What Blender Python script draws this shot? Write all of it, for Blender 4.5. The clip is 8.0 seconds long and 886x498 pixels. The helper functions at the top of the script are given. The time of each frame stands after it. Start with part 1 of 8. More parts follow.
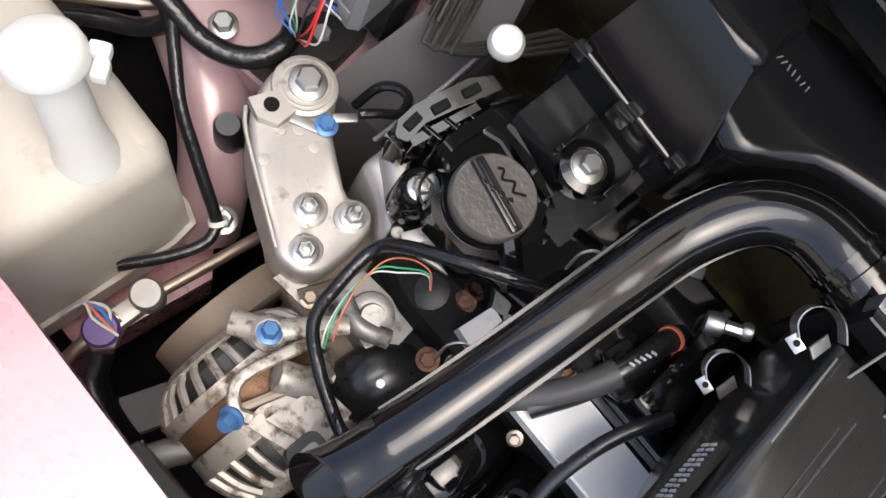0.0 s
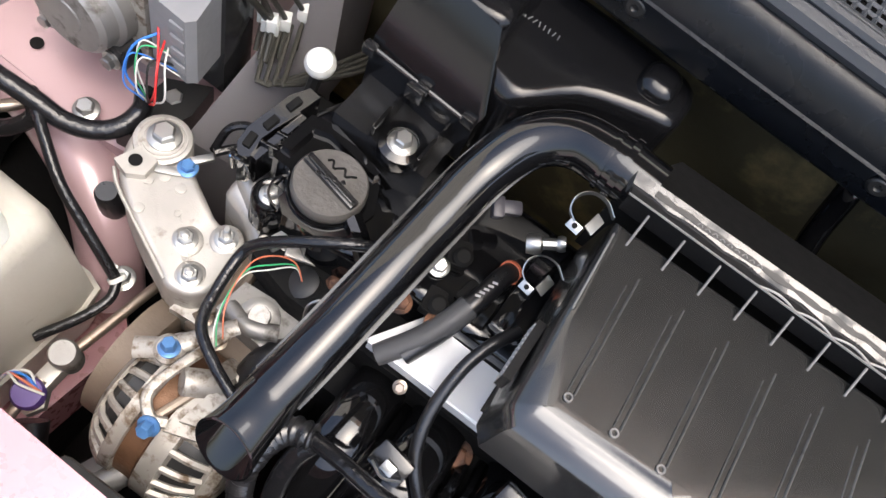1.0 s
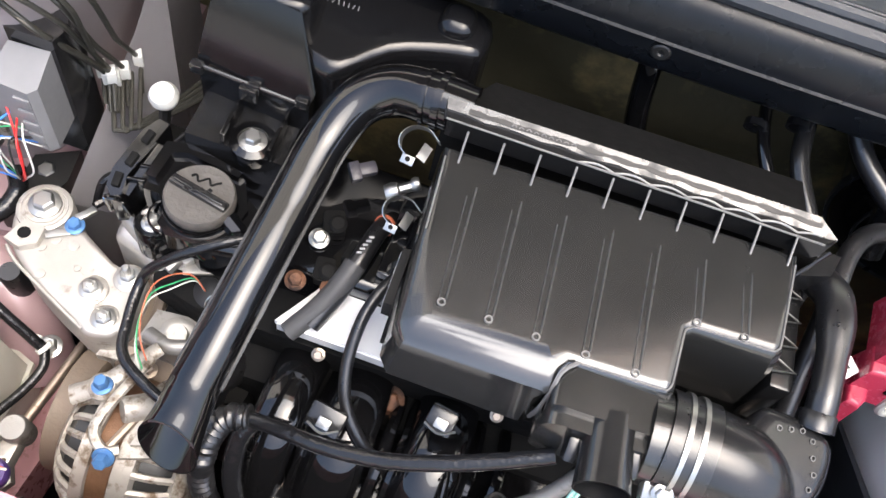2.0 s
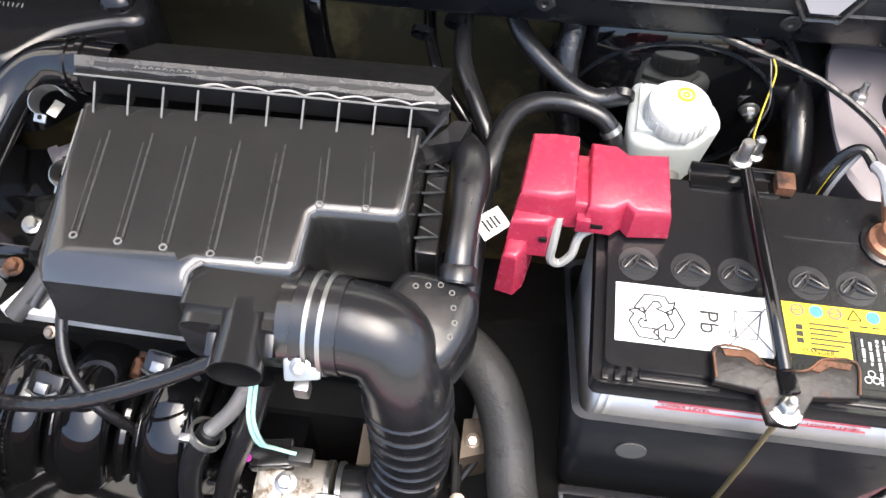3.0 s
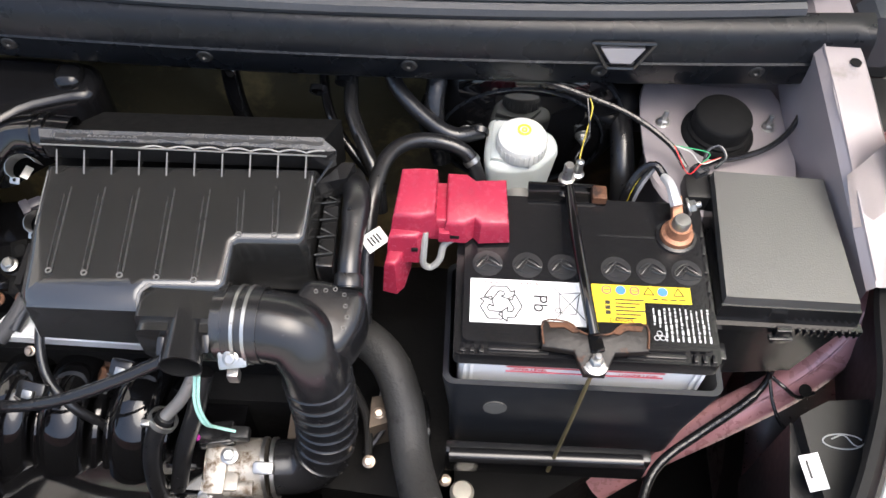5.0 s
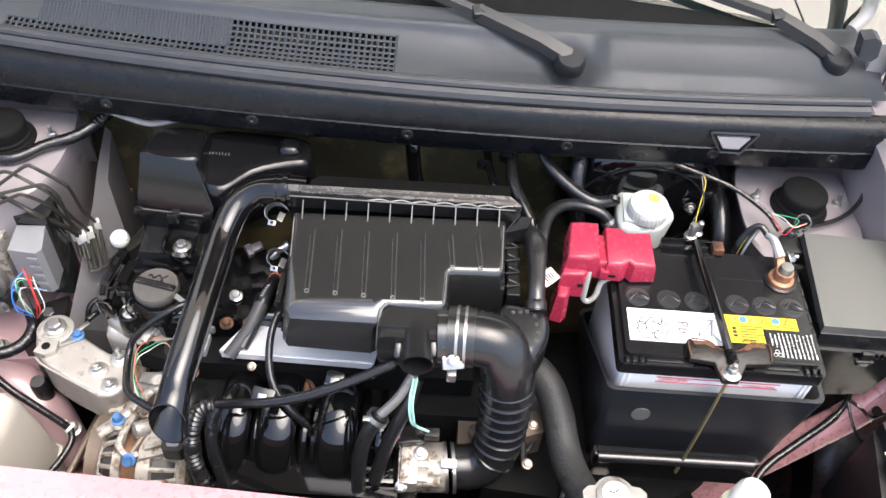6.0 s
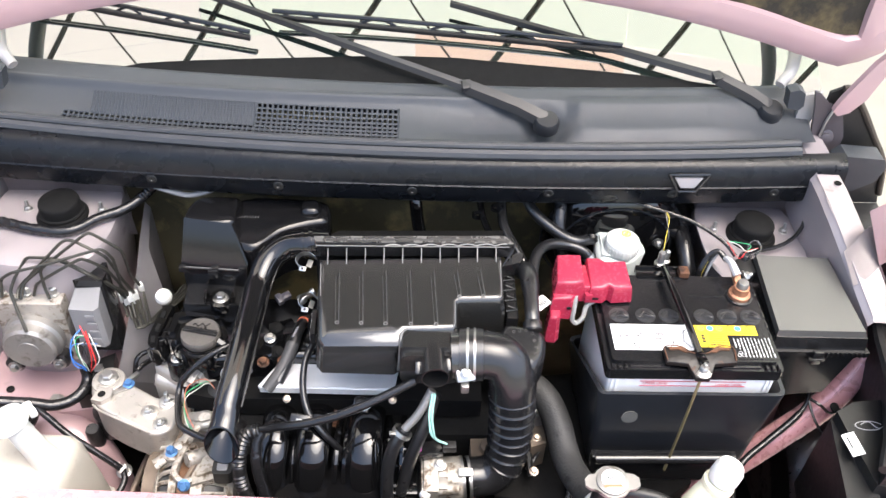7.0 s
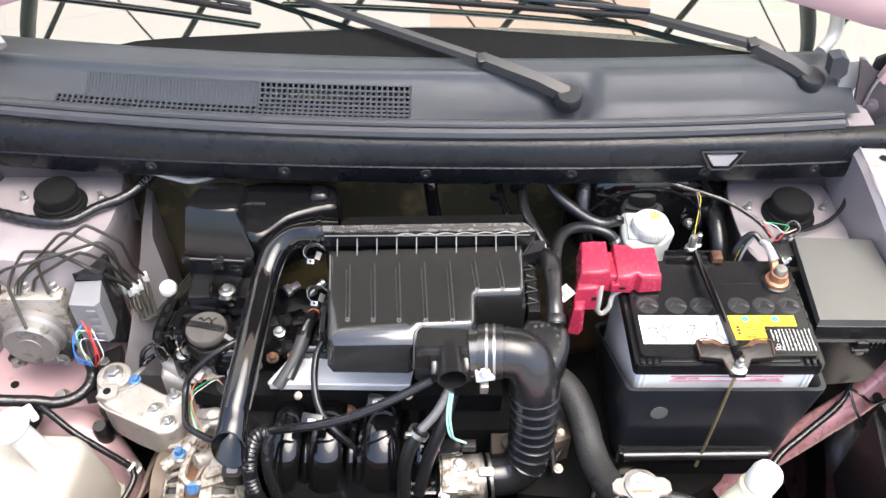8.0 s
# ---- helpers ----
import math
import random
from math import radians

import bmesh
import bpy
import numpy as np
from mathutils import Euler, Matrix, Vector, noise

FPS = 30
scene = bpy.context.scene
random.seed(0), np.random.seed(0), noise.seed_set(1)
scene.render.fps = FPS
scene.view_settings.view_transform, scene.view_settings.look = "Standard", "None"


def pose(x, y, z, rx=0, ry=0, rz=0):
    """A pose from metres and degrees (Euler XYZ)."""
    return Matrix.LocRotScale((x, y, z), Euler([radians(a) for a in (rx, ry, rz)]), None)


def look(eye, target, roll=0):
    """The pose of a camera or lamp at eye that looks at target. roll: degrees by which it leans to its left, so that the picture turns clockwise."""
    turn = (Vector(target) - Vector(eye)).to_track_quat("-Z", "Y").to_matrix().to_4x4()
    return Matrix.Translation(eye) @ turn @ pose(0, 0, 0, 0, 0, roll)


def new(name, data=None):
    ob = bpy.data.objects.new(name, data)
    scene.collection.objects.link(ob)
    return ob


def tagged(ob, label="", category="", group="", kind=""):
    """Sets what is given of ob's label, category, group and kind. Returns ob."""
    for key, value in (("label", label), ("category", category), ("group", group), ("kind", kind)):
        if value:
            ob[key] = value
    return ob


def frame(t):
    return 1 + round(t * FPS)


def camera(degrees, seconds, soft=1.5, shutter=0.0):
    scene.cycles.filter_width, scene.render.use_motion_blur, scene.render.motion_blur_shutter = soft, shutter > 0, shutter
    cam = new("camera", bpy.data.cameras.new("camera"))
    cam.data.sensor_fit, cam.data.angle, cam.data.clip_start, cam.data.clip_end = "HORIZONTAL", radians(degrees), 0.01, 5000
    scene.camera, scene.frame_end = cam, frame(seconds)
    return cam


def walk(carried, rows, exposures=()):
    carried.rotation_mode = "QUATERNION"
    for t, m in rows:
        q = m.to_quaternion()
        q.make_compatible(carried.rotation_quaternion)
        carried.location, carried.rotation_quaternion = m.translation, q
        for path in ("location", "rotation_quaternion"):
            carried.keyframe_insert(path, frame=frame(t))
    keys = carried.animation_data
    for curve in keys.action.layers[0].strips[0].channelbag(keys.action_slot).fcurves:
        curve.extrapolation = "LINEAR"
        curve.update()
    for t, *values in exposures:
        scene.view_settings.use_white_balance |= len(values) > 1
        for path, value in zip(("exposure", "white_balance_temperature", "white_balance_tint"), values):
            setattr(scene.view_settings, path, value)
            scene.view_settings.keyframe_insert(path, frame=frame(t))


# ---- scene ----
cam = camera(53.6, 8.0, soft=1.5)
PATH = [
    (0, (-0.264, -0.12, 1.242), (-0.294, 0.611, -0.619), 47.8),
    (0.5, (-0.217, -0.136, 1.28), (-0.274, 0.684, -0.543), 41.0),
    (1, (-0.158, -0.158, 1.318), (-0.25, 0.756, -0.459), 31.3),
    (1.2, (-0.135, -0.166, 1.327), (-0.237, 0.771, -0.437), 27.0),
    (2.3, (-0.014, -0.228, 1.376), (-0.02, 0.795, -0.342), 14.9),
    (2.5, (0.061, -0.247, 1.378), (-0.044, 0.816, -0.312), 7.7),
    (3, (0.196, -0.244, 1.361), (0.087, 0.827, -0.325), 1.7),
    (3.5, (0.313, -0.255, 1.355), (0.214, 0.831, -0.322), -2.6),
    (4, (0.382, -0.268, 1.369), (0.259, 0.808, -0.312), -5.8),
    (4.5, (0.36, -0.277, 1.438), (0.296, 0.743, -0.281), -2.8),
    (5, (0.262, -0.34, 1.516), (0.249, 0.762, -0.152), 2.2),
    (5.2, (0.207, -0.38, 1.539), (0.212, 0.773, -0.096), 4.4),
    (6.3, (0.016, -0.6, 1.67), (0.076, 0.761, 0.205), 5.3),
    (6.5, (0.008, -0.64, 1.687), (0.084, 0.76, 0.262), 4.9),
    (7, (0.011, -0.711, 1.71), (0.092, 0.75, 0.346), 3.2),
    (7.5, (0.017, -0.687, 1.713), (0.078, 0.749, 0.322), 1.9),
    (8, (0.02, -0.625, 1.697), (0.053, 0.757, 0.251), 1.1),
]
walk(cam, [(t, look(eye, target, roll)) for t, eye, target, roll in PATH], [(0.0, 1.10), (1.2, 1.58), (2.5, 1.9), (3.0, 2.0), (3.5, 2.02), (4.0, 1.84), (4.5, 1.42), (5.2, 1.54), (6.5, 1.88), (7.0, 1.94), (8.0, 2.0)])

# ---- light ----
world = bpy.data.worlds.new("world")
scene.world = world
world.use_nodes = True
wn = world.node_tree.nodes
sky = wn.new("ShaderNodeTexSky")
sky.sky_type, sky.sun_disc = "NISHITA", False
sky.sun_elevation, sky.sun_rotation = radians(72), radians(122)
sky.air_density, sky.dust_density, sky.ozone_density = 1.0, 4.6, 1.2
world.node_tree.links.new(sky.outputs[0], wn["Background"].inputs[0])
wn["Background"].inputs[1].default_value = 0.15
sun = new("sun", bpy.data.lights.new("sun", "SUN"))
sun.data.energy, sun.data.angle, sun.data.color = 0.95, radians(55), (1.0, 0.985, 0.95)
sun.matrix_world = look((1.15, -0.62, 5.3), (0, 0.1, 0.8))


# ---- materials ----
def mat(name, col, rough=0.5, metal=0.0, var=0.15, scale=30.0, bump=0.0, bscale=300.0, coat=0.0,
        dirt=None, dirt_at=0.6, dirt_scale=18.0, spec=0.5, trans=0.0, sss=0.0, rvar=0.12):
    m = bpy.data.materials.new(name)
    m.use_nodes = True
    nt, nd = m.node_tree, m.node_tree.nodes
    b = nd["Principled BSDF"]
    lk = nt.links.new
    tc = nd.new("ShaderNodeTexCoord")
    n1 = nd.new("ShaderNodeTexNoise")
    n1.inputs["Scale"].default_value, n1.inputs["Detail"].default_value = scale, 6
    lk(tc.outputs["Object"], n1.inputs["Vector"])
    mix = nd.new("ShaderNodeMix")
    mix.data_type = "RGBA"
    lk(n1.outputs[0], mix.inputs[0])
    mix.inputs[6].default_value = (*[c * (1 - var) for c in col], 1)
    mix.inputs[7].default_value = (*[min(1, c * (1 + var)) for c in col], 1)
    out = mix.outputs[2]
    n2 = nd.new("ShaderNodeTexNoise")
    n2.inputs["Scale"].default_value, n2.inputs["Detail"].default_value = scale * 4.7, 5
    lk(tc.outputs["Object"], n2.inputs["Vector"])
    mr = nd.new("ShaderNodeMapRange")
    mr.inputs[3].default_value, mr.inputs[4].default_value = max(0.02, rough - rvar), min(1, rough + rvar)
    lk(n2.outputs[0], mr.inputs[0])
    rough_out = mr.outputs[0]
    if dirt:
        n3 = nd.new("ShaderNodeTexNoise")
        n3.inputs["Scale"].default_value, n3.inputs["Detail"].default_value = dirt_scale, 10
        n3.inputs["Roughness"].default_value = 0.65
        lk(tc.outputs["Object"], n3.inputs["Vector"])
        r3 = nd.new("ShaderNodeMapRange")
        r3.inputs[1].default_value, r3.inputs[2].default_value = dirt_at, dirt_at + 0.14
        lk(n3.outputs[0], r3.inputs[0])
        mx = nd.new("ShaderNodeMix")
        mx.data_type = "RGBA"
        lk(r3.outputs[0], mx.inputs[0])
        lk(out, mx.inputs[6])
        mx.inputs[7].default_value = (*dirt, 1)
        out = mx.outputs[2]
        rm = nd.new("ShaderNodeMix")
        lk(r3.outputs[0], rm.inputs[0])
        lk(rough_out, rm.inputs[2])
        rm.inputs[3].default_value = 0.8
        rough_out = rm.outputs[0]
    lk(out, b.inputs["Base Color"])
    lk(rough_out, b.inputs["Roughness"])
    b.inputs["Metallic"].default_value = metal
    b.inputs["Specular IOR Level"].default_value = spec
    b.inputs["Coat Weight"].default_value = coat
    b.inputs["Coat Roughness"].default_value = 0.06
    b.inputs["Transmission Weight"].default_value = trans
    if sss:
        b.inputs["Subsurface Weight"].default_value = sss
        b.inputs["Subsurface Radius"].default_value = (1, 0.9, 0.8)
        b.inputs["Subsurface Scale"].default_value = 0.01
    if bump:
        nb = nd.new("ShaderNodeTexNoise")
        nb.inputs["Scale"].default_value, nb.inputs["Detail"].default_value = bscale, 4
        lk(tc.outputs["Object"], nb.inputs["Vector"])
        bp = nd.new("ShaderNodeBump")
        bp.inputs["Strength"].default_value, bp.inputs["Distance"].default_value = bump, 0.002
        lk(nb.outputs[0], bp.inputs["Height"])
        lk(bp.outputs[0], b.inputs["Normal"])
    return m


GLOSS = mat("gloss_black", (0.0040, 0.0040, 0.0044), 0.07, var=0.4, scale=12, rvar=0.04, bump=0.03, bscale=40, coat=0.30, spec=0.5)
LIP = mat("scuffed_lip", (0.030, 0.030, 0.029), 0.15, var=0.3, scale=30, rvar=0.06, coat=0.0, spec=1.0, dirt=(0.036, 0.035, 0.033), dirt_at=0.50, dirt_scale=38)
# pale tone paints the reflection on the scalloped rim
GLINT = mat("pale_glint_rim", (0.30, 0.29, 0.275), 0.38, var=0.35, scale=90, rvar=0.1)
# pale tone for worn edges and for glints painted on ribs and arrises
EDGE = mat("worn_glint_edge", (0.16, 0.155, 0.15), 0.34, var=0.4, scale=70, rvar=0.1)
TERM = mat("terminal_copper", (0.40, 0.19, 0.11), 0.45, metal=0.4, var=0.3, scale=70, bump=0.4, bscale=300, dirt=(0.16, 0.075, 0.045), dirt_at=0.55, dirt_scale=60)
SATIN = mat("satin_black", (0.011, 0.011, 0.0115), 0.20, var=0.3, scale=20, bump=0.015, bscale=700, rvar=0.07, spec=0.6, coat=0.1)
LIDG = mat("rubbed_plastic", (0.024, 0.024, 0.024), 0.13, var=0.3, scale=14, rvar=0.07, coat=0.5, spec=0.9, bump=0.03, bscale=60)
LID = mat("dressed_plastic", (0.015, 0.015, 0.0145), 0.24, var=0.2, scale=9, bump=0.04, bscale=800, rvar=0.07, coat=0.45, spec=0.7)
MATTE = mat("matte_black", (0.011, 0.011, 0.011), 0.46, var=0.3, scale=25, bump=0.08, bscale=500)
# near-black for black parts, and for shade painted in holes and hollows
DARK = mat("recess_shade_black", (0.006, 0.006, 0.006), 0.75, var=0.4, scale=20, bump=0.3, bscale=120, spec=0.15)
RUBBER = mat("rubber", (0.011, 0.011, 0.012), 0.30, var=0.3, scale=40, bump=0.08, bscale=500, rvar=0.08, coat=0.15, spec=0.7)
HOSE = mat("worn_hose", (0.026, 0.026, 0.0255), 0.6, var=0.3, scale=30, bump=0.4, bscale=260, dirt=(0.002, 0.002, 0.002), dirt_at=0.57, dirt_scale=42)
TAPE = mat("cloth_tape", (0.009, 0.009, 0.010), 0.20, var=0.4, scale=60, bump=0.5, bscale=150, rvar=0.12, dirt=(0.075, 0.075, 0.08), dirt_at=0.66, dirt_scale=70)
COWL = mat("cowl_plastic", (0.038, 0.043, 0.050), 0.48, var=0.22, scale=9, bump=0.08, bscale=900, rvar=0.10, spec=0.42, dirt=(0.062, 0.063, 0.067), dirt_at=0.58, dirt_scale=16)
WIPE = mat("wiper_black", (0.016, 0.017, 0.020), 0.38, var=0.25, scale=30, rvar=0.08, bump=0.05, bscale=500)
PANEL = mat("cowl_panel_plastic", (0.014, 0.016, 0.020), 0.28, var=0.25, scale=7, bump=0.05, bscale=900, rvar=0.08)
STRIP = mat("weathered_rubber", (0.038, 0.041, 0.047), 0.36, var=0.25, scale=14, bump=0.15, bscale=400, rvar=0.10)
PILLAR = mat("pale_pillar_trim", (0.32, 0.31, 0.30), 0.45, var=0.08, scale=20)
PAD = mat("hood_pad_fibre", (0.018, 0.015, 0.010), 0.85, var=0.5, scale=9, bump=0.6, bscale=60, dirt=(0.11, 0.085, 0.035), dirt_at=0.50, dirt_scale=6)
HINGE = mat("dull_hinge_paint", (0.085, 0.074, 0.080), 0.42, metal=0.2, var=0.2, scale=20)
ALUG = mat("grimy_aluminium", (0.40, 0.375, 0.335), 0.46, metal=0.55, var=0.3, scale=45, bump=0.12, bscale=500, dirt=(0.13, 0.092, 0.058), dirt_at=0.49, dirt_scale=70)
# lighter than the lid, to paint the soft highlight along ribs and fins
RIB = mat("pale_glint_rib", (0.045, 0.045, 0.044), 0.30, var=0.3, scale=60, rvar=0.1)
SMOKE = mat("smoky_violet_plug", (0.055, 0.052, 0.064), 0.4, var=0.2, scale=40)
ALU = mat("cast_aluminium", (0.44, 0.42, 0.385), 0.44, metal=0.6, var=0.22, scale=35, bump=0.10, bscale=900, dirt=(0.20, 0.165, 0.125), dirt_at=0.57, dirt_scale=40)
ALU2 = mat("bright_aluminium", (0.54, 0.545, 0.55), 0.36, metal=0.35, var=0.10, scale=35, bump=0.06, bscale=500, dirt=(0.42, 0.41, 0.40), dirt_at=0.60, dirt_scale=30)
ALUD = mat("grey_casting", (0.30, 0.29, 0.275), 0.46, metal=0.7, var=0.2, scale=30, bump=0.12, bscale=700, dirt=(0.10, 0.085, 0.07), dirt_at=0.54, dirt_scale=35)
ZINC = mat("zinc_plate", (0.44, 0.44, 0.425), 0.36, metal=0.95, var=0.15, scale=60, dirt=(0.24, 0.19, 0.13), dirt_at=0.62, dirt_scale=80)
STEEL = mat("tube_steel", (0.40, 0.33, 0.27), 0.36, metal=0.9, var=0.2, scale=40, dirt=(0.22, 0.12, 0.06), dirt_at=0.62, dirt_scale=60)
COPPER = mat("rusted_steel", (0.14, 0.062, 0.032), 0.60, metal=0.3, var=0.4, scale=70, bump=0.5, bscale=300, dirt=(0.03, 0.017, 0.013), dirt_at=0.48, dirt_scale=60)
WIND = mat("lacquered_copper", (0.17, 0.090, 0.050), 0.45, metal=0.5, var=0.4, scale=80, bump=0.4, bscale=300)
PULLEY = mat("dusty_pulley", (0.16, 0.125, 0.095), 0.62, metal=0.25, var=0.25, scale=30, bump=0.2, bscale=300)
PINK = mat("rose_paint", (0.47, 0.245, 0.262), 0.28, metal=0.15, var=0.07, scale=22, coat=0.6, rvar=0.05)
ROSE = mat("dusty_rose_paint", (0.40, 0.275, 0.288), 0.32, metal=0.15, var=0.10, scale=14, coat=0.4, rvar=0.06, dirt=(0.22, 0.17, 0.165), dirt_at=0.62, dirt_scale=14)
LILAC = mat("thin_rose_primer", (0.30, 0.268, 0.275), 0.38, metal=0.2, var=0.16, scale=8, coat=0.2, bump=0.05, bscale=400, dirt=(0.18, 0.165, 0.155), dirt_at=0.62, dirt_scale=12)
GREYP = mat("grey_primer", (0.31, 0.30, 0.312), 0.40, metal=0.25, var=0.16, scale=8, coat=0.15, dirt=(0.16, 0.15, 0.14), dirt_at=0.64, dirt_scale=14)
WHITE = mat("white_plastic", (0.64, 0.65, 0.62), 0.36, var=0.05, scale=30, sss=0.15)
TANK = mat("aged_tank_plastic", (0.45, 0.43, 0.375), 0.38, var=0.06, scale=12, sss=0.3, bump=0.08, bscale=200, dirt=(0.38, 0.35, 0.29), dirt_at=0.60, dirt_scale=30)
BRAKET = mat("brake_tank_plastic", (0.58, 0.62, 0.59), 0.36, var=0.06, scale=20, sss=0.4)
RED = mat("red_cover_plastic", (0.34, 0.025, 0.055), 0.26, var=0.12, scale=40, bump=0.12, bscale=400, sss=0.03, rvar=0.10, dirt=(0.42, 0.09, 0.12), dirt_at=0.62, dirt_scale=70)
CASE = mat("battery_case", (0.74, 0.75, 0.76), 0.36, var=0.06, scale=20, sss=0.25, dirt=(0.45, 0.45, 0.45), dirt_at=0.66, dirt_scale=20)
BATTOP = mat("battery_lid", (0.009, 0.009, 0.010), 0.22, var=0.3, scale=30, bump=0.08, bscale=500, rvar=0.10, dirt=(0.03, 0.028, 0.025), dirt_at=0.68, dirt_scale=60)
PAPER = mat("white_label", (0.84, 0.85, 0.84), 0.40, var=0.03, scale=20)
YELLOW = mat("yellow_label", (0.86, 0.62, 0.03), 0.40, var=0.05, scale=20)
INK = mat("black_ink", (0.02, 0.02, 0.02), 0.5, var=0.1)
INKR = mat("red_ink", (0.52, 0.10, 0.12), 0.5, var=0.1)
INKB = mat("blue_ink", (0.06, 0.22, 0.62), 0.5, var=0.1)
GREYI = mat("grey_ink", (0.45, 0.45, 0.45), 0.5, var=0.1)
WIREW = mat("white_wire", (0.66, 0.66, 0.62), 0.4, var=0.1)
WIRER = mat("red_wire", (0.62, 0.03, 0.03), 0.4, var=0.1)
WIREO = mat("orange_wire", (0.60, 0.17, 0.09), 0.4, var=0.1)
WIREB = mat("blue_wire", (0.05, 0.20, 0.62), 0.4, var=0.1)
WIREG = mat("green_wire", (0.05, 0.38, 0.16), 0.4, var=0.1)
WIREY = mat("yellow_wire", (0.50, 0.38, 0.03), 0.4, var=0.1)
WIRET = mat("mint_wire", (0.40, 0.70, 0.60), 0.4, var=0.1)
BLUEB = mat("blue_dyed_steel", (0.08, 0.20, 0.42), 0.38, metal=0.4, var=0.4, scale=90, dirt=(0.30, 0.31, 0.32), dirt_at=0.62, dirt_scale=120)
VIOLET = mat("violet_connector", (0.11, 0.06, 0.26), 0.4, var=0.2)
GREYC = mat("grey_connector", (0.19, 0.19, 0.195), 0.45, var=0.15, scale=40)
INSUL = mat("firewall_insulation", (0.085, 0.074, 0.040), 0.7, var=0.5, scale=9, bump=0.6, bscale=60, dirt=(0.32, 0.25, 0.11), dirt_at=0.49, dirt_scale=7)
FUSEL = mat("fuse_lid", (0.055, 0.055, 0.052), 0.34, var=0.10, scale=20, bump=0.16, bscale=620, rvar=0.06, spec=1.0, coat=0.25)
ASPHALT = mat("ground_concrete", (0.40, 0.37, 0.31), 0.85, var=0.2, scale=3, bump=0.5, bscale=90)
LENS = mat("lamp_lens", (0.62, 0.64, 0.66), 0.12, var=0.05, metal=0.3, coat=0.6)
CHEST = mat("brown_beam", (0.05, 0.04, 0.03), 0.6, var=0.2)


# ---- building blocks ----
V = Vector
BASE = {}


def thing(name, label, category, at=(0, 0, 0), group="", kind=""):
    ob = new(name)
    ob.empty_display_size = 0.02
    ob.location = at
    BASE[ob.name] = V(at)
    return tagged(ob, label, category, group, kind)


def mesh_of(name, bm, material, off, sharp=38):
    bmesh.ops.recalc_face_normals(bm, faces=bm.faces)
    me = bpy.data.meshes.new(name)
    if off is not None:
        bmesh.ops.translate(bm, verts=bm.verts, vec=-off)
    bm.to_mesh(me)
    bm.free()
    me.polygons.foreach_set("use_smooth", [True] * len(me.polygons))
    me.set_sharp_from_angle(angle=radians(sharp))
    me.materials.append(material)
    return me


def part(name, bm, material, parent, label="", sharp=38):
    off = BASE[parent.name]
    ob = new(name, mesh_of(name, bm, material, off, sharp))
    ob.parent = parent
    BASE[ob.name] = off
    return tagged(ob, label)


def solid(name, bm, material, label, category, at=(0, 0, 0), kind="", group="", sharp=38):
    ob = new(name, mesh_of(name, bm, material, V(at), sharp))
    ob.location = at
    BASE[ob.name] = V(at)
    return tagged(ob, label, category, group, kind)


def merge(bm, other):
    me = bpy.data.meshes.new("temp")
    other.to_mesh(me)
    other.free()
    bm.from_mesh(me)
    bpy.data.meshes.remove(me)
    return bm


def bevelled(bm, off, seg=2, only=None):
    edges = [e for e in bm.edges if len(e.link_faces) == 2 and e.calc_face_angle(0) > 0.35] if only is None else only
    if off > 0 and edges:
        bmesh.ops.bevel(bm, geom=edges, offset=off, segments=seg, affect="EDGES", clamp_overlap=True, profile=0.6)
    return bm


def box(bm, c, s, bev=0.002, rot=(0, 0, 0), seg=2):
    t = bmesh.new()
    bmesh.ops.create_cube(t, size=1, matrix=Matrix.Diagonal((*s, 1)))
    bevelled(t, bev, seg)
    bmesh.ops.transform(t, verts=t.verts, matrix=pose(*c, *rot))
    return merge(bm, t)


def span(bm, a, b, bev=0.002, seg=2):
    return box(bm, [(p + q) / 2 for p, q in zip(a, b)], [abs(q - p) for p, q in zip(a, b)], bev, seg=seg)


def loft(bm, rings, caps=True, closed=True):
    """Rings of equally many points, joined by quads."""
    rows = [[bm.verts.new(p) for p in ring] for ring in rings]
    n = len(rows[0])
    for a, b in zip(rows, rows[1:]):
        for i in range(n if closed else n - 1):
            j = (i + 1) % n
            bm.faces.new((a[i], a[j], b[j], b[i]))
    if caps and closed:
        bm.faces.new(rows[0][::-1])
        bm.faces.new(rows[-1])
    return bm


def prism(bm, outline, z0, z1, bev=0.002, seg=2, low=None, m=None):
    """An outline in x and y, raised from z0 to z1 (a number, or a function of x and y); low: another outline at the bottom."""
    top = z1 if callable(z1) else (lambda x, y: z1)
    bot = z0 if callable(z0) else (lambda x, y: z0)
    t = bmesh.new()
    loft(t, [[(x, y, bot(x, y)) for x, y in (low or outline)], [(x, y, top(x, y)) for x, y in outline]])
    bevelled(t, bev, seg)
    if m is not None:
        bmesh.ops.transform(t, verts=t.verts, matrix=m)
    return merge(bm, t)


def glide(pts, k=6):
    """A smooth line through points."""
    p = [V(q) for q in pts]
    if len(p) < 3 or k < 2:
        return p
    p = [2 * p[0] - p[1]] + p + [2 * p[-1] - p[-2]]
    out = []
    for a, b, c, d in zip(p, p[1:], p[2:], p[3:]):
        for i in range(k):
            t = i / k
            out.append(0.5 * (2 * b + (c - a) * t + (2 * a - 5 * b + 4 * c - d) * t * t + (3 * b - a - 3 * c + d) * t ** 3))
    return out + [p[-2]]


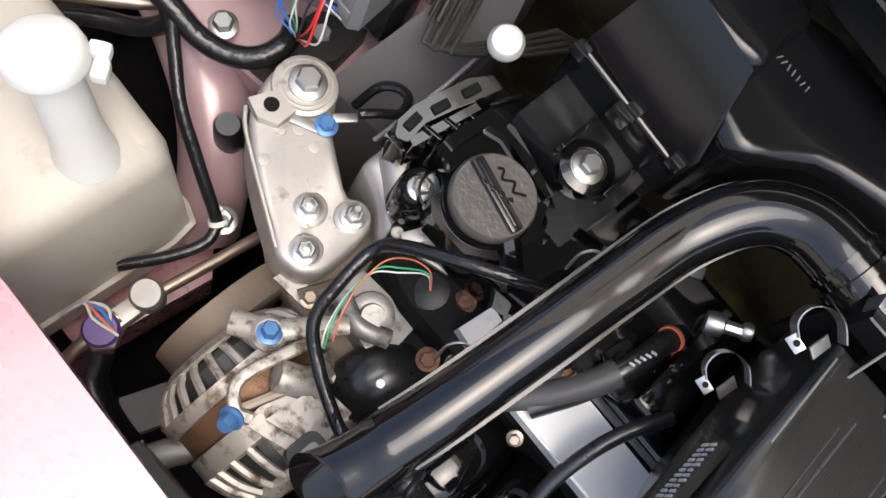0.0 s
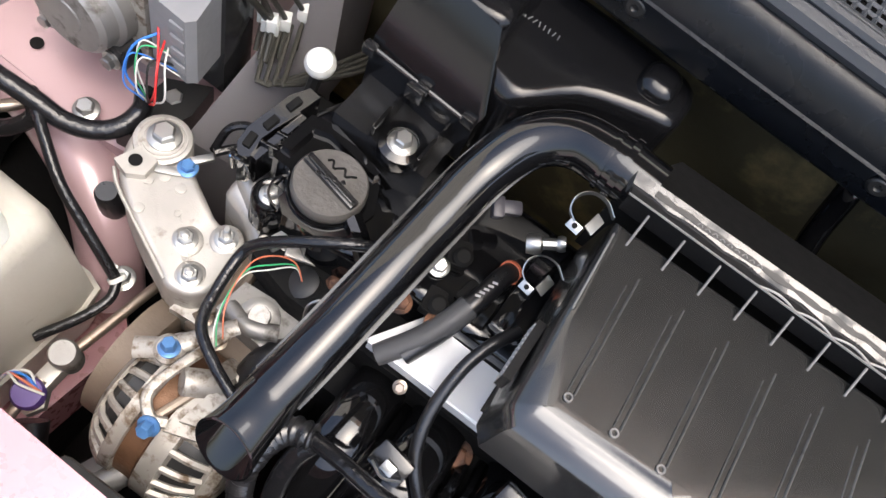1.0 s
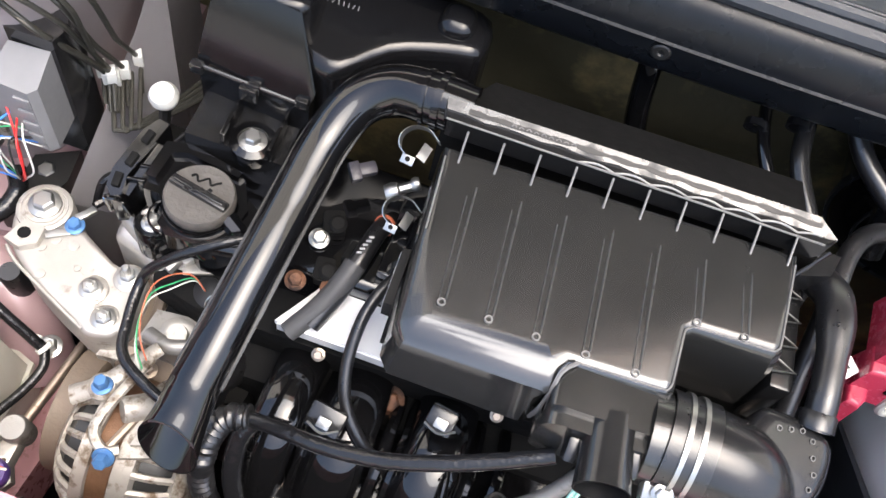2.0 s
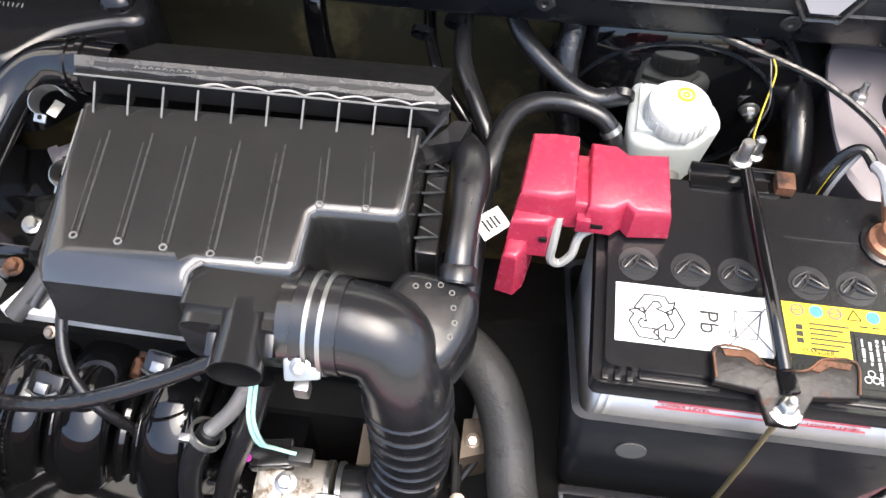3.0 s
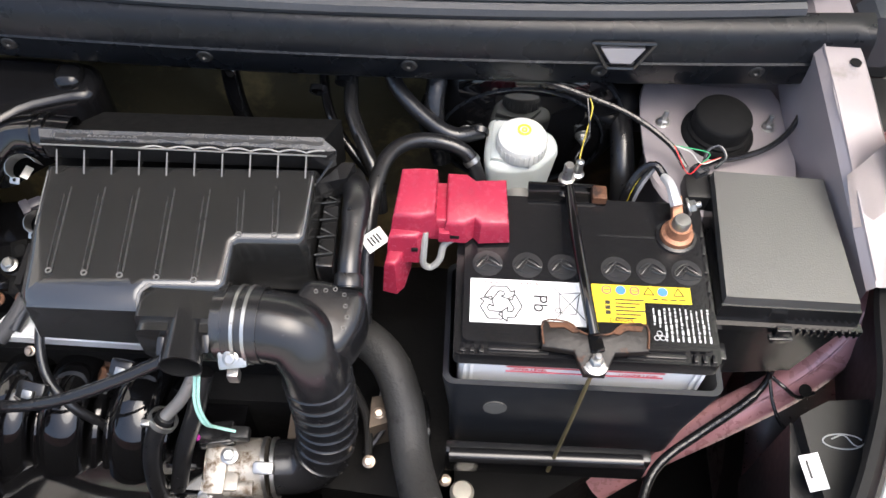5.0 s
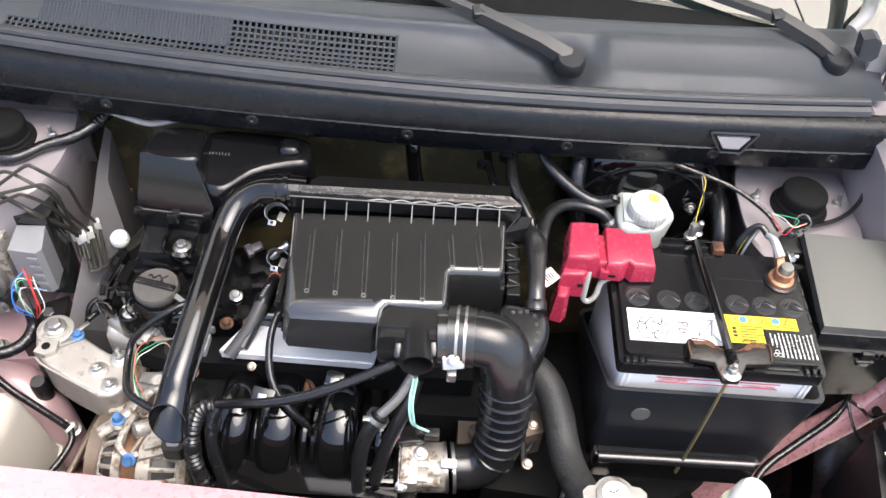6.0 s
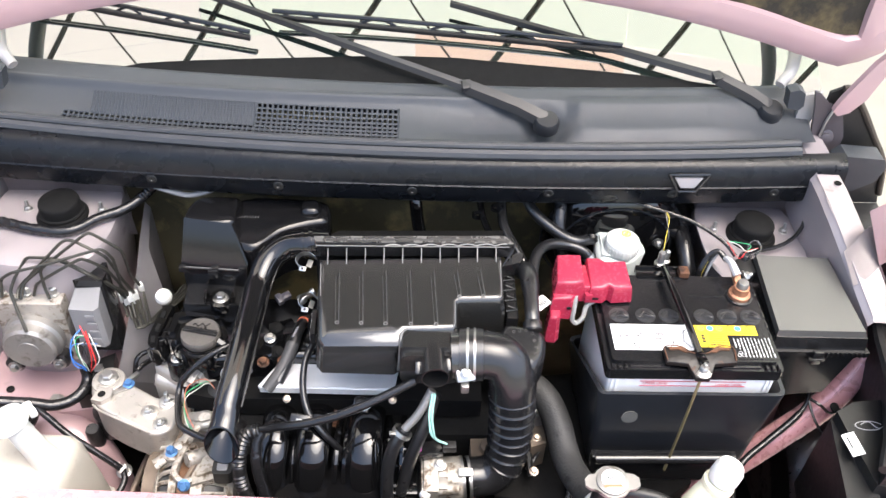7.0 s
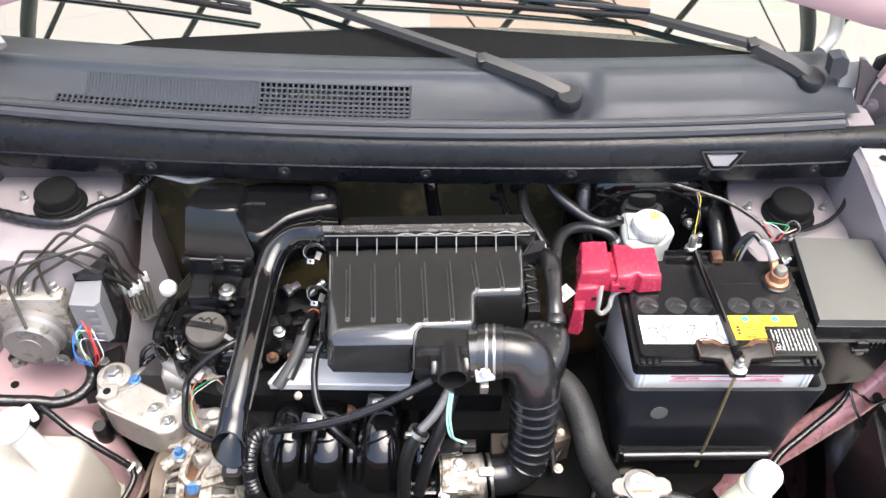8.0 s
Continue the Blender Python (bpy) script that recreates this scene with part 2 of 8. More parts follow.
def tube(bm, pts, r, n=10, k=6, caps=True, flat=1.0):
    """A pipe along points; r: a radius, or a function of the way along from 0 to 1."""
    line = glide(pts, k)
    far = [0.0]
    for a, b in zip(line, line[1:]):
        far.append(far[-1] + (b - a).length)
    rad = r if callable(r) else (lambda s: r)
    up, rings = None, []
    for i, p in enumerate(line):
        d = (line[min(i + 1, len(line) - 1)] - line[max(i - 1, 0)]).normalized()
        if up is None:
            up = d.orthogonal().normalized() if abs(d.z) > 0.95 else (V((0, 0, 1)) - d * d.z).normalized()
        up = (up - d * up.dot(d)).normalized()
        side = d.cross(up)
        w = rad(far[i] / far[-1])
        rings.append([p + w * (math.cos(a) * side + flat * math.sin(a) * up) for a in (2 * math.pi * j / n for j in range(n))])
    return loft(bm, rings, caps)


def lathe(bm, profile, at, axis=(0, 0, 1), n=20, caps=True):
    """(radius, height) pairs turned round an axis."""
    m = Matrix.Translation(at) @ V(axis).to_track_quat("Z", "Y").to_matrix().to_4x4()
    rings = [[m @ V((max(r, 1e-4) * math.cos(a), max(r, 1e-4) * math.sin(a), h)) for a in (2 * math.pi * j / n for j in range(n))] for r, h in profile]
    return loft(bm, rings, caps)


def bolt(bm, at, axis=(0, 0, 1), r=0.008, h=0.007, stud=0.0):
    """A flanged hexagon head, with a threaded end where stud is set."""
    lathe(bm, [(r * 1.45, 0), (r * 1.45, r * 0.25), (r * 1.1, r * 0.4)], at, axis, 16)
    a = V(axis).normalized()
    lathe(bm, [(r, 0), (r, h * 0.85), (r * 0.82, h)], V(at) + a * r * 0.3, axis, 6)
    if stud:
        lathe(bm, [(r * 0.5, 0), (r * 0.5, stud), (r * 0.36, stud * 1.08)], V(at) + a * h, axis, 10)
    return bm


def ring(bm, at, axis, r, w, h, n=24):
    """A flat band round an axis."""
    return lathe(bm, [(r, -h / 2), (r + w, -h / 2), (r + w, h / 2), (r, h / 2), (r, -h / 2)], at, axis, n, caps=False)


def B():
    return bmesh.new()


def circle(cx, cy, rx, ry=None, n=24, a0=0.0, a1=360.0):
    ry = rx if ry is None else ry
    full = abs(a1 - a0 - 360) < 1e-6
    return [(cx + rx * math.cos(radians(a0 + (a1 - a0) * i / (n if full else n - 1))), cy + ry * math.sin(radians(a0 + (a1 - a0) * i / (n if full else n - 1)))) for i in range(n)]


def rounded(x0, x1, y0, y1, r, n=4):
    out = []
    for cx, cy, a in ((x1 - r, y1 - r, 0), (x0 + r, y1 - r, 90), (x0 + r, y0 + r, 180), (x1 - r, y0 + r, 270)):
        out += [(cx + r * math.cos(radians(a + 90 * i / n)), cy + r * math.sin(radians(a + 90 * i / n))) for i in range(n + 1)]
    return out


def shrink(poly, d):
    """A closed outline moved inwards by d."""
    area = sum(a[0] * b[1] - b[0] * a[1] for a, b in zip(poly, poly[1:] + poly[:1]))
    s = 1 if area > 0 else -1
    out = []
    for a, b, c in zip(poly[-1:] + poly[:-1], poly, poly[1:] + poly[:1]):
        u, w = V((b[0] - a[0], b[1] - a[1])).normalized(), V((c[0] - b[0], c[1] - b[1])).normalized()
        n = (V((-u.y, u.x)) + V((-w.y, w.x))).normalized() * s
        out.append((b[0] + n.x * d, b[1] + n.y * d))
    return out


def smooth(poly, k=4):
    """A closed outline rounded by a curve through its points."""
    n, out = len(poly), []
    for i in range(n):
        a, b, c, d = (V(poly[(i + o) % n]) for o in (-1, 0, 1, 2))
        for q in range(k):
            t = q / k
            p = 0.5 * (2 * b + (c - a) * t + (2 * a - 5 * b + 4 * c - d) * t * t + (3 * b - a - 3 * c + d) * t ** 3)
            out.append((p.x, p.y))
    return out


def pillow(bm, poly, z0, z1, r, seg=5, flare=0.0):
    """An outline raised to z1 (a number, or a function of x and y) with a round upper edge of radius r."""
    top = z1 if callable(z1) else (lambda x, y: z1)
    low = z0 if callable(z0) else (lambda x, y: z0)
    rings = [[(x, y, low(x, y)) for x, y in shrink(poly, -flare)]]
    for i in range(seg + 1):
        a = radians(90 * i / seg)
        rings.append([(x, y, top(x, y) - r * (1 - math.sin(a))) for x, y in shrink(poly, r * (1 - math.cos(a)))])
    t = bmesh.new()
    loft(t, rings)
    return merge(bm, t)


def lettering(text, size, m, material, parent, name="lettering"):
    cu = bpy.data.curves.new("temp", "FONT")
    cu.body, cu.size, cu.extrude = text, size, 0.0002
    cu.align_x, cu.align_y = "CENTER", "CENTER"
    tmp = bpy.data.objects.new("temp", cu)
    me = bpy.data.meshes.new_from_object(tmp)
    bpy.data.objects.remove(tmp)
    me.transform(Matrix.Translation(-BASE[parent.name]) @ m)
    me.materials.clear()
    me.materials.append(material)
    ob = new(name, me)
    ob.parent = parent
    BASE[ob.name] = BASE[parent.name]
    return ob


# ---- the place round the car ----
bm = B()
bmesh.ops.create_grid(bm, x_segments=8, y_segments=8, size=600)
solid("ground", bm, ASPHALT, "pale worn concrete yard under the car", "ground", kind="structure")


# ---- car body ----
def sheet(bm, xs, line, bow, thick=0.0):
    """A panel: a line of (y, z) carried along xs; bow(x, i) shifts point i at x by (y, z)."""
    rows = []
    for x in xs:
        row = []
        for i, (y, z) in enumerate(line):
            dy, dz = bow(x, i)
            row.append(bm.verts.new((x, y + dy, z + dz)))
        rows.append(row)
    faces = []
    for a, b in zip(rows, rows[1:]):
        for i in range(len(line) - 1):
            faces.append(bm.faces.new((a[i], b[i], b[i + 1], a[i + 1])))
    if thick:
        bmesh.ops.solidify(bm, geom=faces, thickness=thick)
    return faces


XS = [-0.66 + 1.32 * i / 66 for i in range(67)]
body = thing("car", "rose pink car body shell with open engine bay", "car", (0, 0, 0))

# firewall with soft insulation
bm = B()
xs = [-0.62 + 1.24 * i / 62 for i in range(63)]
rows = []
for x in xs:
    rows.append([bm.verts.new((x, 0.40 + 0.02 * noise.noise(V((x * 9, z * 9, 0))) + 0.05 * max(0, 0.75 - z), z)) for z in [0.30 + 0.65 * j / 30 for j in range(31)]])
for a, b in zip(rows, rows[1:]):
    for i in range(30):
        bm.faces.new((a[i], b[i], b[i + 1], a[i + 1]))
part("firewall", bm, INSUL, body, "dark firewall with stained insulation", sharp=60)

# closing plates under and beside the bay
bm = B()
span(bm, (-0.72, -0.35, 0.28), (0.72, 0.5, 0.30), 0.0)
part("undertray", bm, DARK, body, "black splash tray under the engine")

# lower cowl panel, facing the engine
bm = B()
sheet(bm, XS, [(0.294, 0.872), (0.282, 0.880), (0.277, 0.887), (0.2760, 0.9120), (0.2742, 0.9136), (0.2760, 0.9152), (0.2800, 0.940), (0.290, 0.950), (0.305, 0.953)], lambda x, i: (0.08 * x * x - 0.015 * x, -0.01 * x * x), 0.002)
lower = solid("cowl_lower_panel", bm, PANEL, "black plastic lower cowl panel with push clips above the firewall", "cowl panel")
for x in (-0.36, -0.177, 0.016, 0.215, 0.40, 0.555):
    bm = B()
    y = 0.277 + 0.08 * x * x - 0.015 * x
    lathe(bm, [(0.0085, 0), (0.0085, 0.0015), (0.006, 0.0035), (0.003, 0.0035), (0.002, 0.002)], (x, y + 0.0012, 0.903 - 0.01 * x * x), (0, -1, 0.08), 14)
    part("push_clip", bm, MATTE, lower)
bm = B()
prism(bm, [(-0.021, 0.007), (0.021, 0.007), (0.010, -0.009), (-0.010, -0.009)], 0, 0.004, 0.0015, m=pose(0.418, 0.285, 0.924, 78, 0, 2))
part("grommet_plate", bm, GREYP, lower, "small grey trapezoid plug in the panel")
bm = B()
for a, b in (((-0.030, 0.013), (0.030, 0.013)), ((0.030, 0.013), (0.013, -0.014)), ((0.013, -0.014), (-0.013, -0.014)), ((-0.013, -0.014), (-0.030, 0.013))):
    m = pose(0.418, 0.284, 0.924, 78, 0, 2)
    tube(bm, [m @ V((*a, 0.003)), m @ V((*b, 0.003))], 0.002, 6, 1)
part("plug_frame", bm, SATIN, lower)

# upper cowl with the air grille opening
GX0, GX1 = -0.50, -0.006


def cowl_top(x, u):
    """Surface of the upper cowl at x, u from 0 (strip) to 1 (glass)."""
    y = 0.318 + 0.100 * u + 0.13 * x * x - 0.022 * x
    z = 0.957 + 0.034 * u - 0.008 * math.sin(math.pi * min(1, u * 1.25)) - 0.02 * x * x
    step = lambda a, b, v: min(1.0, max(0.0, (v - a) / (b - a)))
    soft = lambda v: v * v * (3 - 2 * v)
    z += 0.011 * soft(step(0.240, 0.268, x)) * step(0.56, 0.46, x) * soft(step(0.04, 0.30, u)) * soft(step(0.90, 0.66, u))
    z += 0.005 * math.exp(-((u - 0.76 - 0.1 * x) / 0.05) ** 2) * step(0.20, 0.05, x)
    z -= 0.006 * step(0.10, 0.30, u) * step(0.24, 0.10, x) * step(0.02, 0.12, x) * step(0.8, 0.6, u)
    d = math.hypot((x - 0.212) * 1.0, y - 0.356)
    z -= 0.016 * math.exp(-(d / 0.030) ** 4)
    return V((x, y, z))


bm = B()
xs = [-0.62 + 0.004 * i for i in range(312)]
us = [i / 40 for i in range(41)]
grid = [[bm.verts.new(cowl_top(x, u)) for u in us] for x in xs]
for i in range(len(xs) - 1):
    for j in range(40):
        xm, um = (xs[i] + xs[i + 1]) / 2, (us[j] + us[j + 1]) / 2
        if GX0 < xm < GX1 and 0.08 < um < (0.62 if xm > -0.46 else 0.25):
            continue
        bm.faces.new((grid[i][j], grid[i + 1][j], grid[i + 1][j + 1], grid[i][j + 1]))
for i in range(len(xs) - 1):
    a, b = grid[i][40].co, grid[i + 1][40].co
    lip = [bm.verts.new(p + V((0, dy, dz))) for p, dy, dz in ((a, 0.012, -0.004), (b, 0.012, -0.004))]
    bm.faces.new((grid[i][40], grid[i + 1][40], lip[1], lip[0]))
cowl = solid("upper_cowl", bm, COWL, "dusty dark grey plastic cowl below the windscreen with air grille", "cowl", sharp=50)
bm = B()
sheet(bm, [-0.53 + 0.02 * i for i in range(28)], [(0.316, 0.950), (0.318, 0.925), (0.405, 0.935), (0.412, 0.975)], lambda x, i: (0.13 * x * x - 0.022 * x, -0.02 * x * x))
part("grille_well", bm, DARK, cowl)


def grille(x0, x1, u0, u1, nx, nu, w, drop=0.0005):
    b = B()
    for i in range(nx + 1):
        x = x0 + (x1 - x0) * i / nx
        pts = [cowl_top(x, u0 + (u1 - u0) * j / 6) - V((0, 0, drop)) for j in range(7)]
        tube(b, pts, w, 4, 1)
    for j in range(nu + 1):
        u = u0 + (u1 - u0) * j / nu
        pts = [cowl_top(x0 + (x1 - x0) * i / 24, u) - V((0, 0, drop)) for i in range(25)]
        tube(b, pts, w, 4, 1)
    return b


g = part("grille", grille(-0.215, GX1, 0.08, 0.62, 27, 7, 0.0018), COWL, cowl, "square-mesh air grille")
g = part("grille", grille(GX0, -0.217, 0.08, 0.25, 36, 2, 0.0018), COWL, cowl)
g = part("fine_mesh", grille(-0.46, -0.217, 0.26, 0.62, 50, 10, 0.0019), COWL, cowl, "fine dusty mesh panel")

# rubber weather strip
strip = thing("weather_strip", "long black rubber weather strip along the cowl front edge", "weather strip", (0, 0.3, 0.95))
for y, z, r in ((0.296, 0.957, 0.0085), (0.309, 0.962, 0.0075), (0.3025, 0.967, 0.005)):
    bm = B()
    tube(bm, [(x, y + 0.13 * x * x - 0.022 * x, z - 0.02 * x * x) for x in [-0.61 + 0.04 * i for i in range(31)]], r, 8, 1)
    part("rubber_bead", bm, STRIP, strip)

# windscreen
bm = B()
SL = radians(30)


def screen(x, s):
    """The glass at x, s metres up its slope."""
    return V((x, 0.424 + 0.13 * x * x - 0.022 * x + s * math.cos(SL), 0.984 - 0.02 * x * x + s * math.sin(SL)))


rows = [[bm.verts.new(screen(-0.66 + 1.32 * i / 40, s)) for s in (-0.03, 0.1, 0.3, 0.5, 0.8)] for i in range(41)]
for a, b in zip(rows, rows[1:]):
    for i in range(4):
        bm.faces.new((a[i], b[i], b[i + 1], a[i + 1]))
GLASS = bpy.data.materials.new("windscreen_glass")
GLASS.use_nodes = True
gn = GLASS.node_tree.nodes
gb = gn["Principled BSDF"]
gb.inputs["Base Color"].default_value = (0.010, 0.018, 0.016, 1)
gb.inputs["Roughness"].default_value = 0.015
gb.inputs["IOR"].default_value = 3.3
glass = solid("windscreen", bm, GLASS, "sloping windscreen mirroring a pale canopy overhead", "windscreen")
bm = B()
rows = []
for i in range(31):
    x = -0.60 + 1.20 * i / 30
    w = 0.085 * max(0.0, 1 - (max(0.0, abs(x - 0.03) - 0.05) / 0.42)) ** 0.6
    rows.append([bm.verts.new(screen(x, s) + V((0, -0.001, 0.0015))) for s in (-0.02, w * 0.6)])
for a, b in zip(rows, rows[1:]):
    bm.faces.new((a[0], b[0], b[1], a[1]))
part("frit_band", bm, DARK, glass, "black printed band at the glass base")


# ---- hood, raised over the bay ----
hood = thing("hood", "raised rose pink bonnet with brown insulation pad beneath", "hood", (0, 0.45, 1.10))


def hood_at(x, s, lift=0.0):
    """The hood at x, s metres from its rear edge along the slope."""
    a = radians(82)
    n = V((0, math.sin(a), math.cos(a)))
    edge = V((x, 0.45 - 0.02 * x * x, 1.141 - 0.26 * min(abs(x), 0.65) ** 2 + 4.0 * max(0, abs(x) - 0.625) ** 2))
    return edge + s * V((0, -math.cos(a), math.sin(a))) + n * (0.05 * (1 - (s / 0.85 * 2 - 1) ** 2) + lift)


bm = B()
rows = [[hood_at(-0.72 + 1.44 * i / 36, 0.85 * j / 14) for j in range(15)] for i in range(37)]
vs = [[bm.verts.new(p) for p in r] for r in rows]
fs = [bm.faces.new((vs[i][j], vs[i + 1][j], vs[i + 1][j + 1], vs[i][j + 1])) for i in range(36) for j in range(14)]
bmesh.ops.solidify(bm, geom=fs, thickness=0.003)
part("outer_skin", bm, PINK, hood)
bm = B()
PROFILE = ((0.002, -0.001), (0.005, -0.012), (0.012, -0.015), (0.036, -0.017), (0.046, -0.016), (0.050, -0.006))
rows = [[bm.verts.new(hood_at(-0.71 + 1.42 * i / 48, q, d - 0.003)) for q, d in PROFILE] for i in range(49)]
for a, b in zip(rows, rows[1:]):
    for i in range(len(PROFILE) - 1):
        bm.faces.new((a[i], b[i], b[i + 1], a[i + 1]))
for e in (-1, 1):
    rows = [[bm.verts.new(hood_at(e * (0.715 - q), 0.03 + 0.79 * i / 24, d - 0.003)) for q, d in PROFILE] for i in range(25)]
    for a, b in zip(rows, rows[1:]):
        for i in range(len(PROFILE) - 1):
            bm.faces.new((a[i], b[i], b[i + 1], a[i + 1]))
bmesh.ops.recalc_face_normals(bm, faces=bm.faces[:])
part("inner_frame", bm, ROSE, hood, "rose pink pressed frame under the skin")
bm = B()
rows = [[hood_at(-0.67 + 1.34 * i / 30, 0.048 + 0.74 * j / 20, -0.012 + 0.004 * noise.noise(V((i * 0.7, j * 0.7, 3)))) for j in range(21)] for i in range(31)]
vs = [[bm.verts.new(p) for p in r] for r in rows]
for i in range(30):
    for j in range(20):
        bm.faces.new((vs[i][j], vs[i + 1][j], vs[i + 1][j + 1], vs[i][j + 1]))
part("insulation_pad", bm, PAD, hood, "brown and black fibre insulation pad", sharp=70)


# ---- strut towers ----
def tower(s, cx, cy, top, slim):
    rings = []
    for z, r, ox, oy in ((0.45, 0.155, 0.05, 0.03), (0.66, 0.145, 0.04, 0.025), (0.79, 0.128, 0.02, 0.015), (top - 0.016, 0.115, 0.008, 0.005), (top - 0.004, 0.104, 0, 0), (top, 0.094, 0, 0), (top + 0.002, 0.05, 0, 0)):
        wide = min(r, slim)
        ox = max(ox, wide - 0.078) if wide < r else ox
        rg = []
        for k in range(40):
            a = 2 * math.pi * k / 40
            c, d = math.cos(a), math.sin(a)
            q = (abs(c) ** 3.2 + abs(d) ** 3.2) ** (-1 / 3.2)
            rg.append((cx + s * ox + wide * q * c, cy + oy + r * q * d, z))
        rings.append(rg)
    bm = B()
    loft(bm, rings)
    t = part("strut_tower", bm, LILAC, body, "pale rose grey pressed strut tower", sharp=30)
    bm = B()
    lathe(bm, [(0.037, 0), (0.037, 0.003), (0.035, 0.006), (0.0325, 0.008), (0.0325, 0.011), (0.0295, 0.013), (0.0295, 0.026), (0.0285, 0.029), (0.026, 0.031), (0.0, 0.032)], (cx, cy, top + 0.001), (0, 0, 1), 32)
    part("strut_cap", bm, DARK, t, "round black rubber strut cap")
    for k in (-1, 1):
        bm = B()
        bolt(bm, (cx + k * 0.054, cy + 0.012, top), (0, 0, 1), 0.0056, 0.006, 0.012)
        part("strut_nut", bm, ZINC, t)


tower(-1, -0.500, 0.283, 0.835, 0.092)
tower(1, 0.533, 0.272, 0.829, 0.077)

for s, x0, x1, top in ((-1, 0.425, 0.600, 0.885), (1, 0.462, 0.640, 0.862)):
    bm = B()
    t = bmesh.new()
    row = [(x0 + (x1 - x0) * k / 16, top - 0.010 * math.sin(math.pi * min(1, max(0, (k - 2) / 12))) - (0.03 if k == 0 else 0)) for k in range(17)]
    loft(t, [[(s * x, 0.350, 0.74) for x, z in row], [(s * x, 0.338, z - 0.006) for x, z in row], [(s * x, 0.334, z) for x, z in row], [(s * x, 0.346, z + 0.002) for x, z in row]], caps=False, closed=False)
    bmesh.ops.solidify(t, geom=t.faces[:], thickness=0.002)
    merge(bm, t)
    part("tower_wall", bm, LILAC, body, "pale pressed wall behind the strut tower", sharp=30)

# inner wings: side sheets behind the towers and out to the wings
for s in (-1, 1):
    bm = B()
    line = [(-0.004, -0.28), (-0.004, -0.12), (-0.004, -0.035), (-0.006, -0.008), (0.0, 0.0), (0.038, -0.003), (0.046, -0.014), (0.048, -0.22)]
    ys = [(0.03 if s < 0 else 0.085) + 0.045 * i for i in range(10)]
    if s > 0:
        line = [(-0.004, -0.10), (-0.004, -0.07), (-0.004, -0.035), (-0.006, -0.008), (0.0, 0.0), (0.038, -0.003), (0.046, -0.014), (0.048, -0.10)]
    flange = lambda y: (0.610 + 0.24 * max(0, 0.25 - y) - 0.12 * max(0, y - 0.36), 0.93 - 0.52 * max(0, 0.25 - y) + 0.12 * max(0, y - 0.3))
    rows = [[bm.verts.new((s * (flange(y)[0] + x), y, flange(y)[1] + z)) for x, z in line] for y in ys]
    for a, b in zip(rows, rows[1:]):
        for i in range(len(line) - 1):
            bm.faces.new((a[i], b[i], b[i + 1], a[i + 1]))
    bevelled(bm, 0.003)
    ap = part("wing_apron", bm, LILAC, body, "rose grey inner wing flange")
    bm = B()
    tube(bm, [(s * (flange(y)[0] + 0.001), y, flange(y)[1] + 0.001) for y in (0.09, 0.12, 0.15, 0.20, 0.24, 0.28, 0.34)], 0.0011, 6, 3)
    part("seam_bead", bm, LILAC, ap)
bm = B()
t = bmesh.new()
loft(t, [[(0.622, 0.174, 0.892), (0.629, 0.132, 0.868)], [(0.630, 0.178, 0.899), (0.642, 0.136, 0.869)], [(0.638, 0.182, 0.912), (0.656, 0.145, 0.876)], [(0.644, 0.185, 0.924), (0.668, 0.152, 0.888)], [(0.652, 0.188, 0.930), (0.676, 0.156, 0.894)]], caps=False, closed=False)
bmesh.ops.solidify(t, geom=t.faces[:], thickness=0.003)
merge(bm, t)
lb = part("lamp_bracket", bm, LILAC, body, "pale folded lamp bracket on the inner wing", sharp=60)
bm = B()
t = bmesh.new()
loft(t, [[(0.645, 0.190, 0.958), (0.672, 0.156, 0.884)], [(0.638, 0.184, 0.958), (0.664, 0.150, 0.890)], [(0.646, 0.186, 0.963), (0.672, 0.152, 0.893)], [(0.685, 0.205, 0.970), (0.700, 0.168, 0.905)], [(0.730, 0.222, 0.972), (0.735, 0.185, 0.912)]], caps=False, closed=False)
bmesh.ops.solidify(t, geom=t.faces[:], thickness=0.002)
merge(bm, t)
part("bracket_plate", bm, ROSE, lb, "rose pink bracket plate", sharp=50)
bm = B()
bolt(bm, (0.676, 0.176, 0.932), (-0.25, -0.75, 0.6), 0.006, 0.005)
part("bracket_bolt", bm, ZINC, lb)
bm = B()
lathe(bm, [(0.0055, 0), (0.0055, 0.0008), (0, 0.0008)], (0.638, 0.281, 0.9295), (0, 0, 1), 14)
part("flange_hole", bm, DARK, body)

# apron floor on the mount side, and its raised pink channel
bm = B()
prism(bm, [(-0.68, 0.10), (-0.56, 0.098), (-0.50, 0.092), (-0.455, 0.100), (-0.43, 0.135), (-0.41, 0.20), (-0.41, 0.40), (-0.68, 0.40)], 0.54, lambda x, y: 0.612 + 0.10 * max(0, y - 0.10) - 0.06 * (x + 0.5), 0.010, 4)
part("wheel_apron", bm, ROSE, body, "rose pink apron floor under the brake unit")
bm = B()
tube(bm, [(-0.68, 0.105, 0.590), (-0.57, 0.100, 0.590), (-0.51, 0.084, 0.585), (-0.470, 0.066, 0.572), (-0.443, 0.046, 0.545), (-0.42, 0.020, 0.49)], 0.030, 16, 6, flat=0.85)
part("apron_channel", bm, ROSE, body, "rose pink rounded side channel")
bm = B()
tube(bm, [(-0.535, 0.088, 0.603), (-0.500, 0.072, 0.600), (-0.468, 0.052, 0.586), (-0.452, 0.036, 0.566)], 0.0022, 6, 5)
part("pressed_ridge", bm, ROSE, body)
bm = B()
tube(bm, [(-0.66, -0.03, 0.62), (-0.60, 0.012, 0.628), (-0.560, 0.055, 0.630), (-0.545, 0.078, 0.628)], 0.0055, 10, 4)
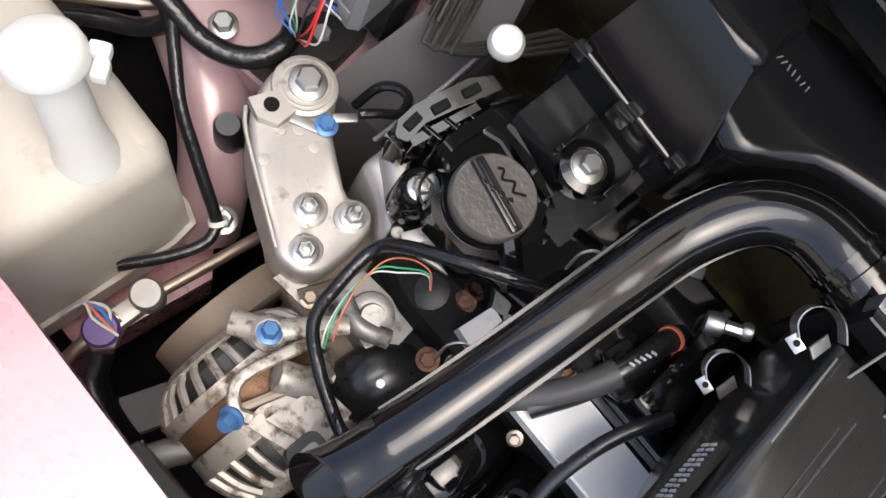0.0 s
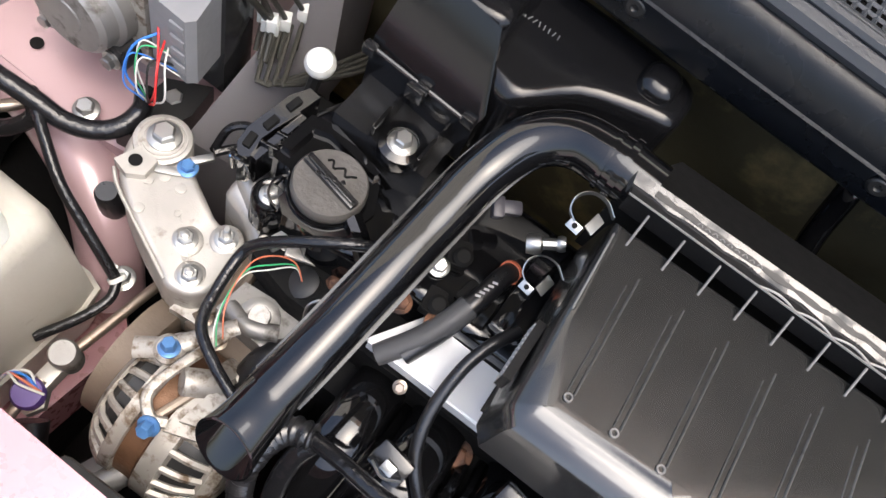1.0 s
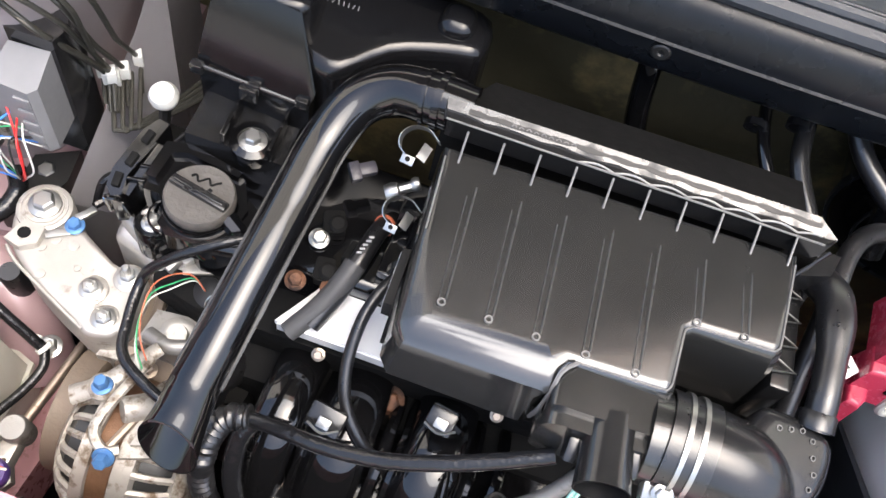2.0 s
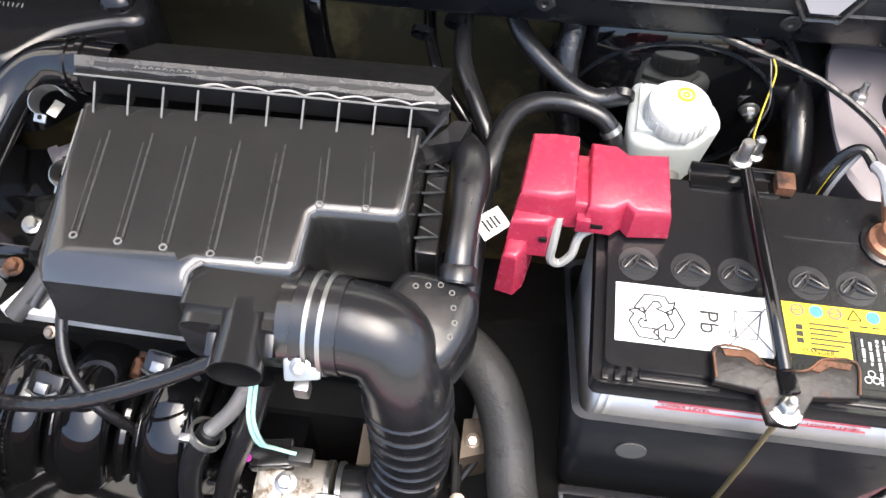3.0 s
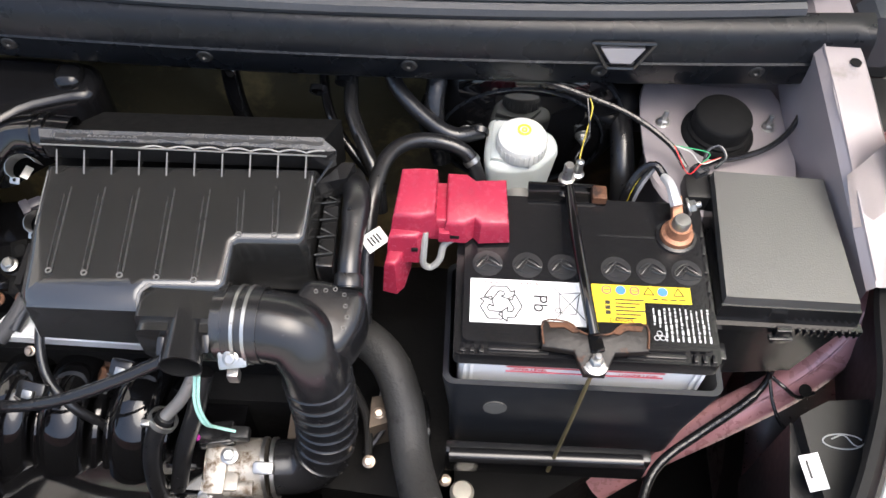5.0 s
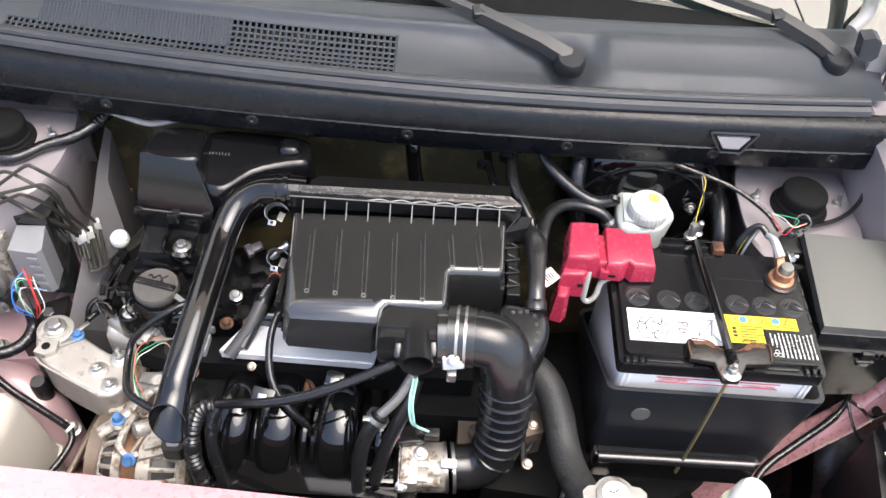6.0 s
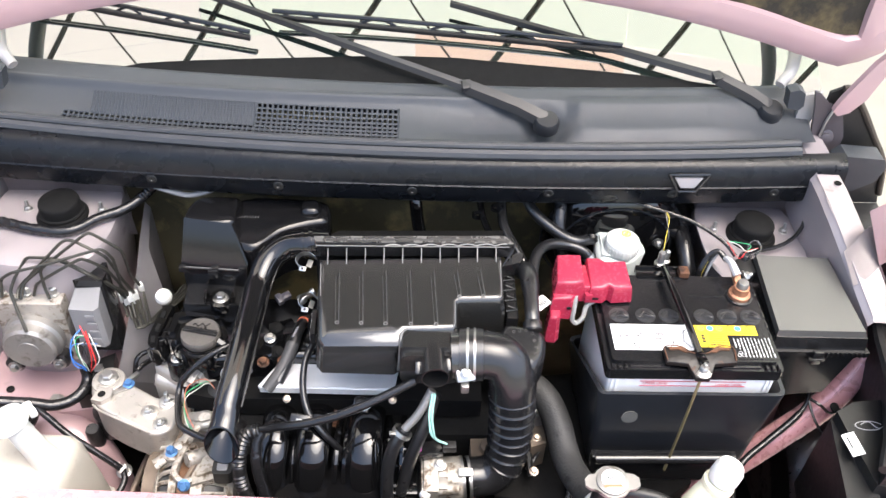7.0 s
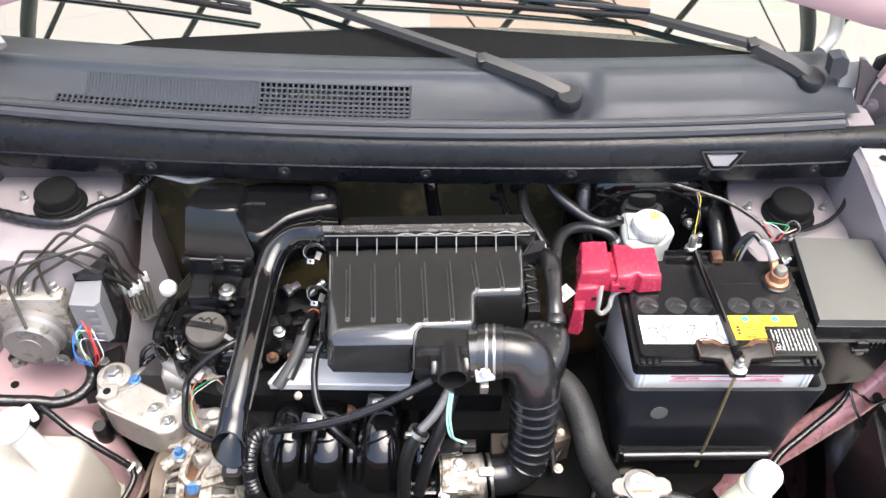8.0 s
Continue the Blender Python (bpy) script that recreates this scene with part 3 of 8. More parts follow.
part("apron_pipe", bm, STEEL, body, "thin steel pipe beside the washer tank")
bm = B()
tube(bm, [(-0.62, -0.02, 0.60), (-0.575, 0.030, 0.610), (-0.545, 0.052, 0.618), (-0.527, 0.066, 0.640), (-0.53, 0.070, 0.668)], 0.0075, 10, 5)
part("apron_hose", bm, TAPE, body, "black taped lead beside the washer tank")
bm = B()
prism(bm, [(-0.60, -0.12), (-0.40, -0.12), (-0.385, 0.0), (-0.42, 0.03), (-0.60, 0.04)], 0.40, 0.47, 0.01)
part("lower_rail", bm, PINK, body, "rose pink chassis rail below the washer tank")
# grey inner panel between tower and engine
bm = B()
t = bmesh.new()
loft(t, [[(-0.430, 0.115, 0.50), (-0.425, 0.13, 0.640), (-0.412, 0.20, 0.700), (-0.405, 0.26, 0.745), (-0.404, 0.30, 0.775), (-0.405, 0.36, 0.80)], [(-0.36, 0.13, 0.50), (-0.372, 0.15, 0.610), (-0.366, 0.21, 0.655), (-0.368, 0.255, 0.690), (-0.394, 0.30, 0.755), (-0.398, 0.36, 0.79)], [(-0.355, 0.14, 0.50), (-0.352, 0.15, 0.55), (-0.350, 0.21, 0.55), (-0.358, 0.255, 0.55), (-0.388, 0.30, 0.55), (-0.392, 0.36, 0.55)]], caps=False, closed=False)
bmesh.ops.solidify(t, geom=t.faces[:], thickness=0.003)
merge(bm, t)
gp = part("inner_panel", bm, GREYP, body, "grey primer inner panel beside the tower", sharp=25)
bm = B()
tube(bm, [(-0.373, 0.140, 0.616), (-0.368, 0.20, 0.652), (-0.368, 0.252, 0.690)], 0.0022, 6, 4)
part("seam_bead", bm, LILAC, gp, "pale sealant bead")
# channel beside the battery, running forward and in
bm = B()
tube(bm, [(0.725, 0.20, 0.80), (0.688, 0.118, 0.768), (0.660, 0.084, 0.735), (0.622, 0.060, 0.690), (0.555, 0.034, 0.645), (0.490, 0.014, 0.590), (0.44, -0.005, 0.54)], 0.0200, 14, 6, flat=0.8)
ch = part("apron_channel", bm, PINK, body, "rose pink rounded side channel")
bm = B()
tube(bm, [(0.725, 0.197, 0.818), (0.687, 0.112, 0.785), (0.657, 0.077, 0.751), (0.620, 0.053, 0.707), (0.554, 0.027, 0.661), (0.489, 0.007, 0.606)], 0.0014, 6, 6)
part("pressed_crease", bm, PINK, ch)
bm = B()
lathe(bm, [(0.0065, 0), (0.0065, 0.002), (0, 0.002)], (0.627, 0.044, 0.7085), (0.1, -0.5, 0.9), 14)
part("drain_hole", bm, DARK, ch)
# front crossmember
bm = B()
prism(bm, [(-0.70, -0.20), (-0.62, -0.125), (-0.40, -0.127), (0.16, -0.150), (0.70, -0.155), (0.70, -0.24), (-0.70, -0.24)], 0.70, 0.757, 0.012, 3)
part("front_crossmember", bm, PINK, body, "rose pink front crossmember edge")
bm = B()
bolt(bm, (-0.445, -0.150, 0.757), r=0.008, h=0.006)
part("crossmember_bolt", bm, ZINC, body)
# outer wings
for s in (-1, 1):
    bm = B()
    line = [(0.700, 0.905), (0.712, 0.925), (0.74, 0.935), (0.79, 0.91), (0.83, 0.80), (0.84, 0.55)]
    ys = [-0.30 + 0.08 * i for i in range(14)]
    rows = [[bm.verts.new((s * x, y, z - 0.30 * max(0, 0.05 - y) ** 1.2 + 0.05 * max(0, y) - 0.90 * max(0, y - 0.15))) for x, z in line] for y in ys]
    fs = []
    for a, b in zip(rows, rows[1:]):
        for i in range(len(line) - 1):
            fs.append(bm.faces.new((a[i], b[i], b[i + 1], a[i + 1])))
    bmesh.ops.solidify(bm, geom=fs, thickness=0.002)
    w = part("outer_wing", bm, PINK, body, "glossy rose pink outer wing", sharp=50)

# ---- wipers ----
def wiper(pivot, joint, tip, b0, b1):
    w = thing("wiper", "grey-black windscreen wiper lying on the glass", "wiper", pivot, group="windscreen wipers")
    bm = B()
    lathe(bm, [(0.019, -0.010), (0.019, 0.004), (0.016, 0.009), (0, 0.010)], pivot, (0, -0.25, 1), 22)
    part("pivot_cap", bm, WIPE, w)
    p, j, t = V(pivot), V(joint), V(tip)
    side = V((0.2, 0.8, 0.45)).normalized()
    bm = B()
    rings = []
    for q, h in ((p + V((0, 0, 0.004)), 0.0115), (p.lerp(j, 0.35) + V((0, 0, 0.006)), 0.0098), (j, 0.0088)):
        rings.append([q - side * h + V((0, 0, -0.005)), q - side * h * 0.7 + V((0, 0, 0.006)), q + side * h * 0.7 + V((0, 0, 0.006)), q + side * h + V((0, 0, -0.005))])
    loft(bm, rings)
    bevelled(bm, 0.002)
    part("arm_base", bm, WIPE, w)
    bm = B()
    rings = []
    for k, h in ((0, 0.0070), (0.3, 0.0058), (0.6, 0.0046), (1, 0.0032)):
        q = j.lerp(t, k)
        rings.append([q - side * h + V((0, 0, -0.003)), q - side * h * 0.6 + V((0, 0, 0.004)), q + side * h * 0.6 + V((0, 0, 0.004)), q + side * h + V((0, 0, -0.003))])
    loft(bm, rings)
    bevelled(bm, 0.001)
    part("arm", bm, WIPE, w)
    bm = B()
    box(bm, j, (0.016, 0.016, 0.012), 0.002, (20, 0, 15))
    part("knuckle", bm, WIPE, w)
    a, b = V(b0), V(b1)
    bm = B()
    tube(bm, [a.lerp(b, k / 8) + V((0, 0, 0.004 * math.sin(math.pi * k / 8))) for k in range(9)], 0.0035, 6, 1)
    blade = part("blade_bridge", bm, WIPE, w)
    bm = B()
    tube(bm, [a.lerp(b, k / 8) + V((0, -0.002, -0.009)) for k in range(9)], 0.0030, 6, 1, flat=1.8)
    part("rubber_strip", bm, RUBBER, blade)
    for k in (0.08, 0.3, 0.5, 0.7, 0.92):
        bm = B()
        q = a.lerp(b, k)
        tube(bm, [q - (b - a) * 0.05 + V((0, 0, -0.005)), q + V((0, 0, 0.003)), q + (b - a) * 0.05 + V((0, 0, -0.005))], 0.0020, 6, 3)
        part("blade_claw", bm, WIPE, blade)


wiper((0.212, 0.356, 0.972), (0.094, 0.405, 1.000), (-0.33, 0.544, 1.073), (-0.231, 0.476, 1.040), (-0.60, 0.545, 1.065))
wiper((0.562, 0.405, 0.970), (0.479, 0.442, 1.004), (0.070, 0.525, 1.070), (0.333, 0.474, 1.036), (-0.199, 0.505, 1.060))


# ---- hood hinges at the cowl ends ----
def upright(bm, outline, y0, y1, s, bev=0.002):
    """An outline in x and z, mirrored by s, raised from y0 to y1."""
    t = bmesh.new()
    loft(t, [[(s * x, y, z) for x, z in outline] for y in (y0, y1)])
    bevelled(t, bev)
    return merge(bm, t)


for s in (-1, 1):
    bm = B()
    upright(bm, [(0.643, 0.990), (0.648, 1.006), (0.662, 1.036), (0.680, 1.072), (0.694, 1.090), (0.706, 1.080), (0.700, 1.056), (0.686, 1.012), (0.668, 0.988), (0.652, 0.982)], 0.376, 0.386, s, 0.004)
    hg = part("hood_hinge", bm, ROSE, body, "rose pink hood hinge arm at the cowl end", sharp=30)
    bm = B()
    upright(bm, [(0.612, 1.016), (0.620, 1.014), (0.640, 0.996), (0.664, 0.985), (0.682, 0.936), (0.680, 0.890), (0.640, 0.890), (0.632, 0.930), (0.620, 0.990)], 0.388, 0.394, s, 0.002)
    part("hinge_plate", bm, HINGE, hg, "dull grey hinge plate")
    bm = B()
    tube(bm, [(s * 0.650, 0.386, 0.992), (s * 0.643, 0.385, 0.965), (s * 0.642, 0.384, 0.940)], 0.0022, 6, 4)
    part("hinge_spring", bm, ZINC, hg, "bright hinge spring wire")
    bm = B()
    bolt(bm, (s * 0.652, 0.388, 0.936), (-0.2 * s, -1, 0.2), 0.009, 0.006)
    part("pivot_bolt", bm, HINGE, hg)
    bm = B()
    upright(bm, [(0.676, 0.930), (0.734, 0.926), (0.744, 0.914), (0.736, 0.884), (0.705, 0.864), (0.660, 0.864), (0.664, 0.918)], 0.345, 0.378, s, 0.004)
    part("hinge_cover", bm, COWL, body, "grey plastic block under the hinge")
    bm = B()
    upright(bm, [(0.640, 1.010), (0.664, 1.022), (0.694, 0.990), (0.768, 0.885), (0.790, 0.80), (0.64, 0.80)], 0.396, 0.402, s, 0.002)
    g = part("wing_gutter", bm, MATTE, body, "black gutter between hinge and wing")
    bm = B()
    tube(bm, [(s * x, 0.394, z) for x, z in ((0.655, 1.020), (0.668, 1.018), (0.695, 0.988), (0.735, 0.932), (0.768, 0.883), (0.785, 0.82))], 0.005, 8, 4)
    part("gutter_edge", bm, CHEST, g, "brown painted gutter edge")
    bm = B()
    prism(bm, [(s * x, y) for x, y in ((0.655, 0.395), (0.790, 0.395), (0.780, 0.20), (0.690, 0.17), (0.655, 0.25))], 0.770, 0.800, 0.004)
    part("gutter_floor", bm, MATTE, g, "black gutter floor beside the inner wing")
# cowl end trims and window pillar feet
for s in (-1, 1):
    bm = B()
    upright(bm, [(0.576, 1.012), (0.590, 1.016), (0.600, 1.010), (0.604, 0.988), (0.598, 0.980), (0.580, 0.984)], 0.392, 0.412, s, 0.003)
    solid("cowl_end_trim", bm, COWL, "dark plastic end trim of the cowl", "trim", at=(s * 0.59, 0.40, 0.985))
    bm = B()
    upright(bm, [(0.603, 1.000), (0.632, 1.005), (0.630, 0.960), (0.622, 0.925), (0.604, 0.925)], 0.402, 0.410, s, 0.003)
    part("pillar_foot", bm, PILLAR, body, "pale grey pillar foot")
    bm = B()
    tube(bm, [(s * 0.572, 0.424, 1.004), (s * 0.592, 0.445, 1.020), (s * 0.605, 0.49, 1.046), (s * 0.608, 0.55, 1.080), (s * 0.602, 0.65, 1.130), (s * 0.57, 0.95, 1.28)], lambda k: 0.008 + 0.004 * min(1, k * 6), 12, 6)
    part("pillar_trim", bm, PILLAR, body, "pale grey pillar trim beside the glass")


# ---- canopy over the yard ----
canopy = thing("canopy", "pale translucent canopy sheeting on dark curved ribs", "canopy", (0, 2.0, 2.5), kind="structure")
SHEET = bpy.data.materials.new("translucent_sheet")
SHEET.use_nodes = True
sn, sl = SHEET.node_tree.nodes, SHEET.node_tree.links.new
sb = sn["Principled BSDF"]
sb.inputs["Base Color"].default_value = (0.80, 0.74, 0.62, 1)
sb.inputs["Roughness"].default_value = 0.8
tr = sn.new("ShaderNodeBsdfTranslucent")
tr.inputs[0].default_value = (0.95, 0.88, 0.74, 1)
mxs = sn.new("ShaderNodeMixShader")
mxs.inputs[0].default_value = 0.75
sl(sb.outputs[0], mxs.inputs[1])
sl(tr.outputs[0], mxs.inputs[2])
sl(mxs.outputs[0], sn["Material Output"].inputs[0])


PEACH = SHEET.copy()
PEACH.name = "peach_sheet"
PEACH.node_tree.nodes["Principled BSDF"].inputs["Base Color"].default_value = (0.80, 0.60, 0.46, 1)
PEACH.node_tree.nodes["Translucent BSDF"].inputs[0].default_value = (0.95, 0.70, 0.52, 1)


def roof(x, y):
    return 2.75 - 0.03 * (x * x)


MINT = SHEET.copy()
MINT.name = "mint_sheet"
MINT.node_tree.nodes["Principled BSDF"].inputs["Base Color"].default_value = (0.72, 0.76, 0.60, 1)
MINT.node_tree.nodes["Translucent BSDF"].inputs[0].default_value = (0.88, 0.92, 0.72, 1)
for k in range(8):
    x0 = -3.6 + 0.9 * k
    for y0, y1, far in ((0.32, 0.5298, False), (0.5302, 4.5, True)):
        bm = B()
        vs = [[bm.verts.new((x0 + 0.8995 * i / 20, y, roof(x0 + 0.8995 * i / 20, y))) for y in (y0, y0 + (y1 - y0) * 0.3, y1)] for i in range(21)]
        for a, b in zip(vs, vs[1:]):
            for i in range(2):
                bm.faces.new((a[i], b[i], b[i + 1], a[i + 1]))
        part("sheet", bm, MINT if far and 3 <= k <= 5 else PEACH if k == 4 else SHEET, canopy)
# crossing ribs: broad ones lean one way, thin ones the other
for k in range(-4, 7):
    for lean, x0, r in ((1, -0.95, 0.012), (-1, -0.50, 0.004)):
        bm = B()
        x0 += 0.64 * k
        tube(bm, [(x0 + lean * (0.95 * (y - 0.45) - 0.35 * (y - 0.45) ** 2), y, 2.66 - 0.03 * x0 * x0) for y in (0.32, 0.40, 0.48, 0.56, 0.64, 0.8, 1.2, 1.7)], r, 6, 4)
        part("rib", bm, CHEST, canopy)
for x, y in ((-3.4, 0.4), (3.4, 0.4), (-3.4, 4.4), (3.4, 4.4)):
    bm = B()
    tube(bm, [(x, y, 0), (x, y, 2.42)], 0.04, 10, 1)
    part("post", bm, CHEST, canopy)


# ---- front wheels and bumper, closing the car below ----
for s in (-1, 1):
    wh = thing("front_wheel", "black tyre on a grey steel wheel under the wing", "wheel", (s * 0.72, 0.22, 0.28), group="front wheels")
    bm = B()
    lathe(bm, [(0.19, -0.085), (0.26, -0.085), (0.28, -0.06), (0.285, 0.0), (0.28, 0.06), (0.26, 0.085), (0.19, 0.085), (0.19, -0.085)], (s * 0.72, 0.22, 0.285), (1, 0, 0), 40, caps=False)
    part("tyre", bm, RUBBER, wh)
    bm = B()
    lathe(bm, [(0.19, -0.07), (0.19, 0.05), (0.17, 0.06), (0.06, 0.03), (0, 0.03)], (s * 0.72, 0.22, 0.285), (s, 0, 0), 32)
    part("rim", bm, ALUD, wh)
bm = B()
t = bmesh.new()
loft(t, [[(x, -0.24 - 0.16 * (1 - (x / 0.80) ** 2) + dy, z) for x in [-0.80 + 0.1 * i for i in range(17)]] for z, dy in ((0.22, 0.04), (0.34, -0.02), (0.50, -0.03), (0.62, 0.0), (0.70, 0.05), (0.745, 0.16))], caps=False, closed=False)
bmesh.ops.solidify(t, geom=t.faces[:], thickness=0.004)
merge(bm, t)
part("front_bumper", bm, PINK, body, "rose pink front bumper", sharp=50)
for s in (-1, 1):
    bm = B()
    t = bmesh.new()
    loft(t, [[(s * 0.83, y, z) for y in (0.52, 0.8, 1.1)] for z in (0.25, 0.45, 0.60, 0.70)], caps=False, closed=False)
    bmesh.ops.solidify(t, geom=t.faces[:], thickness=0.004)
    merge(bm, t)
    part("side_panel", bm, PINK, body, sharp=50)


# ---- battery ----
bat = thing("car_battery", "black-topped car battery with white label in a black tray", "battery", (0.385, 0.085, 0.64))
bm = B()
span(bm, (0.276, 0.004, 0.642), (0.496, 0.168, 0.826), 0.006, 3)
part("case", bm, CASE, bat, "translucent white battery case")
bm = B()
prism(bm, rounded(0.270, 0.501, 0.0, 0.172, 0.006), 0.822, 0.840, 0.003)
prism(bm, rounded(0.277, 0.494, 0.010, 0.166, 0.006), 0.838, 0.847, 0.003)
span(bm, (0.300, 0.004, 0.834), (0.352, 0.010, 0.843), 0.001)
span(bm, (0.420, 0.004, 0.834), (0.470, 0.010, 0.843), 0.001)
for k in range(3):
    span(bm, (0.276 + k * 0.008, 0.001, 0.838), (0.280 + k * 0.008, 0.009, 0.844), 0.0008)
    span(bm, (0.476 + k * 0.008, 0.001, 0.838), (0.480 + k * 0.008, 0.009, 0.844), 0.0008)
for k in range(6):
    span(bm, (0.494, 0.03 + k * 0.02, 0.838), (0.4985, 0.042 + k * 0.02, 0.846), 0.001)
span(bm, (0.40, 0.125, 0.846), (0.455, 0.1265, 0.848), 0.0004)
lid = part("lid", bm, BATTOP, bat, "glossy black battery lid")
for x in (0.298, 0.334, 0.366, 0.414, 0.446, 0.478):
    bm = B()
    lathe(bm, [(0.0140, 0), (0.0138, 0.0005), (0.0, 0.0006)], (x, 0.089, 0.8465), (0, 0, 1), 18)
    for turn, dx, dy in ((52, -0.0048, 0.0015), (-30, 0.0050, 0.0010)):
        m = pose(x + dx, 0.089 + dy, 0.8474, 0, 0, turn)
        leaf = [m @ V((0.0085 * math.cos(radians(a)), 0.0036 * math.sin(radians(a)) * (1 - 0.45 * math.cos(radians(a))), 0.0009 * abs(math.sin(radians(a))))) for a in range(0, 361, 30)]
        tube(bm, leaf, 0.0011, 6, 2)
        tube(bm, [leaf[0], m @ V((0, 0, 0.0012)), leaf[6]], 0.0009, 5, 3)
    tube(bm, [(x - 0.010, 0.0830, 0.8470), (x, 0.0808, 0.8474), (x + 0.010, 0.0830, 0.8470)], 0.0010, 6, 4)
    # lighter than the lid, to paint the highlight on the leaf outlines
    part("cell_plug", bm, mat("glint_plug", (0.030, 0.030, 0.031), 0.22, var=0.3, scale=60) if x < 0.3 else bpy.data.materials["glint_plug"], lid)
bm = B()
span(bm, (0.283, 0.028, 0.8462), (0.387, 0.0725, 0.8472), 0.0)
white = part("white_label", bm, PAPER, bat, "white recycling label")
bm = B()
prism(bm, [(0.391, 0.0725), (0.391, 0.034), (0.437, 0.034), (0.437, 0.0555), (0.479, 0.0555), (0.479, 0.0725)], 0.8462, 0.8473, 0.0)
yellow = part("yellow_label", bm, YELLOW, bat, "yellow warning label")
bm = B()
span(bm, (0.440, 0.014, 0.8462), (0.496, 0.053, 0.8476), 0.0)
black = part("instruction_plate", bm, BATTOP, bat, "black instruction plate with white print")
# print on the labels: recycling arrows, crossed bin, bars for small text
bm = B()
ARROW = [(-0.0115, 0.0055), (-0.006, 0.0145), (0.0045, 0.0145), (0.0070, 0.0100), (0.0100, 0.0115), (0.0080, 0.0030), (0.0, 0.0060), (0.0030, 0.0077), (0.0015, 0.0105), (-0.0015, 0.0105), (-0.0062, 0.0025)]
for k in range(3):
    m = pose(0.310, 0.0475, 0.8475, 0, 0, 120 * k) @ Matrix.Diagonal((1.27, 1.2, 1, 1))
    for p, q in zip(ARROW, ARROW[1:] + ARROW[:1]):
        tube(bm, [m @ V((*p, 0)), m @ V((*q, 0))], 0.00062, 6, 1)
part("recycling_mark", bm, INK, white)
bm = B()
for p, q in (((0.356, 0.032), (0.386, 0.068)), ((0.356, 0.068), (0.386, 0.032)), ((0.362, 0.040), (0.362, 0.060)), ((0.362, 0.060), (0.380, 0.062)), ((0.380, 0.062), (0.376, 0.040)), ((0.376, 0.040), (0.362, 0.040))):
    tube(bm, [(*p, 0.8474), (*q, 0.8474)], 0.0004, 4, 1)
ring(bm, (0.3605, 0.0430, 0.8474), (0, 0, 1), 0.0022, 0.0008, 0.0005, 12)
part("crossed_bin_mark", bm, INK, white)
lettering("Pb", 0.018, pose(0.3445, 0.0495, 0.8473, 0, 0, -90), INK, white)
lettering("20HR 60Ah CCA 390A", 0.0056, pose(0.317, 0.0686, 0.8476), mat("faded_print", (0.17, 0.11, 0.11), 0.5), white)
bm = B()
for k, (x, m) in enumerate(((0.404, 0), (0.4165, 1), (0.429, 0), (0.4415, 2), (0.454, 1), (0.468, 2))):
    if m < 2:
        ring(bm, (x, 0.0668, 0.8475), (0, 0, 1), 0.0034, 0.0012, 0.0005, 14)
        span(bm, (x - 0.003, 0.0663, 0.8473), (x + 0.003, 0.0673, 0.8477), 0)
part("warning_rings", bm, INKR, yellow)
bm = B()
for x in (0.4165, 0.454):
    bm = B()
    lathe(bm, [(0.0045, 0), (0.0045, 0.0006)], (x, 0.0668, 0.8473), (0, 0, 1), 14)
    part("blue_disc", bm, INKB, yellow)
bm = B()
for x in (0.4415, 0.468):
    for a in range(3):
        p, q = [(x + 0.0052 * math.cos(radians(90 + 120 * b)), 0.0660 + 0.0052 * math.sin(radians(90 + 120 * b)), 0.8476) for b in (a, a + 1)]
        tube(bm, [p, q], 0.0005, 4, 1)
for k in range(6):
    span(bm, (0.411, 0.038 + 0.0037 * k, 0.8472), (0.411 + 0.018 + 0.004 * (k % 3), 0.0393 + 0.0037 * k, 0.8476), 0)
for k in range(3):
    span(bm, (0.402, 0.042 + 0.005 * k, 0.8472), (0.4065, 0.0458 + 0.005 * k, 0.8476), 0)
for k in range(4):
    span(bm, (0.444 + 0.008 * k, 0.0585, 0.8472), (0.450 + 0.008 * k, 0.0597, 0.8476), 0)
part("warning_print", bm, INK, yellow)
lettering("DANGER", 0.0052, pose(0.4155, 0.0362, 0.8476), INK, yellow)
bm = B()
rnd = random.Random(4)
for c in range(11):
    y = 0.0175
    while y < 0.049:
        h = rnd.uniform(0.0015, 0.007)
        if not (c < 2 and y < 0.03):
            span(bm, (0.4435 + c * 0.0047, y, 0.8474), (0.4435 + c * 0.0047 + rnd.uniform(0.0009, 0.0020), min(y + h, 0.0505), 0.8480), 0)
        y += h + 0.0012
for k in range(3):
    a = radians(90 + 120 * k)
    ring(bm, (0.4475 + 0.003 * math.cos(a), 0.022 + 0.003 * math.sin(a), 0.8478), (0, 0, 1), 0.002, 0.0006, 0.0005, 8)
part("instruction_print", bm, mat("dull_print", (0.55, 0.55, 0.54), 0.5), black)
for x0, x1 in ((0.280, 0.283), (0.286, 0.289), (0.484, 0.487), (0.490, 0.493)):
    bm = B()
    span(bm, (x0, 0.0022, 0.770), (x1, 0.0036, 0.822), 0)
    part("white_stripe", bm, PAPER, bat)
for z in (0.8140, 0.8048):
    bm = B()
    span(bm, (0.318, 0.0022, z), (0.458, 0.0036, z + 0.00025), 0)
    part("level_line", bm, INKR, bat)
lettering("UPPER LEVEL", 0.0058, pose(0.338, 0.0022, 0.8105, 90, 0, 0), INKR, bat)
lettering("LOWER LEVEL", 0.0058, pose(0.436, 0.0022, 0.8085, 90, 0, 0), INKR, bat)
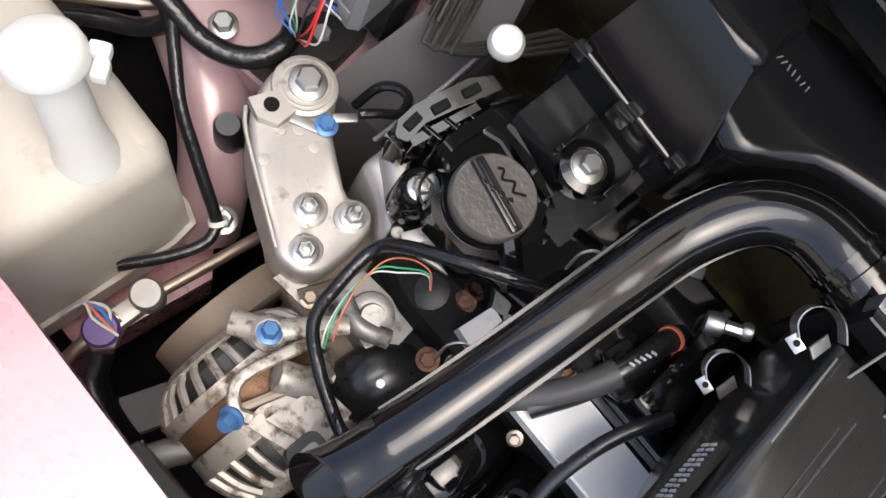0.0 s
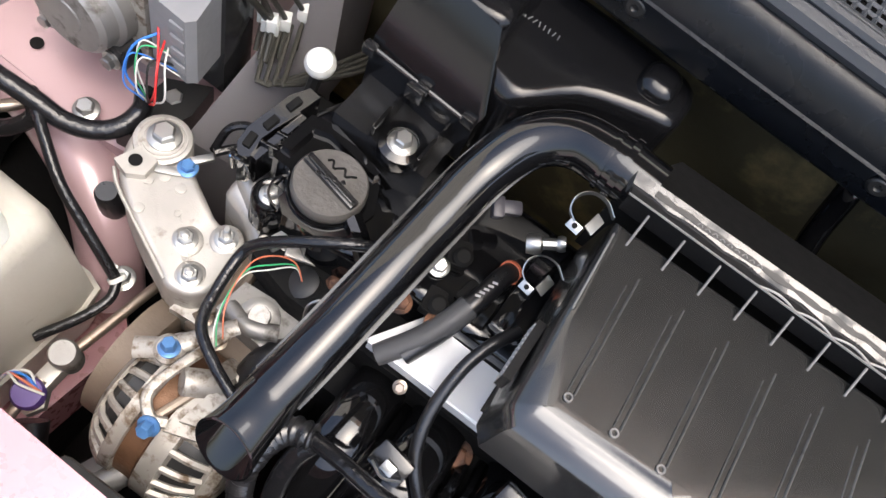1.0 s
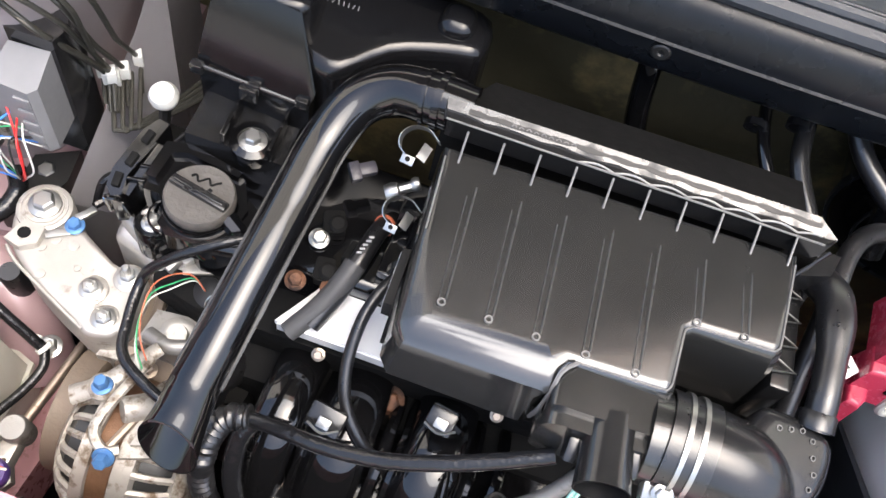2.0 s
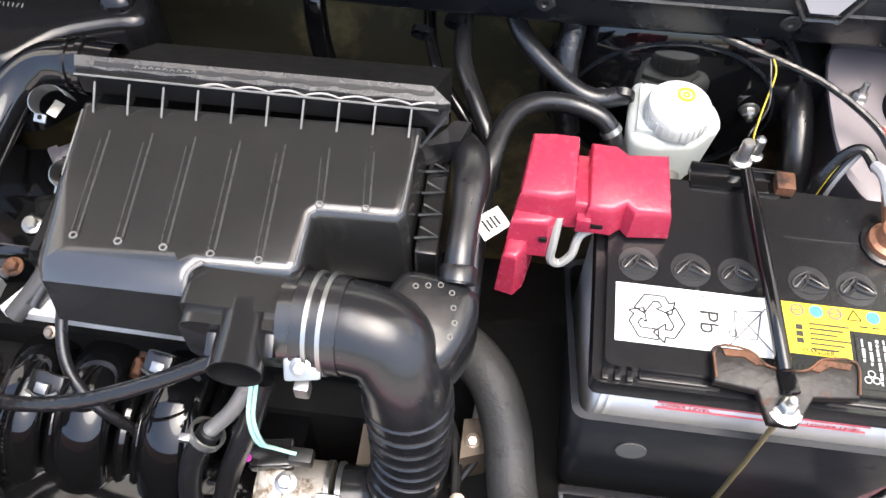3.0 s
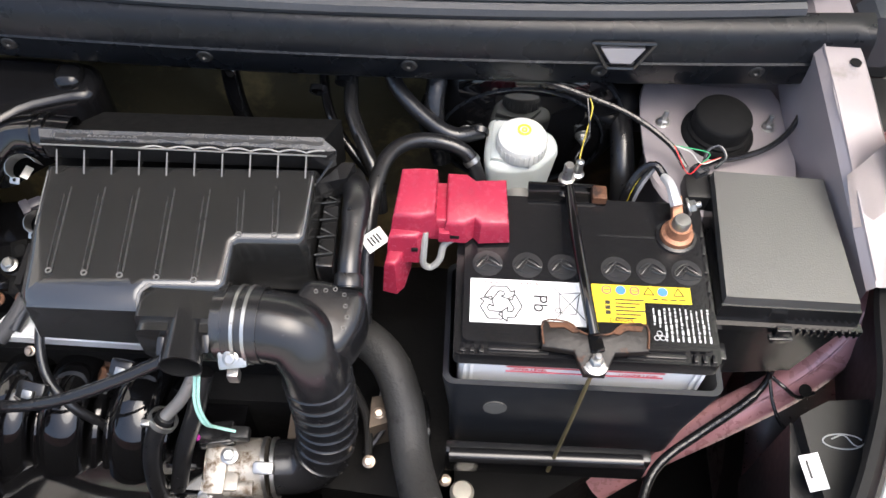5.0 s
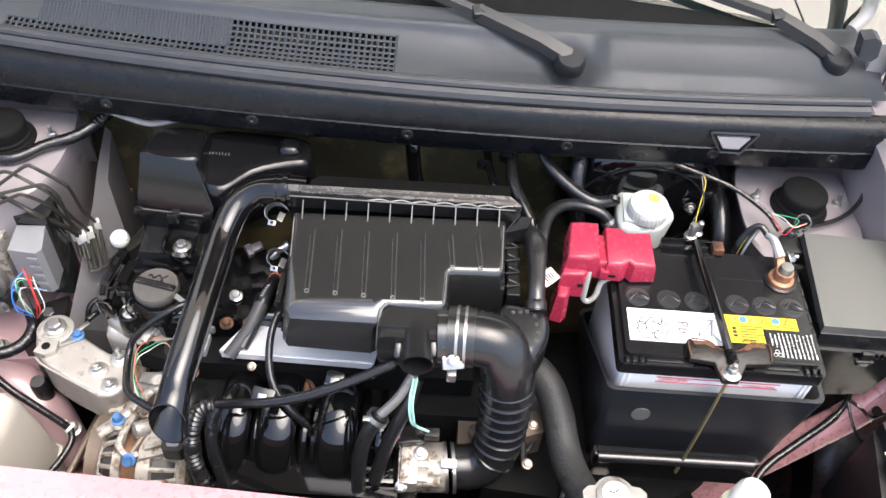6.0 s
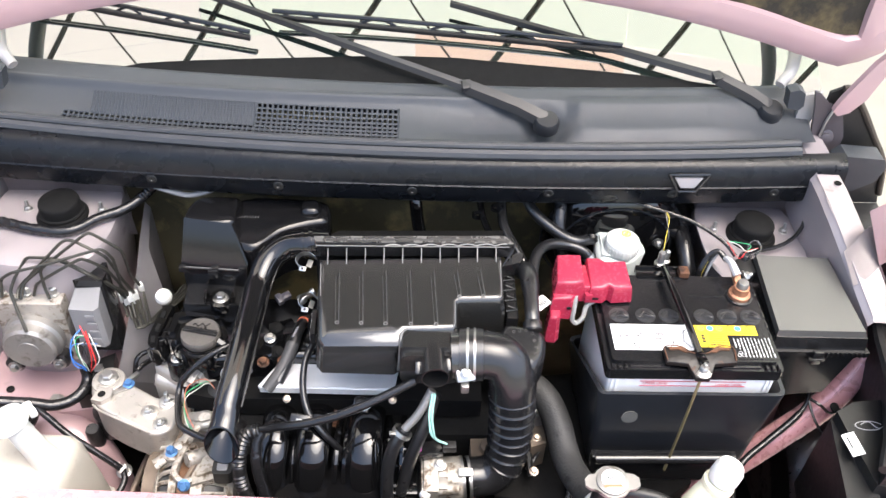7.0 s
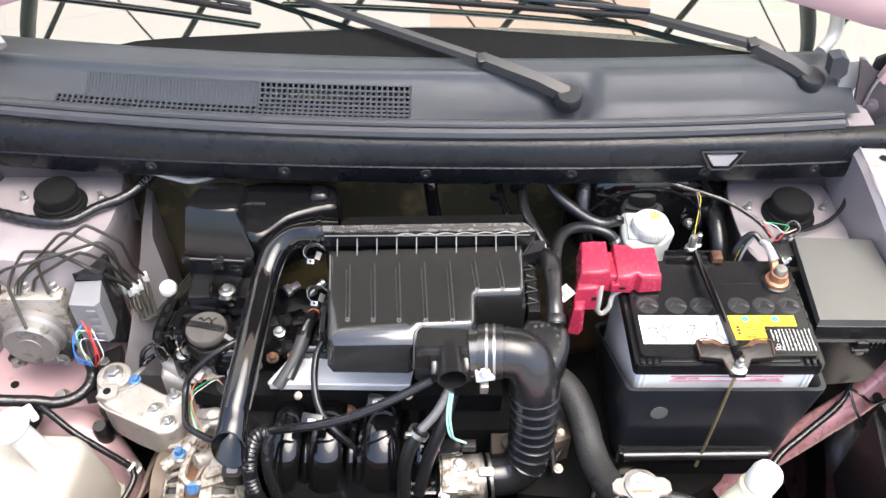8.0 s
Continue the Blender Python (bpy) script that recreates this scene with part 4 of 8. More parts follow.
# negative terminal
bm = B()
lathe(bm, [(0.019, 0), (0.019, 0.003), (0.016, 0.004), (0.015, 0.002), (0, 0.002)], (0.472, 0.128, 0.846), n=24)
part("terminal_base", bm, BATTOP, lid)
bm = B()
lathe(bm, [(0.0150, 0), (0.0150, 0.006), (0.0115, 0.008), (0.0105, 0.018), (0.0, 0.018)], (0.472, 0.128, 0.848), n=22)
box(bm, (0.472, 0.150, 0.860), (0.010, 0.026, 0.009), 0.002, (15, 0, 0))
neg = part("negative_clamp", bm, TERM, bat, "rusty copper-coloured terminal clamp")
bm = B()
lathe(bm, [(0.0085, 0), (0.0080, 0.008), (0.0070, 0.0100), (0, 0.0104)], (0.472, 0.128, 0.865), n=18)
bolt(bm, (0.482, 0.152, 0.862), (0.9, 0.1, 0.3), 0.006, 0.006, 0.006)
part("terminal_post", bm, ZINC, neg, "grey lead post and clamp bolt")
bm = B()
tube(bm, [(0.470, 0.148, 0.868), (0.464, 0.166, 0.876), (0.460, 0.178, 0.872)], lambda s: 0.006 - 0.002 * s, 8, 4)
part("cable_lug", bm, ALU2, neg)
# hold-down bar with rod and bolt
hold = thing("battery_clamp", "black battery hold-down bar with rusty brackets", "battery clamp", (0.385, 0.08, 0.85))
bm = B()
tube(bm, [(0.372, 0.168, 0.862), (0.375, 0.120, 0.866), (0.382, 0.060, 0.864), (0.389, 0.016, 0.856)], 0.0052, 10, 4)
box(bm, (0.3905, 0.010, 0.854), (0.012, 0.020, 0.005), 0.0015, (-12, 0, 8))
part("bar", bm, GLOSS, hold, "glossy black steel bar")
bm = B()
pillow(bm, [(0.345, 0.028), (0.345, 0.004), (0.372, 0.001), (0.381, -0.015), (0.399, -0.015), (0.407, 0.001), (0.436, 0.004), (0.436, 0.028), (0.414, 0.028), (0.404, 0.019), (0.378, 0.019), (0.368, 0.028)], lambda x, y: 0.847 + 0.6 * min(0, y - 0.002), lambda x, y: 0.853 + 0.10 * max(0, y - 0.004) + 0.6 * min(0, y - 0.002), 0.0015, 3)
part("front_bracket", bm, mat("chipped_bracket", (0.013, 0.011, 0.010), 0.36, var=0.4, scale=60, bump=0.25, bscale=200, spec=0.3, dirt=(0.10, 0.045, 0.025), dirt_at=0.58, dirt_scale=70), hold, "black bracket with rust at the edges")
bm = B()
tube(bm, [(0.3462, 0.006, 0.8545), (0.3462, 0.027, 0.8562), (0.367, 0.0272, 0.8562), (0.378, 0.0185, 0.8555), (0.391, 0.0165, 0.8550), (0.404, 0.0185, 0.8555), (0.415, 0.0272, 0.8562), (0.435, 0.027, 0.8562), (0.435, 0.006, 0.8545)], 0.0009, 6, 3)
prism(bm, [(0.350, 0.0262), (0.352, 0.0215), (0.364, 0.0222), (0.371, 0.0175), (0.376, 0.0185), (0.368, 0.0265)], 0.850, 0.8562, 0.0004)
prism(bm, [(0.432, 0.0262), (0.430, 0.0215), (0.418, 0.0222), (0.411, 0.0175), (0.406, 0.0185), (0.414, 0.0265)], 0.850, 0.8562, 0.0004)
part("rusty_edge", bm, COPPER, hold, "rust-brown bracket edge")
bm = B()
lathe(bm, [(0.011, 0), (0.011, 0.002), (0.008, 0.003)], (0.391, -0.006, 0.8440), n=18)
bolt(bm, (0.391, -0.006, 0.8460), (0, 0, 1), 0.006, 0.007, 0.008)
part("hold_nut", bm, ZINC, hold, "zinc nut on the hold-down rod")
bm = B()
tube(bm, [(0.391, -0.007, 0.845), (0.381, -0.0240, 0.765), (0.370, -0.041, 0.676)], 0.0020, 8, 4)
part("rod", bm, mat("yellow_zinc_rod", (0.34, 0.29, 0.16), 0.35, metal=0.8, var=0.2, scale=80), hold, "yellowish zinc hold-down rod")
bm = B()
span(bm, (0.335, 0.160, 0.846), (0.400, 0.178, 0.850), 0.001)
span(bm, (0.335, 0.176, 0.842), (0.400, 0.180, 0.854), 0.001)
part("rear_bracket", bm, GLOSS, hold)
bm = B()
box(bm, (0.402, 0.168, 0.853), (0.014, 0.016, 0.010), 0.002)
part("rusty_tab", bm, COPPER, hold, "rusted orange tab")
bm = B()
lathe(bm, [(0.008, 0), (0.008, 0.004), (0.005, 0.005), (0.005, 0.022), (0.004, 0.024)], (0.372, 0.186, 0.850), n=14)
part("rear_stud", bm, ZINC, hold)

# battery tray
tray = thing("battery_tray", "deep black plastic battery tray with open top", "battery tray", (0.385, 0.08, 0.6))
bm = B()
outer, inner = rounded(0.262, 0.511, -0.012, 0.180, 0.010), rounded(0.267, 0.506, -0.007, 0.175, 0.008)
low = rounded(0.282, 0.492, 0.004, 0.170, 0.012)


def rim(p):
    x, y = p
    return 0.805 if y < 0.012 else (0.806 - 0.105 * min(1, max(0, (y - 0.012) / 0.05)) if x < 0.30 else 0.806)


loft(bm, [[(*p, 0.58) for p in low], [(*p, rim(p) - 0.004) for p in outer], [(*p, rim(p)) for p in outer], [(*p, rim(p)) for p in inner], [(*p, 0.64) for p in rounded(0.272, 0.500, -0.002, 0.172, 0.010)]])
part("tub", bm, mat("tray_plastic", (0.016, 0.018, 0.022), 0.34, var=0.25, scale=9, rvar=0.08, bump=0.04, bscale=600, dirt=(0.04, 0.04, 0.042), dirt_at=0.64, dirt_scale=25), tray)
bm = B()
lathe(bm, [(0.011, 0), (0.011, 0.0012), (0, 0.0014)], (0.312, -0.0105, 0.755), (0, -1, 0.1), 18)
part("gate_mark", bm, mat("moulding_grey", (0.09, 0.09, 0.085), 0.5), tray, "round pale moulding mark")
bm = B()
tube(bm, [(0.272, -0.036, 0.694), (0.46, -0.034, 0.694)], 0.0075, 10, 1)
span(bm, (0.268, -0.034, 0.64), (0.470, -0.020, 0.694), 0.004)
part("support_bracket", bm, SATIN, tray, "glossy black steel tray support")
bm = B()
prism(bm, [(0.28, -0.05), (0.36, -0.05), (0.44, 0.0), (0.44, 0.12), (0.28, 0.12)], 0.42, 0.58, 0.01)
part("tray_stand", bm, DARK, tray)

# ---- red terminal cover ----
cov = thing("terminal_cover", "bright red plastic cover over the positive terminal", "terminal cover", (0.25, 0.13, 0.86))
bm = B()
pillow(bm, [(0.211, 0.110), (0.216, 0.160), (0.232, 0.162), (0.249, 0.161), (0.249, 0.114), (0.236, 0.109)], 0.854, lambda x, y: 0.889 + 0.10 * (y - 0.14), 0.0045, 4, 0.003)
pillow(bm, [(0.244, 0.113), (0.244, 0.158), (0.262, 0.158), (0.262, 0.113)], 0.850, 0.875, 0.0045, 4, 0.003)
pillow(bm, [(0.258, 0.110), (0.258, 0.162), (0.276, 0.162), (0.284, 0.156), (0.312, 0.158), (0.315, 0.112), (0.290, 0.110), (0.284, 0.116), (0.276, 0.110)], 0.851, lambda x, y: 0.880 + 0.15 * (y - 0.13), 0.0045, 4, 0.003)
pillow(bm, [(0.207, 0.100), (0.210, 0.122), (0.236, 0.120), (0.239, 0.108), (0.233, 0.101)], 0.828, 0.866, 0.0045, 4, 0.003)
pillow(bm, [(0.204, 0.086), (0.207, 0.114), (0.225, 0.114), (0.219, 0.091), (0.214, 0.084)], 0.797, 0.844, 0.0045, 4, 0.003)
span(bm, (0.252, 0.106, 0.852), (0.262, 0.114, 0.866), 0.001)
part("shell", bm, RED, cov)
for a, b in (((0.2625, 0.1075, 0.856), (0.271, 0.1115, 0.860)), ((0.228, 0.098, 0.846), (0.234, 0.105, 0.850))):
    bm = B()
    span(bm, a, b, 0.0005)
    part("slot", bm, DARK, cov)
bm = B()
box(bm, (0.292, 0.135, 0.8768), (0.010, 0.0012, 0.0014), 0.0003)
box(bm, (0.292, 0.135, 0.8768), (0.0012, 0.010, 0.0014), 0.0003)
part("plus_mark", bm, RED, cov)
cable = thing("positive_cable", "pale grey cable loop under the red cover", "cable", (0.24, 0.1, 0.84))
bm = B()
tube(bm, [(0.240, 0.110, 0.862), (0.239, 0.102, 0.840), (0.239, 0.100, 0.824), (0.246, 0.101, 0.817), (0.254, 0.104, 0.826), (0.258, 0.112, 0.840), (0.274, 0.120, 0.845)], 0.0033, 8, 5)
part("sleeve", bm, mat("grey_cable", (0.32, 0.32, 0.30), 0.4), cable)
bm = B()
prism(bm, [(0.180, 0.106), (0.197, 0.121), (0.208, 0.106), (0.191, 0.090)], 0.8510, 0.8518, 0.0)
part("paper_tag", bm, PAPER, cable, "white printed paper tag")
bm = B()
for k in range(4):
    box(bm, (0.1905 + 0.0024 * k, 0.1020 + 0.0022 * k, 0.8521), (0.0105 - 0.002 * (k % 2), 0.0016, 0.0004), 0.0, (0, 0, -52))
part("tag_print", bm, INK, cable)

# ---- fuse box ----
fuse = thing("fuse_box", "black fuse box with grained grey-black lid", "fuse box", (0.57, 0.14, 0.75))
bm = B()
prism(bm, [(0.511, 0.066), (0.512, 0.197), (0.616, 0.193), (0.630, 0.065)], 0.834, lambda x, y: 0.847 + 0.11 * (y - 0.065), 0.004, 3, low=[(0.5093, 0.063), (0.5103, 0.200), (0.618, 0.196), (0.634, 0.0615)])
part("lid", bm, FUSEL, fuse)
bm = B()
prism(bm, [(0.504, 0.054), (0.505, 0.207), (0.625, 0.203), (0.642, 0.053)], 0.808, 0.817, 0.002)
prism(bm, [(0.5095, 0.0620), (0.5105, 0.2005), (0.6185, 0.1965), (0.6345, 0.0610)], 0.812, lambda x, y: 0.838 + 0.10 * (y - 0.065), 0.002, low=[(0.507, 0.058), (0.508, 0.204), (0.621, 0.200), (0.638, 0.057)])
prism(bm, [(0.512, 0.060), (0.512, 0.208), (0.626, 0.205), (0.634, 0.062)], 0.728, 0.81, 0.006, low=[(0.518, 0.048), (0.518, 0.200), (0.606, 0.198), (0.606, 0.056)])
for k in range(9):
    span(bm, (0.583 + 0.0065 * k, 0.0505, 0.809), (0.585 + 0.0065 * k, 0.0545, 0.818), 0.0004)
part("base", bm, SATIN, fuse)
bm = B()
span(bm, (0.561, 0.046, 0.800), (0.575, 0.052, 0.824), 0.001)
span(bm, (0.557, 0.044, 0.808), (0.579, 0.050, 0.812), 0.001)
part("latch", bm, SATIN, fuse)
bm = B()
span(bm, (0.505, 0.030, 0.775), (0.522, 0.048, 0.795), 0.002)
span(bm, (0.512, 0.024, 0.780), (0.516, 0.054, 0.790), 0.001)
part("side_clip", bm, SATIN, fuse)

# ---- brake fluid tank, master cylinder and booster ----
bres = thing("brake_fluid_tank", "white brake fluid tank with round screw cap", "fluid tank", (0.33, 0.245, 0.8))
bm = B()
pillow(bm, smooth([(0.294, 0.226), (0.298, 0.276), (0.306, 0.284), (0.338, 0.284), (0.348, 0.274), (0.366, 0.262), (0.370, 0.242), (0.360, 0.230), (0.344, 0.216), (0.308, 0.212)], 3), 0.775, 0.838, 0.009, 5, -0.006)
prism(bm, [(0.300, 0.222), (0.303, 0.270), (0.340, 0.274), (0.356, 0.254), (0.356, 0.234), (0.340, 0.216)], 0.834, 0.842, 0.003)
part("tank", bm, BRAKET, bres)
bm = B()
prof = [(0.0255, 0), (0.0255, 0.016), (0.0242, 0.0185), (0.0205, 0.0200), (0, 0.0205)]
lathe(bm, prof, (0.331, 0.238, 0.8405), n=30)
for k in range(30):
    a = 2 * math.pi * k / 30
    box(bm, (0.331 + 0.0255 * math.cos(a), 0.238 + 0.0255 * math.sin(a), 0.848), (0.0014, 0.002, 0.012), 0.0003, (0, 0, math.degrees(a)))
bcap = part("screw_cap", bm, WHITE, bres, "white ribbed screw cap")
bm = B()
for r, w in ((0.0048, 0.0022), (0.0014, 0.0016)):
    ring(bm, (0.331, 0.238, 0.8615), (0, 0, 1), r, w, 0.001, 20)
part("cap_print", bm, YELLOW, bcap, "yellow ring mark")
for ob in bres.children:
    ob.data.transform(Matrix.Translation((0.0, 0.008, -0.016)))
boost = thing("brake_booster", "glossy black round brake booster on the firewall", "brake booster", (0.33, 0.36, 0.78))
bm = B()
lathe(bm, [(0.03, 0), (0.055, 0.004), (0.075, 0.010), (0.098, 0.018), (0.108, 0.028), (0.112, 0.036), (0.112, 0.044), (0.105, 0.05), (0.10, 0.10), (0, 0.10)], (0.335, 0.285, 0.775), (0, 1, 0.10), 40)
part("shell", bm, GLOSS, boost)
bm = B()
ring(bm, (0.335, 0.322, 0.779), (0, 1, 0.10), 0.110, 0.004, 0.006, 40)
ring(bm, (0.335, 0.2985, 0.776), (0, 1, 0.10), 0.088, 0.002, 0.003, 40)
part("rolled_edge", bm, PANEL, boost)
bm = B()
tube(bm, [(0.33, 0.285, 0.770), (0.33, 0.19, 0.768)], 0.017, 14, 1)
part("master_cylinder", bm, ALUD, boost)
for x, z in ((0.275, 0.80), (0.40, 0.80)):
    bm = B()
    bolt(bm, (x, 0.288, z), (0, -1, -0.1), 0.006, 0.006, 0.006)
    part("booster_nut", bm, ZINC, boost)
sen = thing("fluid_sensor_lead", "yellow twisted sensor lead beside the brake tank", "wire", (0.37, 0.25, 0.83))
bm = B()
tube(bm, [(0.395, 0.272, 0.875), (0.398, 0.262, 0.868), (0.392, 0.240, 0.850), (0.388, 0.222, 0.838), (0.386, 0.200, 0.850)], 0.0008, 6, 5)
part("yellow_wire", bm, WIREY, sen)
bm = B()
tube(bm, [(0.392, 0.276, 0.876), (0.394, 0.262, 0.869), (0.396, 0.242, 0.852), (0.384, 0.224, 0.838), (0.385, 0.204, 0.846)], 0.0010, 6, 5)
part("black_wire", bm, TAPE, sen)
bm = B()
lathe(bm, [(0.006, 0), (0.007, 0.004), (0.004, 0.006), (0.004, 0.02), (0.002, 0.022)], (0.383, 0.196, 0.845), (0.05, 0.1, 1), 12)
part("stud", bm, ZINC, sen)
bm = B()
tube(bm, [(0.300, 0.31, 0.885), (0.36, 0.285, 0.878), (0.43, 0.262, 0.868), (0.475, 0.238, 0.852), (0.492, 0.215, 0.842)], 0.0030, 8, 5)
part("black_lead", bm, TAPE, sen)


# ---- air cleaner ----
air = thing("air_cleaner_box", "broad dark plastic air cleaner box with ribbed lid", "air cleaner", (0.02, 0.09, 0.8))


def lid_z(x, y):
    return 0.880 + 0.07 * (y - 0.03) + 0.045 * x


TOP = [(-0.106, 0.150), (-0.101, 0.080), (-0.093, 0.026), (-0.088, 0.021), (-0.001, 0.020), (0.004, 0.024), (0.008, 0.031), (0.070, 0.031), (0.073, 0.036), (0.074, 0.074), (0.079, 0.078), (0.131, 0.078), (0.135, 0.082), (0.137, 0.150)]
LOW = [(-0.112, 0.160), (-0.109, 0.080), (-0.104, 0.018), (-0.096, 0.008), (-0.004, 0.006), (0.004, 0.012), (0.008, 0.024), (0.074, 0.024), (0.078, 0.030), (0.080, 0.066), (0.085, 0.069), (0.138, 0.069), (0.143, 0.074), (0.145, 0.160)]

mid = [(0.3 * a + 0.7 * c, 0.3 * b + 0.7 * d) for (a, b), (c, d) in zip(TOP, LOW)]
bm = B()
rings = [[(x, y, 0.817) for x, y in LOW], [(x, y, lid_z(x, y) - 0.024) for x, y in mid]]
ROLL = [0.010, 0.011, 0.024, 0.030, 0.030, 0.016] + [0.010] * 8
for a in (20, 35, 50, 62, 72, 81, 90):
    c, s = 1 - math.cos(radians(a)), 1 - math.sin(radians(a))
    rings.append([(*shrink(TOP, r * c - 0.4 * r)[i], lid_z(*TOP[i]) - (0.55 if i in (3, 4) else 0.75 if r > 0.012 else 1.0) * r * s) for i, r in enumerate(ROLL)])
loft(bm, rings)
lid = part("lid", bm, LID, air, "satin charcoal lid with long ribs and rubbed shiny front")
lid.data.materials.append(LIDG)
for f in lid.data.polygons:
    if f.center.y < -0.048 and abs(f.normal.y) > 0.2:
        f.material_index = 1
# ribs on the lid: fine raised lines ending in screw bosses, highlight painted by lighter tone
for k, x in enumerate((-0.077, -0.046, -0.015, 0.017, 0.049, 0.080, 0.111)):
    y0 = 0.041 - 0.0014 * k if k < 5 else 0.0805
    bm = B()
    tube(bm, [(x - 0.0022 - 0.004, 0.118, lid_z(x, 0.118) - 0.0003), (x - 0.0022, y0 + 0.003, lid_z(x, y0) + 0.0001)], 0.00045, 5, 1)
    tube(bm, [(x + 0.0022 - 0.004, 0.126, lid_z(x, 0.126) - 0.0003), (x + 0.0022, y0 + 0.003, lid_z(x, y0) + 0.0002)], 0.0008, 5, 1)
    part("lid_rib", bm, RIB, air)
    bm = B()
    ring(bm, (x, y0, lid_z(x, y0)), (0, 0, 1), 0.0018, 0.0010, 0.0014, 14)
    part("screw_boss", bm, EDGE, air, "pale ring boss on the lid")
# raised rear lip with buttress ribs
bm = B()
lip = lambda x: 0.904 + 0.030 * x
pts = [(-0.116, 0.175), (-0.112, 0.162), (0.149, 0.157), (0.156, 0.162), (0.142, 0.174)]
prism(bm, pts, lambda x, y: lip(x) - 0.022, lambda x, y: lip(x) - 0.004 + 0.10 * (y - 0.155), 0.0012)
part("lip_step", bm, SATIN, air)
bm = B()
ridge = [(-0.1165, 0.1755), (-0.1145, 0.1675)] + [(-0.1145 + 0.0133 * k, 0.1670 - 0.00018 * k + 0.0009 * math.sin(k * 2.3)) for k in range(1, 20)] + [(0.150, 0.162), (0.157, 0.163), (0.143, 0.1745)]
prism(bm, ridge, lambda x, y: lip(x) - 0.012, lambda x, y: lip(x) - 0.004 + 0.33 * (y - 0.158), 0.0012)
part("lip_face", bm, LIP, air, "scuffed shiny ridge along the lid")
bm = B()
rear = [(-0.116, 0.1745), (0.140, 0.1735), (0.150, 0.240), (-0.090, 0.245)]
prism(bm, rear, 0.80, lambda x, y: lip(x) - 0.010 - 0.75 * max(0, y - 0.19), 0.006)
part("rear_slope", bm, DARK, air)
# dull sunken strip with moulded marks along the ridge
bm = B()
xs = [-0.100 + 0.245 * k / 70 for k in range(71)]
front = [(x, 0.1682 - 0.0135 * (x + 0.1145) * 0.4 + 0.0016 * (1 - abs(math.sin(math.pi * (x + 0.104) / 0.0254))) * (1 if x > -0.03 else 0.3)) for x in xs]
back = [(x, 0.1716 - 0.005 * (x + 0.1) + 0.0004 * math.sin(x * 310) + 0.0003 * math.sin(x * 743)) for x in xs]
prism(bm, front + back[::-1], lambda x, y: lip(x) - 0.008, lambda x, y: lip(x) - 0.0036 + 0.33 * (y - 0.158), 0.0)
part("sunken_strip", bm, MATTE, air, "dull dark strip along the ridge")
bm = B()
for k in range(9):
    x = -0.070 + 0.0052 * k
    tube(bm, [(x, 0.1688, lip(x) + 0.0001), (x + 0.0016, 0.1706 - 0.0006 * (k % 2), lip(x) + 0.0007), (x + 0.0034, 0.1690, lip(x) + 0.0002)], 0.0004, 5, 2)
part("moulded_marks", bm, EDGE, air)
# pale bead paints wear and highlight along the lip's front edge
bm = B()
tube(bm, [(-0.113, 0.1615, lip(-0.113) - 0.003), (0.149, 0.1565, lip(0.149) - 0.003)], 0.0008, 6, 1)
part("scalloped_edge", bm, EDGE, air, "pale lip edge with wear and highlight painted in")
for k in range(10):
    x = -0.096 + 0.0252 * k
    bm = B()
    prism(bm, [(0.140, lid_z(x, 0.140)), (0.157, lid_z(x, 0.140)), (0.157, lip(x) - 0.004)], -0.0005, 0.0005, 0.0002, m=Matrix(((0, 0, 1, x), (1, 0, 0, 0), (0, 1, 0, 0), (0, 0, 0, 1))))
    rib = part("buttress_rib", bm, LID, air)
    # pale bead paints the light caught on the rib's top edge
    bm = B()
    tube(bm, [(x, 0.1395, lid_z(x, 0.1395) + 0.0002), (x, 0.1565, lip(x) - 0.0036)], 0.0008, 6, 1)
    part("rib_edge", bm, EDGE, rib, "rib edge with its highlight painted pale")
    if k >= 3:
        # pale arcs paint the reflection along this stretch of the lip
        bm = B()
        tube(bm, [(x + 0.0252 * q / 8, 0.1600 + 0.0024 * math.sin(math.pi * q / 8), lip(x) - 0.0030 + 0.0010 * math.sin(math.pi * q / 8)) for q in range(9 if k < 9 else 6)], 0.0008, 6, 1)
        part("scallop_rim", bm, GLINT, air, "scalloped rim with its reflection painted pale")
# lower tub
bm = B()
prism(bm, [(-0.110, 0.16), (-0.107, 0.026), (0.0, 0.022), (0.074, 0.034), (0.084, 0.074), (0.141, 0.080), (0.144, 0.16), (0.142, 0.20), (-0.108, 0.20)], 0.765, 0.819, 0.006, low=[(-0.100, 0.16), (-0.094, 0.080), (0.0, 0.080), (0.064, 0.082), (0.074, 0.090), (0.131, 0.094), (0.134, 0.16), (0.132, 0.20), (-0.098, 0.20)])
part("lower_tub", bm, SATIN, air)
# tag with printed lines on the side
bm = B()
span(bm, (-0.1118, 0.036, 0.842), (-0.1060, 0.078, 0.860), 0.0)
tag = part("side_plate", bm, SATIN, air)
bm = B()
for k in range(11):
    span(bm, (-0.1124, 0.038 + 0.0036 * k, 0.8445), (-0.1116, 0.0398 + 0.0036 * k, 0.8505 - 0.001 * (k % 2)), 0)
    span(bm, (-0.1124, 0.038 + 0.0036 * k, 0.8525), (-0.1116, 0.0396 + 0.0036 * k, 0.8585 - 0.001 * (k % 3)), 0)
part("plate_print", bm, GREYI, tag)
